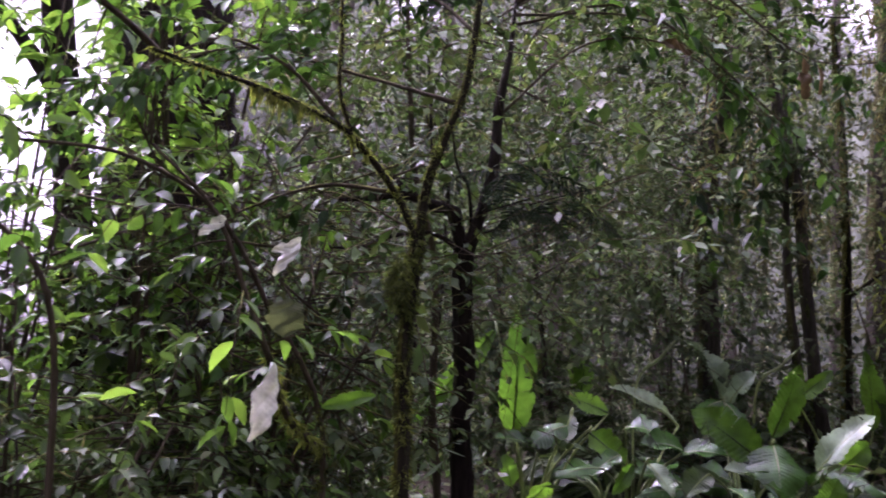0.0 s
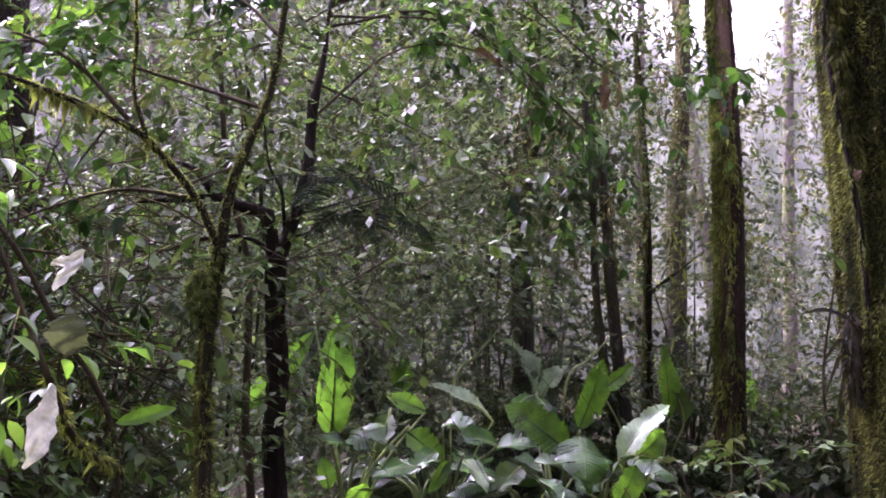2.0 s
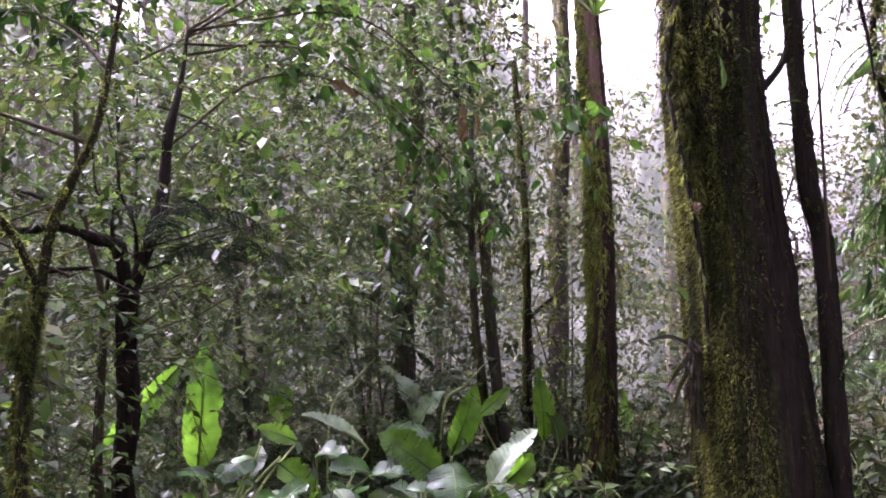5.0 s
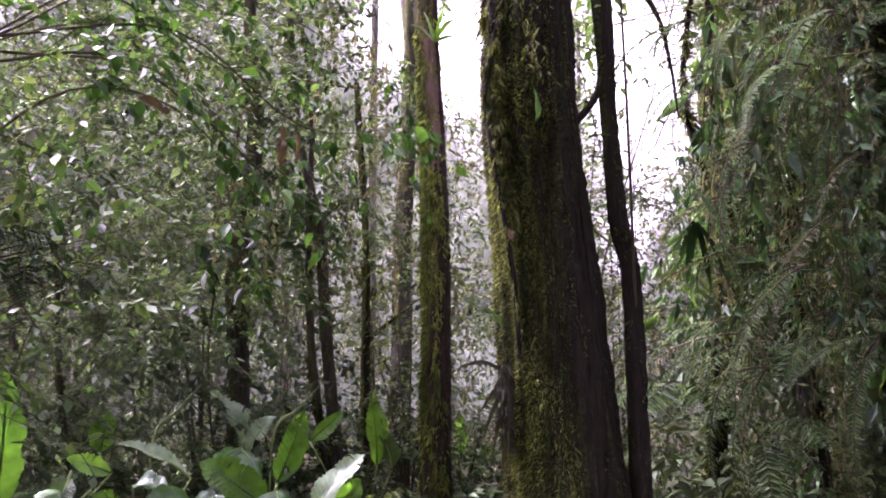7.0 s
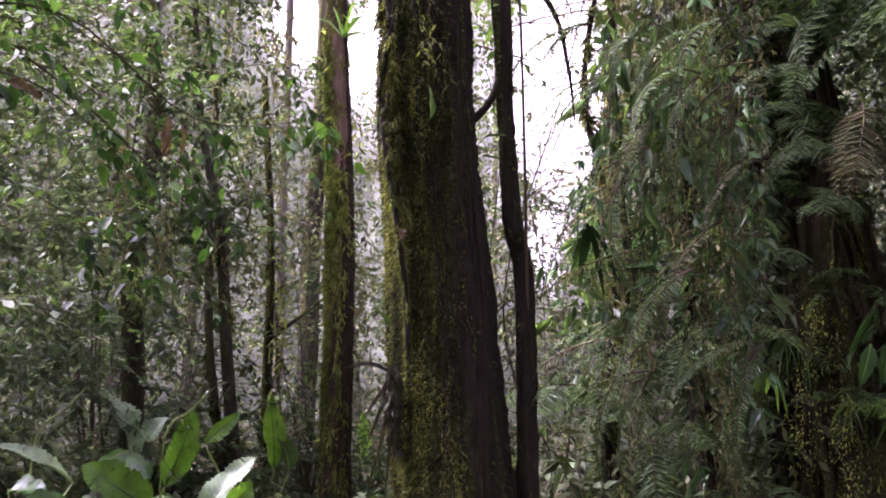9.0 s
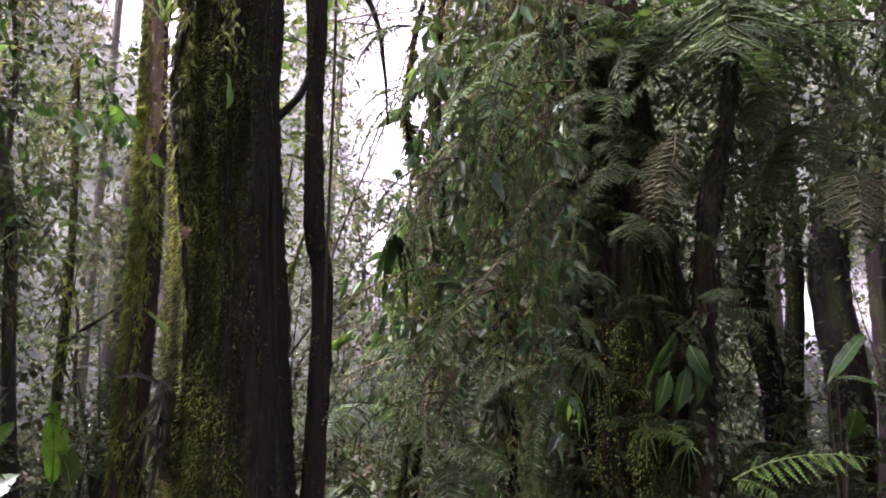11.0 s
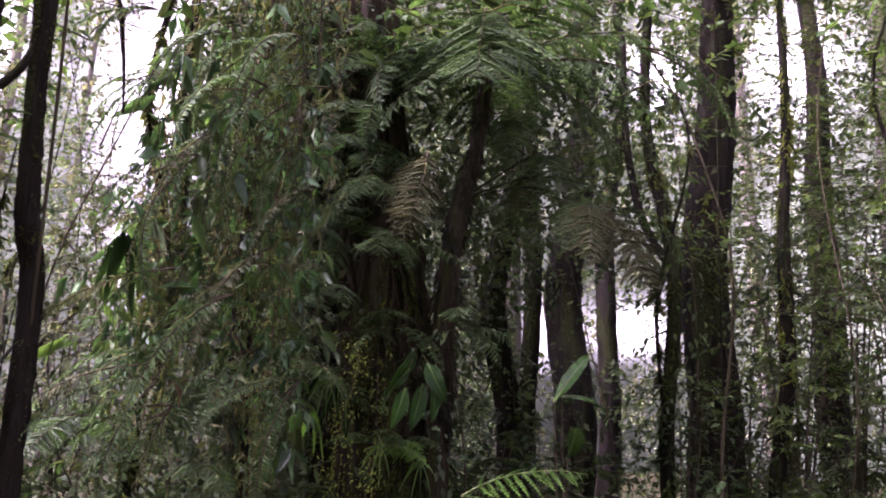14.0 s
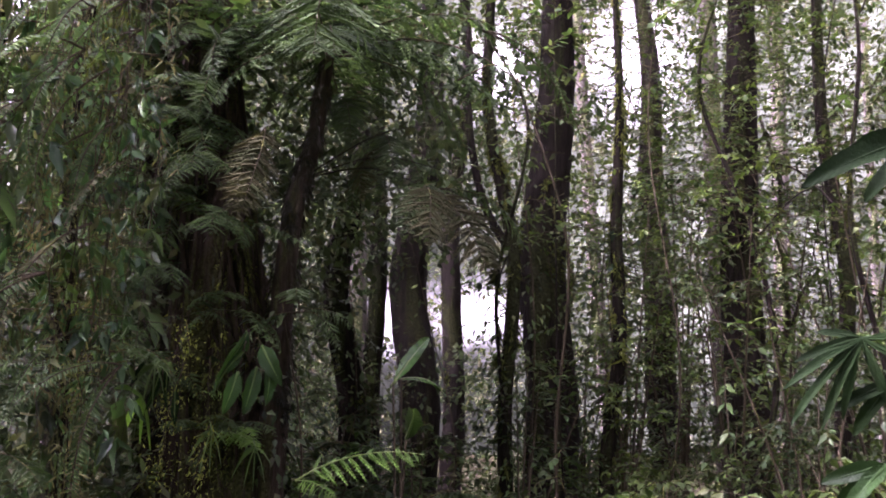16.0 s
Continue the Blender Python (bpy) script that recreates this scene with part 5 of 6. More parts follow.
def fern(at, label, fronds, seed, name="fern", group="ferns"):
    """A fern at a place: fronds as (style, yaw, length, tilt)."""
    rng = np.random.default_rng(seed)
    ob = thing(name, at, label, "fern", group)
    for style, yaw, size, tilt, *lean in fronds:
        add_frond(ob, style, yaw, size, rng, tilt, lean=lean[0] if lean else None)
    return ob


def fern_crown(at, label, styles, count, size, seed, yaws=(0, 360), group="ferns"):
    rng = np.random.default_rng(seed)
    return fern(at, label, [(styles[int(rng.integers(len(styles)))], rng.uniform(*yaws), size * rng.uniform(0.7, 1.2), rng.normal(0, 12)) for _ in range(count)], seed, group=group)


FRONDS["old"] = [frond_mesh("frond", 486 + j, 1.0, 0.5, -20, -75, FERN_DRY, 15) for j in range(3)]
FRONDS["bright"] = [frond_mesh("frond", 490 + j, 1.0, 0.5, 26, -24, FERN_YOUNG, 13, slim=0.85) for j in range(3)]
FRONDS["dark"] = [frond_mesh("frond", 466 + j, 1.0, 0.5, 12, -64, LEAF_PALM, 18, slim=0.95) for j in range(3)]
FRONDS["misty"] = [frond_mesh("frond", 476 + j, 1.0, 0.5, 15, -25, LEAF_FRESH, 16) for j in range(3)]
fern((5.93, 2.98, 1.27), "bright yellow-green young fern frond", [("bright", -58, 0.8, 10, 26), ("bright", -105, 0.36, -14, 20)], 500)
FRONDS["plume"] = [frond_mesh("frond", 446 + j, 1.0, 1.0, 8, -70, FERN, 10, slim=0.75) for j in range(3)]
FRONDS["crest"] = [frond_mesh("frond", 456 + j, 1.0, 1.35, -32, -84, FERN, 10, slim=0.6) for j in range(3)]
fern((5.52, 2.66, 4.16), "large dark fern frond arching overhead", [("crest", 212, 0.78, 0, 0), ("crest", 262, 0.55, 5, -10)], 498)
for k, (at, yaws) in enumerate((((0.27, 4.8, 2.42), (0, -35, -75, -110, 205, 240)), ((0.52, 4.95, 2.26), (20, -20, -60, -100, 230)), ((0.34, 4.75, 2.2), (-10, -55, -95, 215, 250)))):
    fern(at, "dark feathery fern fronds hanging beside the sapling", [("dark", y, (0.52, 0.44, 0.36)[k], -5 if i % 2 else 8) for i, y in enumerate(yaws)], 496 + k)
for k, (at, fr) in enumerate((((5.62, 3.6, 3.22), (("plume", 215, 0.34, 0, 0), ("plume", 265, 0.3, 6, -14), ("plume", 165, 0.3, -6, 12))), ((5.8, 3.6, 2.86), (("plume", 220, 0.36, 4, 0), ("plume", 275, 0.3, 0, -12), ("plume", 175, 0.28, 0, 12))), ((5.4, 3.62, 3.45), (("plume", 205, 0.3, 0, 6), ("plume", 250, 0.3, 5, -8))), ((5.42, 3.6, 2.5), (("plume", 190, 0.32, 0, 6), ("plume", 235, 0.3, 0, -6))))):
    fern(at, "coarse green fern hanging on the overgrown trunk", fr, 1120 + k, group="epiphytic ferns")
fern((6.3, 3.6, 3.62), "large old fern frond drooping against the trunk", [("old", 222, 0.95, -12), ("old", 200, 0.8, -20)], 510)
fern((6.95, 2.66, 3.25), "dry brown fern frond hanging", [("old", 215, 0.95, 10)], 511)
for k, (x, y, z, fr) in enumerate(((6.28, 3.95, 2.95, (("arch", 150, 0.75, -5), ("arch", 178, 0.7, 0), ("droop", 250, 0.7, 10), ("flat", 275, 0.75, -10), ("arch", 215, 0.65, -15))), (6.3, 4.1, 3.35, (("arch", 140, 0.8, -5), ("arch", 170, 0.8, -12), ("droop", 200, 0.7, 10), ("flat", 255, 0.7, -5))),
                                   (6.3, 3.85, 1.5, (("arch", 150, 0.5, 0), ("young", 262, 0.4, -10), ("arch", 230, 0.5, 0))), (6.35, 3.85, 2.35, (("flat", 250, 0.6, -20), ("droop", 280, 0.6, 0), ("droop", 160, 0.55, 0))),
                                   (6.45, 4.3, 4.1, (("arch", 150, 0.9, -10), ("flat", 190, 0.8, -15), ("droop", 230, 0.9, 0), ("arch", 270, 0.8, -10))), (6.4, 4.3, 2.7, (("arch", 140, 0.7, -10), ("droop", 165, 0.7, 0))))):
    fern((x, y, z), "dark green fern growing out of the trunk", fr, 512 + k, group="epiphytic ferns")
for k in range(15):
    q = np.random.default_rng(530 + k)
    fern_crown(bearing(-4 + 34 * (k + q.uniform(0, 1)) / 15, q.uniform(8.2, 10.5), q.uniform(0.1, 0.7)), "dim green fern among the far undergrowth", ("arch", "flat", "misty"), 6, 1.1, 545 + k, (150, 330), "far ferns")
# tree fern whose fronds spread overhead
FRONDS["tree"] = [frond_mesh("frond", 480 + j, 1.0, 0.62, 38, -30, FERN, 19) for j in range(3)]
tf = thing("tree_fern", (6.64, 3.66, 0), "tree fern with a dark curved trunk and broad fronds", "tree fern")
trunk_line = smooth_line([(0, 0, 0), (0, 0, 1.12), (0.03, -0.05, 2.9), (0.11, -0.18, 3.68), (0.14, -0.24, 4.3)], 70)
part("trunk", mesh_of("trunk", *tube(trunk_line, [0.14, 0.105, 0.075, 0.055, 0.05], 18, 0.1, np.random.default_rng(8)), BARK_ROOTY), tf)
part("rootlet_mat", tufts("rootlet_mat", trunk_line, [0.15, 0.12, 0.09, 0.06, 0.05], 4200, 0.05, np.random.default_rng(9), LEAF_BROWN, hang=1.4), tf, "dry brown rootlets", "stuff")
for tip in ((1.0, -0.95, 3.95), (0.95, -0.9, 3.55), (0.7, -0.95, 3.3)):
    part("bare_stalk", mesh_of("bare_stalk", *tube(smooth_line([(0.06, -0.1, 3.35), (np.array(tip) + (0.06, -0.1, 3.35)) / 2 + [0, 0, 0.14], tip], 20), np.linspace(0.009, 0.003, 20), 5), BARK), tf, "bare dark leaf stalk")
rng = np.random.default_rng(501)
for style, yaw, size, tilt in (("tree", 228, 1.1, 26), ("tree", 262, 1.3, 20), ("tree", 290, 1.5, 2), ("tree", 318, 1.6, -10), ("tree", 195, 1.2, 14), ("tree", 118, 1.4, 8), ("tree", 70, 1.4, 15), ("tree", 20, 1.4, -8), ("droop", 150, 1.2, 0), ("droop", 290, 1.4, 0),
                               ("tree", 275, 1.8, -22), ("tree", 210, 1.3, -25)):
    add_frond(tf, style, yaw, size, rng, tilt, (0.14, -0.24, 4.3))
fern((6.55, 4.5, 3.9), "climbing fern high on the trunk", [("arch", 205, 0.8, -10), ("droop", 235, 0.8, 0), ("droop", 260, 0.9, 0), ("arch", 160, 0.8, -10), ("droop", 190, 0.8, 0)], 504)
fern((6.6, 4.4, 4.6), "climbing fern high on the trunk", [("arch", 215, 0.9, -10), ("droop", 245, 0.9, 0), ("droop", 280, 0.9, 0), ("flat", 170, 0.9, -10), ("droop", 200, 0.8, 0), ("flat", 300, 0.9, 0)], 505)
fern((6.5, 3.9, 1.5), "small fern rooted on the mossy trunk base", [("arch", 205, 0.5, -10), ("young", 235, 0.45, 0), ("arch", 260, 0.5, 0), ("droop", 180, 0.5, 0)], 506)
fern((6.4, 4.4, 2.0), "small fern rooted on the trunk", [("arch", 215, 0.6, -10), ("droop", 245, 0.5, 0), ("droop", 190, 0.6, 0)], 507)
fern((4.55, 4.75, 1.66), "flat spreading fern crown in misty light", [("misty", y, 0.7, -14) for y in (10, 60, 110, 160, 210, 260, 310)], 508)
fern((7.35, 2.8, 3.35), "dry brown fern fronds hanging", [("old", 220, 1.1, 0), ("old", 250, 1.0, 0), ("droop", 200, 0.9, 0), ("droop", 280, 1.0, 0)], 509)
for k, (x, y, z, n, sz, st) in enumerate(((6.4, 4.3, 3.7, 4, 0.75, ("arch", "droop")), (6.5, 4.25, 4.3, 4, 0.8, ("arch", "flat")), (6.7, 4.0, 4.6, 4, 0.9, ("flat", "droop")), (6.35, 4.2, 1.75, 3, 0.55, ("arch", "young")),
                                              (6.6, 3.45, 2.35, 4, 0.6, ("droop", "arch")), (6.2, 3.95, 1.5, 3, 0.5, ("young", "arch")), (5.5, 4.3, 1.95, 4, 0.7, ("arch", "droop")), (7.4, 3.7, 4.1, 5, 1.0, ("flat", "droop")), (7.6, 3.4, 3.85, 4, 0.9, ("droop", "old")), (4.75, 4.2, 1.3, 4, 0.7, ("arch", "droop")), (5.15, 4.6, 1.9, 4, 0.7, ("droop", "sword")), (6.35, 4.45, 3.1, 4, 0.7, ("droop", "arch")), (6.2, 4.1, 2.3, 4, 0.6, ("arch", "droop")))):
    fern_crown((x, y, z), "epiphytic fern spreading from the overgrown trunk", st, n, sz, 570 + k, (140, 300), "epiphytic ferns")
for k, (x, y, z, n, sz) in enumerate(((5.3, 4.4, 0.5, 8, 0.9), (5.7, 3.6, 0.3, 8, 0.9), (6.4, 2.2, 0.35, 9, 1.0), (7.2, 1.6, 0.3, 9, 1.0), (7.0, 2.6, 0.5, 9, 1.0), (4.6, 4.0, 0.4, 7, 0.8), (8.2, 1.2, 0.3, 8, 1.0), (5.6, 5.2, 0.4, 8, 1.0), (6.0, 1.0, 0.1, 7, 0.9), (7.3, 2.7, 0.1, 8, 1.0), (8.0, 2.85, 0.1, 8, 1.1), (7.6, 2.2, 0.1, 8, 1.0), (9.0, 3.3, 0.2, 8, 1.2), (7.5, 3.1, 0.85, 9, 0.9), (8.3, 2.6, 0.8, 9, 0.9), (7.2, 2.3, 0.75, 8, 0.7), (8.6, 3.6, 0.9, 9, 1.0), (9.2, 1.9, 0.7, 8, 0.9), (5.3, 3.4, 0.75, 7, 0.7))):
    fern_crown((x, y, z), "shaded green fern of the undergrowth", ("arch", "flat"), n, sz, 520 + k, group="undergrowth ferns")
fern((7.0, 2.25, 4.4), "long narrow fern frond hanging overhead", [("sword", -60, 1.25, 0), ("sword", -90, 1.1, 0)], 540)


# ---- hanging creepers ----
def hanging_vine(seed, top, length, size, material, sway, per, shape, wide, label):
    g = Growth(seed)
    ob = thing("hanging_vine", top, label, "vine", "hanging creepers")
    n = 14
    s = np.linspace(0, 1, n)[:, None]
    d = g.rng.normal(0, sway, 2)
    line = np.concatenate([s * d + np.cumsum(g.rng.normal(0, 0.02, (n, 2)), 0) * (s > 0), -s * length], 1)
    g.twig(line, 0.005, 0.002, 4)
    u = g.rng.uniform(0.02, 1, int(per * length))
    pos = np.stack([np.interp(u, s[:, 0], line[:, k]) for k in range(3)], 1) + g.rng.normal(0, 0.05, (len(u), 3))
    way = g.rng.normal(0, 0.6, (len(u), 3)) + [0, 0, -0.9]
    ln = size * g.rng.uniform(0.6, 1.3, len(u))
    g.leaf.append((pos, way, g.rng.normal(0, 0.7, (len(u), 3)) + [-0.3, -0.6, 0.5], ln, ln * wide))
    part("stem", g.wood_mesh("stem", STEM), ob)
    part("foliage", g.leaf_mesh("foliage", material, shape), ob, kind="stuff")
    return ob


def creeper(seed, top, length, size, material, lean):
    """A creeper that hangs in a long strand, its narrow leaves in bunches that point down."""
    g = Growth(seed)
    q = g.rng
    ob = thing("creeper", top, "creeper hanging in a strand of narrow drooping leaves", "vine", "hanging creepers")
    n = 12
    s = np.linspace(0, 1, n)[:, None]
    line = np.concatenate([s**1.5 * np.array(lean) + np.cumsum(q.normal(0, 0.018, (n, 2)), 0) * (s > 0), -s * length], 1)
    g.twig(line, 0.005, 0.002, 4)
    small = seed % 3 == 0
    size = size * 0.5 if small else size
    for _ in range(int((13 if small else 8) * length)):
        u = q.uniform(0.03, 1)
        node = np.array([np.interp(u, s[:, 0], line[:, k]) for k in range(3)])
        a = q.uniform(0, 6.28)
        arm = np.array([math.cos(a), math.sin(a), -0.5]) * q.uniform(0.05, 0.2)
        g.twig(np.array([node, node + arm * [1, 1, 0.2], node + arm]), 0.003, 0.0015, 3)
        c = int(q.integers(3, 7))
        way = np.array([math.cos(a), math.sin(a), 0]) * 0.4 + q.normal(0, 0.5, (c, 3)) + [0, 0, -1.0]
        ln = size * q.lognormal(-0.25, 0.35, c)
        g.leaf.append((node + arm * q.uniform(0.3, 1, (c, 1)), way, q.normal(0, 0.5, (c, 3)) + [-0.5, -0.6, 0.3], ln, ln * q.uniform(0.22, 0.33, c) * (1.5 if small else 1.0)))
    part("stem", g.wood_mesh("stem", STEM), ob)
    part("foliage", g.leaf_mesh("foliage", material, "mid"), ob, kind="stuff")


LEFTWARD = np.array([-0.66, 0.75])
rng = np.random.default_rng(600)
for k in range(52):
    a = rng.uniform(0, 1)
    top = bearing(39.5 + 11.5 * a, rng.uniform(5.3, 7.0), rng.uniform(3.0, 5.4) if a > 0.25 else rng.uniform(2.6, 4.4))
    bottom = rng.uniform(1.5, 2.7) if a < 0.6 else rng.uniform(0.9, 2.4)
    creeper(610 + k, top, top[2] - bottom, rng.uniform(0.1, 0.18), (LEAF_LANCE, LEAF_DARK, LEAF_LANCE, LEAF_MID, LEAF_FRESH)[int(rng.integers(5))], LEFTWARD * rng.uniform(-0.1, 0.5))
for k in range(22):
    az, d = rng.uniform(39, 51), rng.uniform(5.2, 6.8)
    top = bearing(az, d, rng.uniform(2.6, 5.4))
    hanging_vine(700 + k, top, rng.uniform(0.8, 2.2), rng.uniform(0.05, 0.09), BEARD if k % 3 else MOSS, 0.05, 80, "blade", 0.2, "strand of moss and lichen hanging from a branch")
FRONDS["strand"] = [frond_mesh("frond", 430 + j, 1.0, 0.15, -8, -80, FERN, 36, False) for j in range(3)]
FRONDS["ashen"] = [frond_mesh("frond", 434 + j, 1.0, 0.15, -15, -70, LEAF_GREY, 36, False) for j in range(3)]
for k in range(34):
    p = bearing(40.5 + 10.5 * rng.uniform(0, 1), rng.uniform(4.8, 5.7), rng.uniform(1.6, 4.0))
    fern(p, "narrow sword fern drooping among hanging creepers", [(("strand", "strand", "strand", "ashen")[int(rng.integers(4))], rng.uniform(115, 190), rng.uniform(0.5, 0.95), rng.normal(-12, 15)) for _ in range(int(rng.integers(1, 4)))], 760 + k, "hanging_fern", "hanging ferns")


q = np.random.default_rng(791)
for k in range(16):
    x, y, z = ((2.88, 4.2, 3.9), (3.68, 4.1, 4.6), (3.95, 4.05, 4.0), (3.05, 4.05, 4.4))[k % 4]
    hanging_vine(1090 + k, (x + q.normal(0, 0.06), y + q.normal(0, 0.06), z + q.normal(0, 0.3)), q.uniform(0.25, 0.8), q.uniform(0.03, 0.055), MOSS if k % 2 else BEARD, 0.03, 110, "blade", 0.22, "strand of olive moss hanging beside the big trunk")
q = np.random.default_rng(790)
for k in range(34):
    top = bearing(q.uniform(3, 33), q.uniform(7.4, 11), q.uniform(2.4, 5.6))
    hanging_vine(1000 + k, top, q.uniform(0.5, 1.7), q.uniform(0.07, 0.12), BEARD if k % 4 else MOSS, 0.08, 55, "blade", 0.2, "olive moss beard hanging in the understorey")


# ---- leafy branches near the path ----
def leafy_branches(owner, lines, seed, size, material, shape, sprays, reach, droop=0.5, radius=0.009):
    g = Growth(seed)
    base = np.array(owner.location)
    for pts in lines:
        line = smooth_line(np.array(pts, float) - base, 16)
        g.twig(line, radius, 0.003, 5)
        for _ in range(sprays):
            i = int(g.rng.integers(3, 16))
            d = unit(line[i] - line[i - 2]) + g.rng.normal(0, 0.55, 3)
            g.spray(line[i], d, reach * g.rng.uniform(0.5, 1.2), 9, size, droop, 0.5 if shape == "ovate" else 0.42, 0.0025, 0.55)
    part("branchwork", g.wood_mesh("branchwork", STEM), owner)
    part("foliage", g.leaf_mesh("foliage", material, shape), owner, kind="stuff")


by_name = {o.name: o for o in scene.objects}
leafy_branches(by_name["dark_sapling"], [
    [(0.22, 5.003, 3.51), (1.235, 5.22, 3.8), (2.105, 5.394, 3.336), (3.004, 5.582, 3.51)], [(0.22, 5.003, 3.365), (0.945, 5.075, 3.51), (1.815, 5.365, 3.002), (2.395, 5.51, 2.495)], [(0.22, 5.003, 3.51), (0.8, 5.51, 4.09), (1.67, 6.09, 3.945), (2.685, 6.235, 3.655)],
    [(0.133, 4.93, 2.785), (0.655, 5.075, 3.292), (1.235, 5.162, 3.292), (1.815, 5.22, 2.785)], [(0.22, 5.075, 3.51), (1.09, 5.8, 4.38), (2.25, 6.38, 4.525), (3.265, 6.67, 4.09)], [(0.075, 5.075, 3.075), (0.51, 5.655, 3.075), (1.235, 6.235, 2.93), (2.105, 6.525, 2.495)],
    [(-0.215, 5.075, 3.22), (0.365, 5.655, 3.8), (0.945, 6.235, 4.235), (1.815, 6.67, 4.67)], [(0.22, 5.22, 3.51), (1.235, 6.38, 3.945), (2.105, 7.105, 3.655), (3.12, 7.54, 3.075)]], 801, 0.12, LEAF_OVATE, "ovate", 8, 0.62, radius=0.01)
leafy_branches(by_name["moss_sapling"], [
    [(0.045, 3.062, 2.825), (-0.157, 3.256, 3.001), (-0.597, 3.168, 3.089), (-1.037, 2.992, 2.913)], [(-0.034, 3.018, 2.333), (-0.421, 3.168, 2.473), (-0.861, 3.168, 2.561), (-1.301, 3.08, 2.385)], [(-0.228, 2.957, 1.998), (-0.509, 3.08, 2.033), (-0.861, 3.256, 1.945), (-1.213, 3.256, 1.769)],
    [(0.019, 3.036, 2.597), (-0.15, 3.3, 2.825), (-0.4, 3.5, 2.95), (-0.75, 3.7, 2.9)], [(-0.421, 2.763, 2.209), (-0.597, 2.816, 2.385), (-0.817, 2.816, 2.473), (-1.037, 2.816, 2.385)]], 802, 0.075, LEAF_OVATE, "ovate", 17, 0.5)
# bright leaf tone on the outer left bushes stands in for backlight
for k, (x, y, h, w, n, z, m) in enumerate(((-1.25, 2.75, 1.5, 0.65, 80, 0.065, LEAF_FRESH), (-1.55, 3.1, 1.6, 0.8, 80, 0.075, LEAF_MID), (-0.9, 3.8, 1.8, 0.7, 70, 0.07, LEAF_NEAR), (-1.05, 3.35, 1.4, 0.5, 50, 0.065, LEAF_FRESH), (-1.9, 3.6, 2.4, 0.9, 90, 0.08, LEAF_NEAR), (-1.0, 4.2, 2.2, 1.0, 80, 0.075, LEAF_MID),
                                           (-2.6, 4.4, 2.6, 1.0, 80, 0.09, LEAF_NEAR), (-0.95, 4.8, 1.9, 0.8, 70, 0.075, LEAF_DARK), (-1.6, 5.3, 2.6, 1.1, 90, 0.08, LEAF_MID), (-0.4, 4.4, 1.3, 0.6, 60, 0.08, LEAF_MID), (-1.45, 3.9, 3.0, 0.9, 80, 0.07, LEAF_NEAR), (-1.85, 4.5, 3.9, 0.9, 120, 0.1, LEAF_NEAR), (-1.55, 4.8, 4.2, 0.8, 110, 0.1, LEAF_NEAR), (-2.2, 4.1, 3.4, 0.8, 90, 0.09, LEAF_NEAR))):
    bright = m is LEAF_NEAR
    bush(810 + k, h, w, int(n * 0.75) if bright else n, z * 1.35 if bright else z, m, "leafy_shrub", "bright-leaved shrub crowding beside the path" if bright else "dense dark-leaved shrub beside the path", "shrub", "ovate", 10 if bright else 12).location = (x, y, 0)
# bare twigs tangled between the saplings
for k in range(5):
    g = Growth(470 + k)
    q = g.rng
    c = np.array([(-0.85, 3.6, 1.75), (-0.75, 3.75, 2.05), (0.45, 5.2, 2.2), (-1.0, 3.5, 2.1), (-0.75, 3.9, 1.5)][k])
    for _ in range(16):
        d = unit(q.normal(0, 1, 3) * [1, 0.5, 0.45]) * q.uniform(0.3, 0.7)
        p = c + q.normal(0, 0.14, 3)
        g.twig(smooth_line([p - d, p + q.normal(0, 0.06, 3), p + d + [0, 0, -0.08]], 9), q.uniform(0.003, 0.007), 0.0015, 4)
    ob = thing("dead_branch", c, "tangle of bare dark twigs caught between saplings", "branch", "bare twigs")
    g.wood = [(v - c, t) for v, t in g.wood]
    part("branchwork", g.wood_mesh("branchwork", STEM), ob)


# ---- single leaves, epiphytes and palms ----
def strap_plant(at, label, straps, seed, material=None, name="bromeliad"):
    ob = thing(name, at, label, "epiphyte")
    for k, (tip, w) in enumerate(straps):
        tip = np.array(tip, float)
        mid = tip * 0.55 + [0, 0, 0.14 * np.linalg.norm(tip)]
        line = smooth_line([(0, 0, 0), mid, tip], 14)
        side = unit(np.cross(np.gradient(line, axis=0), [0.3, -0.8, 0.5]))
        wd = w / 2 * np.sin(math.pi * (0.1 + 0.9 * np.linspace(0, 1, 14)) ** 0.9) ** 0.7
        v = np.stack([line - side * wd[:, None], line - [0, 0, 0.006], line + side * wd[:, None]], 1).reshape(-1, 3)
        i = np.arange(13) * 3
        t = np.concatenate([np.stack([i, i + 3, i + 4], -1), np.stack([i, i + 4, i + 1], -1), np.stack([i + 1, i + 4, i + 5], -1), np.stack([i + 1, i + 5, i + 2], -1)])
        part("leaf", mesh_of("leaf", v, t, material or LEAF_DARK), ob)
    return ob


strap_plant((2.95, 4.12, 1.68), "dark bromeliad with drooping straps on a trunk", [((-0.31, 0.02, 0.06), 0.03), ((-0.16, 0.0, -0.5), 0.028), ((-0.2, 0.02, -0.36), 0.026), ((-0.12, -0.04, -0.62), 0.03), ((-0.08, -0.06, -0.4), 0.03), ((-0.2, 0.04, -0.2), 0.024)], 900, LEAF_BROWN)
tuft = thing("root_tuft", (2.9, 4.12, 1.7), "dark tuft of roots and dead leaves hanging on the trunk", "roots")
part("rootlet_mat", tufts("rootlet_mat", smooth_line([(0, 0, 0.05), (-0.02, 0, -0.12), (0.02, 0, -0.4)], 20), [0.02, 0.035, 0.02], 800, 0.05, np.random.default_rng(49), LEAF_BROWN, hang=1.6, bunch=8), tuft, kind="stuff")


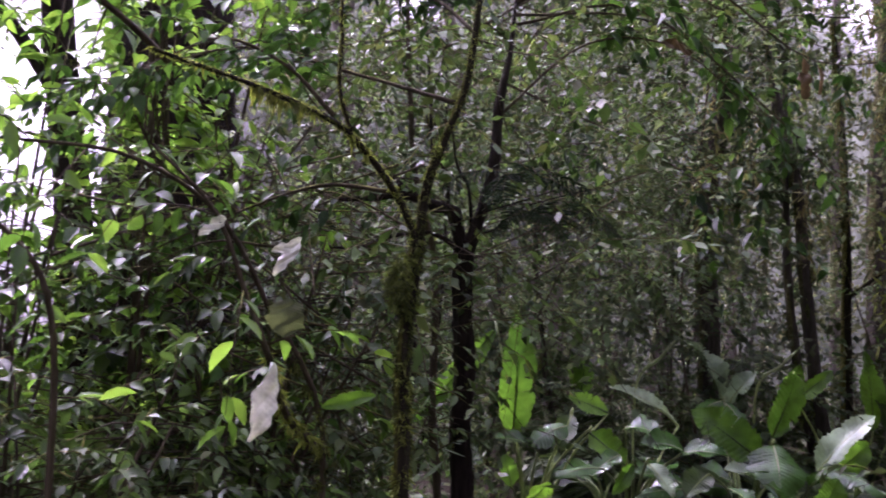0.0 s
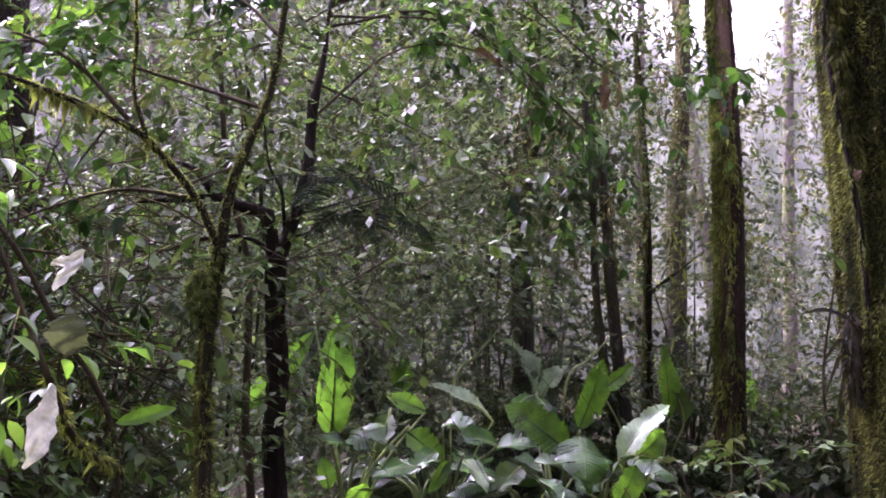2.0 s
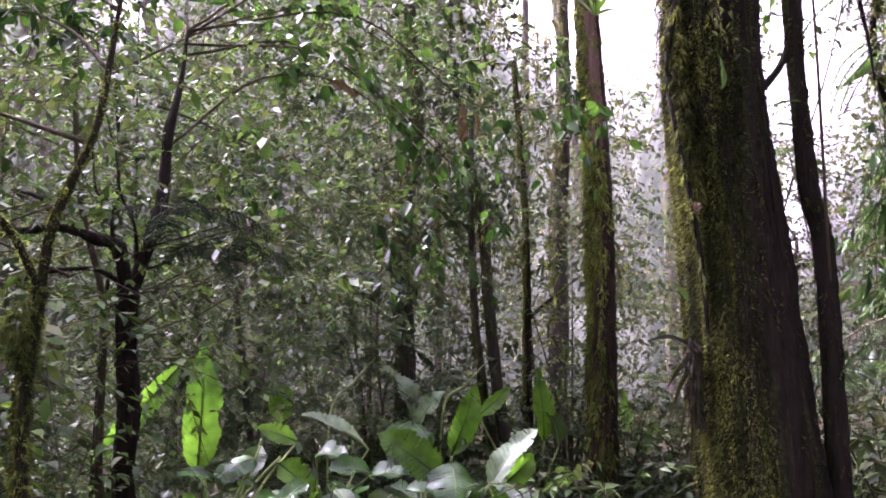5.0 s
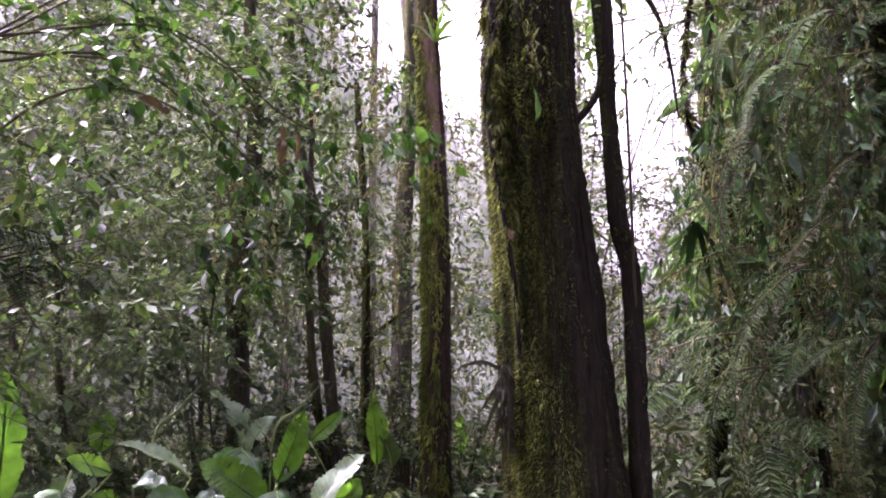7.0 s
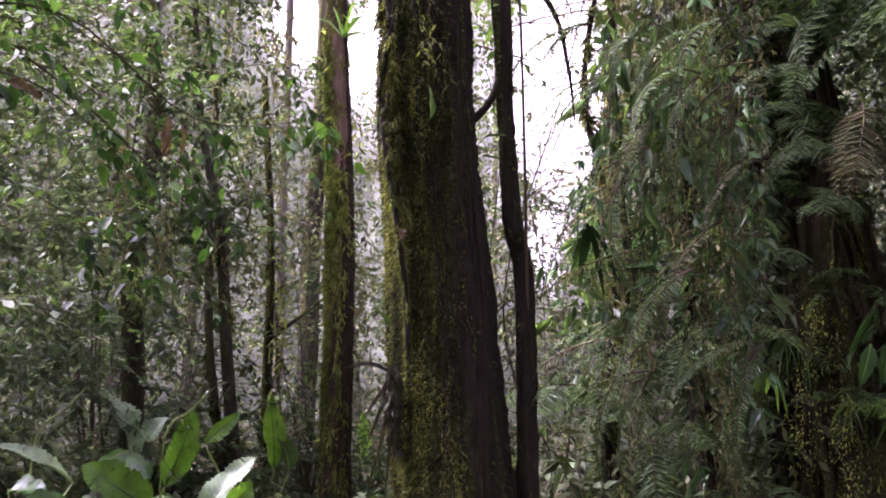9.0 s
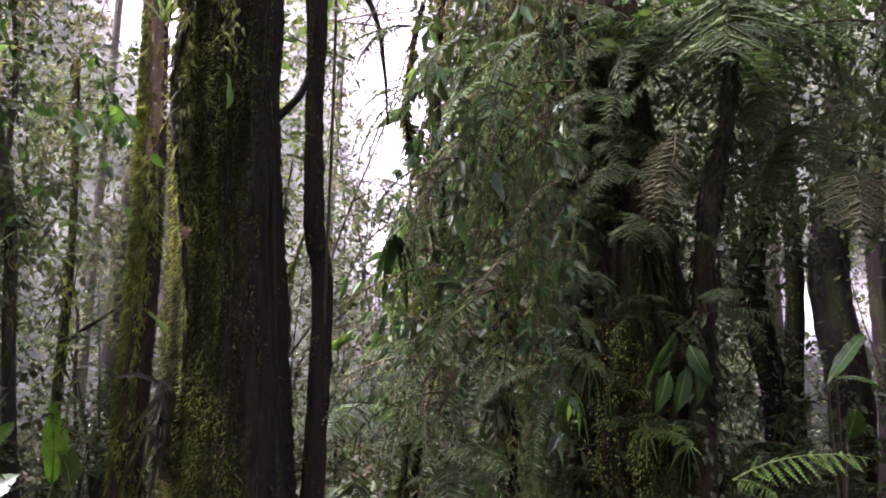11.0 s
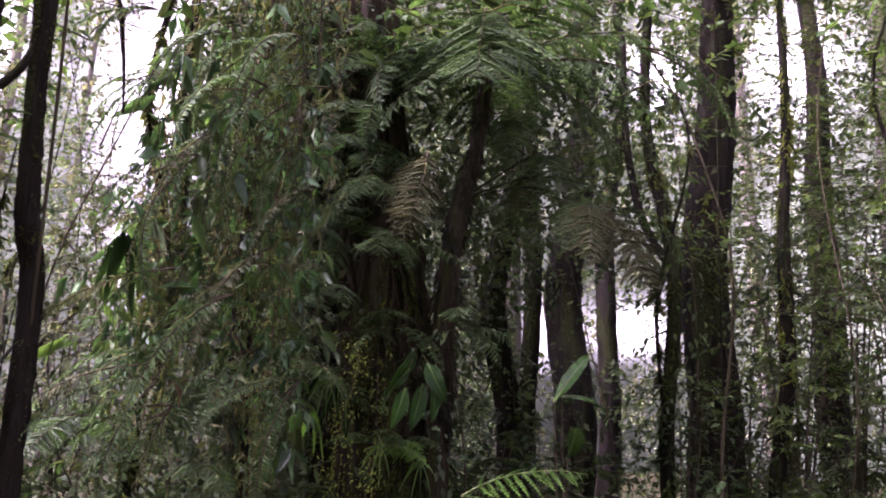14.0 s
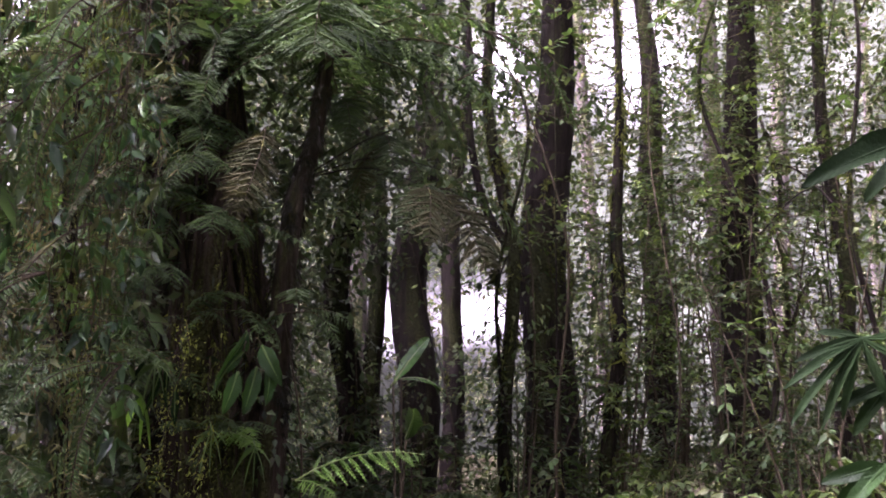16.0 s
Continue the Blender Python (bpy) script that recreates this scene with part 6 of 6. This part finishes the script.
def hanging_leaves(at, label, blades, width, material):
    """Long drooping leaves on a short stem: blades as (base, tip) from the stem's foot."""
    ob = thing("epiphyte", at, label, "epiphyte")
    face = unit(np.array([1.2, 0.0, 2.6]) - np.array(at))
    for k, (base, tip) in enumerate(blades):
        flat, rib = paddle(np.array(base, float), np.array(tip, float), width * R.uniform(0.8, 1.15), face + R.normal(0, 0.5, 3), 0.14, 905 + k, 0, blunt=1.35)
        leaf = part("leaf", mesh_of("leaf", *flat, material), ob)
        part("midrib", mesh_of("midrib", *rib, LEAF_MID), leaf)
        part("petiole", mesh_of("petiole", *tube(smooth_line([(0.06, 0.04, -0.1), np.array(base) * 0.5 + [0, 0, 0.04], base], 8), 0.005, 5), STEM), ob)


def across(right, rise):
    """An offset seen square-on from the path: to the right and up."""
    return (0.53 * right, -0.85 * right, rise)


hanging_leaves((5.83, 3.28, 2.06), "cluster of long pointed leaves hanging on the trunk", [(across(a, b), across(c, d)) for a, b, c, d in ((-0.02, 0.08, -0.19, -0.2), (-0.04, -0.04, -0.2, -0.3), (0.05, -0.13, -0.02, -0.42), (0.12, -0.1, 0.11, -0.36), (-0.06, -0.16, -0.14, -0.42), (0.07, 0.0, 0.2, -0.24))], 0.105, LEAF_OVATE)
for k, (x, y, z, ln, m) in enumerate(((5.8, 3.75, 2.2, 1.1, MOSS_BRIGHT), (5.98, 3.7, 2.0, 1.0, MOSS), (5.92, 3.6, 1.6, 0.9, MOSS_BRIGHT), (4.45, 3.85, 2.5, 1.6, MOSS), (5.08, 3.85, 2.4, 1.7, MOSS), (5.12, 3.9, 2.1, 1.4, BEARD))):
    hanging_vine(1130 + k, (x, y, z), ln, 0.024, m, 0.03, 420, "blade", 0.3, "strand of yellow-green moss hanging on the overgrown trunk" if x > 5.5 else "thick strand of olive moss under the creepers")
for k, (x, y, z) in enumerate(((5.66, 3.85, 1.95), (5.86, 3.55, 1.55), (6.1, 3.4, 1.45))):
    strap_plant((x, y, z), "tuft of narrow light green leaves on the trunk", [(across(r, u), 0.03) for r, u in ((-0.1, -0.1), (-0.14, -0.2), (-0.06, -0.26), (0.0, -0.28), (0.07, -0.22), (0.1, -0.1), (-0.02, 0.06))], 907 + k, LEAF_FRESH, "epiphyte")
hanging_leaves((5.72, 3.86, 1.92), "small drooping leaves on the trunk", [((0, 0, 0), (-0.04, 0.06, -0.26)), ((0.03, -0.04, 0.04), (0.02, -0.06, -0.26)), ((-0.03, 0.05, 0.06), (-0.12, 0.12, -0.12)), ((0.05, -0.08, -0.1), (0.05, -0.1, -0.36))], 0.05, LEAF_PALM)
strap_plant((4.2, 4.05, 2.62), "dark drooping epiphyte leaves in shade", [((-0.08, 0.02, -0.4), 0.09), ((0.05, -0.05, -0.45), 0.09), ((0.12, -0.1, -0.35), 0.08), ((-0.12, 0.05, -0.3), 0.08)], 902, LEAF_PALM, "epiphyte")
strap_plant((5.95, 4.2, 1.75), "pale strap-leaved epiphyte on the trunk base", [((-0.1, 0.1, -0.3), 0.05), ((-0.15, 0.0, -0.25), 0.05), ((-0.1, -0.1, -0.3), 0.05), ((0.0, -0.1, -0.35), 0.05), ((-0.2, 0.05, 0.05), 0.05)], 903, LEAF_NEAR, "epiphyte")


def palm_leaf(at, tip, leaflets, size, width, label, seed, material=None):
    """A palm leaf: a bowed rib with long drooping leaflets on both sides."""
    rng = np.random.default_rng(seed)
    ob = thing("palm_leaf", at, label, "palm", "palm leaves")
    line = smooth_line([(0, 0, 0), np.array(tip) * 0.5 + [0, 0, 0.12], tip], 20)
    part("rib", mesh_of("rib", *tube(line, np.linspace(0.01, 0.003, 20), 5), RIB), ob)
    tan = unit(np.gradient(line, axis=0))
    for k in range(leaflets):
        i = int(4 + 15 * k / leaflets)
        sg = 1 if k % 2 else -1
        d = unit(tan[i] * 0.8 + unit(np.cross(tan[i], [0, 0, 1.0])) * sg * 0.7 + [0, 0, -0.3] + rng.normal(0, 0.1, 3))
        tipk = line[i] + d * size * rng.uniform(0.7, 1.1) - [0, 0, 0.12]
        flat, rib = paddle(line[i], tipk, width, (0.2, -0.3, 1), 0.1, seed + k, 0)
        part("leaflet", mesh_of("leaflet", *flat, material or LEAF_MID), ob)


def fan(at, tips, width, label, seed, material):
    """A palm fan: leaflets that spread from one stalk."""
    ob = thing("palm_fan", at, label, "palm", "palm leaves")
    at = np.array(at, float)
    foot = np.array([0.35, -0.25, -at[2]])
    part("stalk", mesh_of("stalk", *tube(smooth_line([foot, foot * [0.9, 0.9, 0.4], (0, 0, 0)], 16), np.linspace(0.012, 0.007, 16), 6), RIB), ob)
    for k, tip in enumerate(tips):
        flat, rib = paddle(np.zeros(3), np.array(tip) - at, width, (-1, 0.2, 0.3), 0.14, seed + k, 0)
        leaf = part("leaflet", mesh_of("leaflet", *flat, material), ob)
        part("midrib", mesh_of("midrib", *rib, material), leaf)


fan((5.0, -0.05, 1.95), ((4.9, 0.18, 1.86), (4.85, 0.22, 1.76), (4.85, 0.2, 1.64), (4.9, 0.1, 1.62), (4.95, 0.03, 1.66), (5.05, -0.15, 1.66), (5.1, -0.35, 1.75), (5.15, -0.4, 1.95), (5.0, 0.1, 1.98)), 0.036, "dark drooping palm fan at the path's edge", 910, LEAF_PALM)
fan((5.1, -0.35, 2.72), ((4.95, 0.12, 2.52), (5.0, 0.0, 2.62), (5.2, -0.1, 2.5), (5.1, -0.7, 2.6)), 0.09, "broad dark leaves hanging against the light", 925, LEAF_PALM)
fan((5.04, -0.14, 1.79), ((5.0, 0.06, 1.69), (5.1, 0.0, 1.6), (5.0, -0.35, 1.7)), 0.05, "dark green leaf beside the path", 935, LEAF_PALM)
fan((5.04, -0.1, 1.5), ((5.0, 0.12, 1.43), (4.95, 0.05, 1.33), (5.1, -0.3, 1.4), (5.1, 0.1, 1.3)), 0.06, "green low leaves beside the path", 945, LEAF_OVATE)

for k, (at, tip, w, m, lab, cr) in enumerate((((-0.42, 2.11, 1.43), (-0.46, 2.1, 1.24), 0.055, PALE, "bleached dead leaf hanging on a twig", 0.7), ((-0.38, 2.17, 1.74), (-0.44, 2.16, 1.64), 0.035, PALE, "torn bleached leaf on a twig", 1.0), ((-0.385, 2.18, 1.72), (-0.45, 2.15, 1.7), 0.025, PALE, "torn bleached leaf on a twig", 1.0),
                                           ((-0.57, 2.16, 1.78), (-0.63, 2.14, 1.73), 0.03, PALE, "pale dead leaf on a twig", 0.9), ((-0.41, 2.23, 1.59), (-0.42, 2.22, 1.49), 0.09, LEAF_GREY, "withered grey leaf hanging on a twig", 0.4), ((-0.47, 3.14, 1.25), (-0.28, 3.17, 1.3), 0.05, LEAF_BROAD, "long bright green leaf in the undergrowth", 0.1), ((0.974, 4.508, 3.113), (1.139, 4.547, 3.063), 0.064, DEAD, "reddish withered leaf on a twig", 0.7),
                                           ((1.762, 4.699, 3.037), (1.787, 4.699, 2.885), 0.064, DEAD, "brown withered leaf hanging down", 0.7), ((2.93, 4.12, 2.5), (2.9, 4.05, 2.42), 0.05, DEAD, "red-brown leaf stuck to the trunk", 0.6))):
    flat, rib = paddle(np.zeros(3), np.array(tip) - at, w, (0.1, -1, 0.2) if k else (0.75, -0.75, 0.2), 0.1, 960 + k, 0, cr)
    ob = thing("dead_leaf", at, lab, "leaf")
    part("blade", mesh_of("blade", *flat, m), ob)

# light-leaved shrubs and creepers between the trees of the bright wood
for k, (az, dd, h, w, n, z, m) in enumerate(((72, 8.0, 2.2, 0.9, 60, 0.08, LEAF_MID), (78, 8.8, 3.6, 1.1, 90, 0.08, LEAF_OLIVE), (84, 8.2, 3.2, 1.1, 90, 0.08, LEAF_OLIVE), (88, 7.4, 3.0, 1.0, 80, 0.08, LEAF_MID), (92, 8.6, 4.2, 1.2, 100, 0.09, LEAF_OLIVE),
                                              (81, 10.5, 4.6, 1.2, 110, 0.09, LEAF_OLIVE), (86, 10.8, 5.2, 1.4, 120, 0.09, LEAF_OLIVE), (75, 11.5, 4.0, 1.2, 90, 0.09, LEAF_OLIVE), (66, 8.2, 1.7, 0.9, 60, 0.09, LEAF_MID), (60, 7.8, 1.8, 0.9, 60, 0.1, LEAF_DARK), (90, 11.5, 6.0, 1.5, 120, 0.1, LEAF_OLIVE))):
    bush(840 + k, h, w, n, z, m, "light_shrub", "small-leaved shrub in lighter forest", "shrub", "mid", 14).location = bearing(az, dd)
for k, (x, y, z0, z1, r, n, m) in enumerate(((9.8, 2.7, 0.3, 3.2, 0.34, 420, LEAF_DARK), (11.4, 1.0, 0.3, 2.2, 0.3, 300, LEAF_DARK), (9.45, 4.8, 0.3, 3.5, 0.25, 300, LEAF_DARK), (6.8, 4.7, 0.8, 5.0, 0.4, 900, LEAF_DARK), (7.2, 4.3, 0.5, 2.8, 0.5, 600, LEAF_DARK), (6.65, 3.6, 0.3, 2.4, 0.25, 300, LEAF_DARK), (8.8, 2.7, 0.3, 4.5, 0.3, 420, LEAF_MID), (3.66, 4.15, 3.4, 4.6, 0.2, 60, LEAF_MID))):
    q = np.random.default_rng(880 + k)
    a, zz = q.uniform(0, 6.28, n), q.uniform(z0, z1, n)
    rr = r * q.uniform(0.7, 1.25, n)
    pos = np.stack([np.cos(a) * rr, np.sin(a) * rr, zz], 1)
    ln = q.uniform(0.05, 0.11, n)
    ob = thing("climber", (x, y, 0), "leafy climber clinging round a trunk", "climber", "climbers")
    part("foliage", leaves("foliage", pos, np.stack([np.cos(a), np.sin(a), -0.8 + 0 * a], 1) + q.normal(0, 0.4, (n, 3)), np.stack([np.cos(a), np.sin(a), 0.8 + 0 * a], 1), ln, ln * 0.42, m, "mid"), ob, kind="stuff")
    part("stem", mesh_of("stem", *tube(smooth_line([(r * 0.7, 0, 0), (0, -r * 0.75, (z0 + z1) / 2), (-r * 0.6, -r * 0.3, z1)], 30), np.linspace(0.012, 0.005, 30), 5), STEM), ob)

ob = thing("arching_shrub", (-0.96, 2.16, 0), "shrub with bare arching stems and large leaves", "shrub")
g = Growth(990)
for pts in ([(-0.96, 2.16, 0), (-0.96, 2.16, 1.08), (-0.99, 2.14, 1.54), (-1.1, 2.08, 1.73), (-1.3, 2.0, 1.85)], [(-0.5, 3.0, 0), (-0.42, 2.95, 1.12), (-0.59, 2.71, 1.6), (-0.72, 2.57, 1.85), (-0.85, 2.21, 1.94), (-1.02, 1.9, 1.91)],
            [(-0.42, 2.95, 1.12), (-0.47, 2.6, 1.25), (-0.45, 2.2, 1.44), (-0.52, 2.2, 1.6), (-0.6, 2.15, 1.8), (-0.75, 2.1, 1.95)], [(-0.88, 2.51, 2.29), (-0.97, 2.37, 2.37), (-1.1, 2.3, 2.45), (-1.3, 2.2, 2.5)]):
    line = smooth_line(np.array(pts) - [-0.96, 2.16, 0], 24)
    g.twig(line, 0.012, 0.004, 6)
    for i in range(8, 24, 2):
        g.spray(line[i], g.rng.normal(0, 1, 3) + [-0.3, 0, 0.2], 0.28, 5, 0.08, 0.4, 0.42, 0.003, 0.4)
part("branchwork", g.wood_mesh("branchwork", STEM), ob)
part("foliage", g.leaf_mesh("foliage", LEAF_NEAR, "fine"), ob, kind="stuff")
for k, pts in enumerate(([(-0.42, 2.95, 1.12), (-0.47, 2.6, 1.25), (-0.45, 2.2, 1.44)], [(-0.5, 3.0, 0.5), (-0.42, 2.95, 1.12), (-0.59, 2.71, 1.6)])):
    part("moss", tufts("moss", smooth_line(np.array(pts) - [-0.96, 2.16, 0], 24), [0.016, 0.01], 1300, 0.018, np.random.default_rng(991 + k), MOSS_BRIGHT if k == 0 else MOSS, bunch=16), ob, "yellow-green moss clumps", "stuff")

for k, (az, dd, h, w, n, z) in enumerate(((74, 6.4, 1.2, 0.7, 40, 0.09), (80, 6.8, 1.3, 0.7, 44, 0.09), (86, 6.2, 1.2, 0.7, 40, 0.1), (91, 6.9, 1.5, 0.8, 46, 0.1), (77, 7.6, 1.5, 0.8, 46, 0.08), (60, 6.9, 1.1, 0.6, 36, 0.1), (83, 7.9, 1.7, 0.8, 46, 0.08), (68, 6.2, 0.9, 0.7, 36, 0.1), (67, 7.6, 0.9, 0.8, 40, 0.08), (70, 8.6, 1.0, 0.9, 44, 0.08), (66, 9.4, 1.1, 0.9, 44, 0.08))):
    bush(860 + k, h, w, n, z, LEAF_OLIVE, "light_shrub", "low bright-leaved shrub in lighter forest", "shrub", "mid", 14).location = bearing(az, dd)

for k, (at, tip) in enumerate((((3.47, 4.13, 3.08), (3.6, 4.06, 3.1)), ((3.47, 4.13, 2.97), (3.57, 4.08, 2.95)), ((3.05, 4.0, 3.1), (3.02, 3.97, 3.28)), ((2.92, 4.2, 1.95), (2.78, 4.15, 2.06)))):
    flat, rib = paddle(np.zeros(3), np.array(tip) - at, 0.05, (0, -0.4, 1), 0.1, 970 + k, 0)
    ob = thing("small_epiphyte", at, "single green leaf growing from the trunk", "epiphyte")
    part("blade", mesh_of("blade", *flat, LEAF_MID), ob)
strap_plant((4.3, 8.2, 5.35), "yellow-green bromeliad high on the mossy tree", [((-0.15, -0.05, 0.3), 0.05), ((0.2, -0.1, 0.25), 0.05), ((-0.3, -0.05, 0.12), 0.05), ((0.05, -0.2, 0.35), 0.05), ((0.3, -0.05, 0.05), 0.05), ((-0.1, -0.2, 0.15), 0.05)], 906, LEAF_NEAR)
for k, (at, tip, m, lab) in enumerate((((4.46, 3.9, 1.87), (4.5, 3.86, 1.72), DEAD, "curled reddish dead leaf on a stem"), ((1.876, 4.763, 3.101), (1.876, 4.763, 2.923), DEAD, "brown withered leaf hanging down"), ((1.8, 4.775, 3.152), (1.787, 4.775, 2.999), DEAD, "brown withered leaf hanging down"))):
    flat, rib = paddle(np.zeros(3), np.array(tip) - at, 0.045, (0.6, -1, 0.2), 0.15, 980 + k, 1)
    ob = thing("dead_leaf", at, lab, "leaf")
    part("blade", mesh_of("blade", *flat, m), ob)
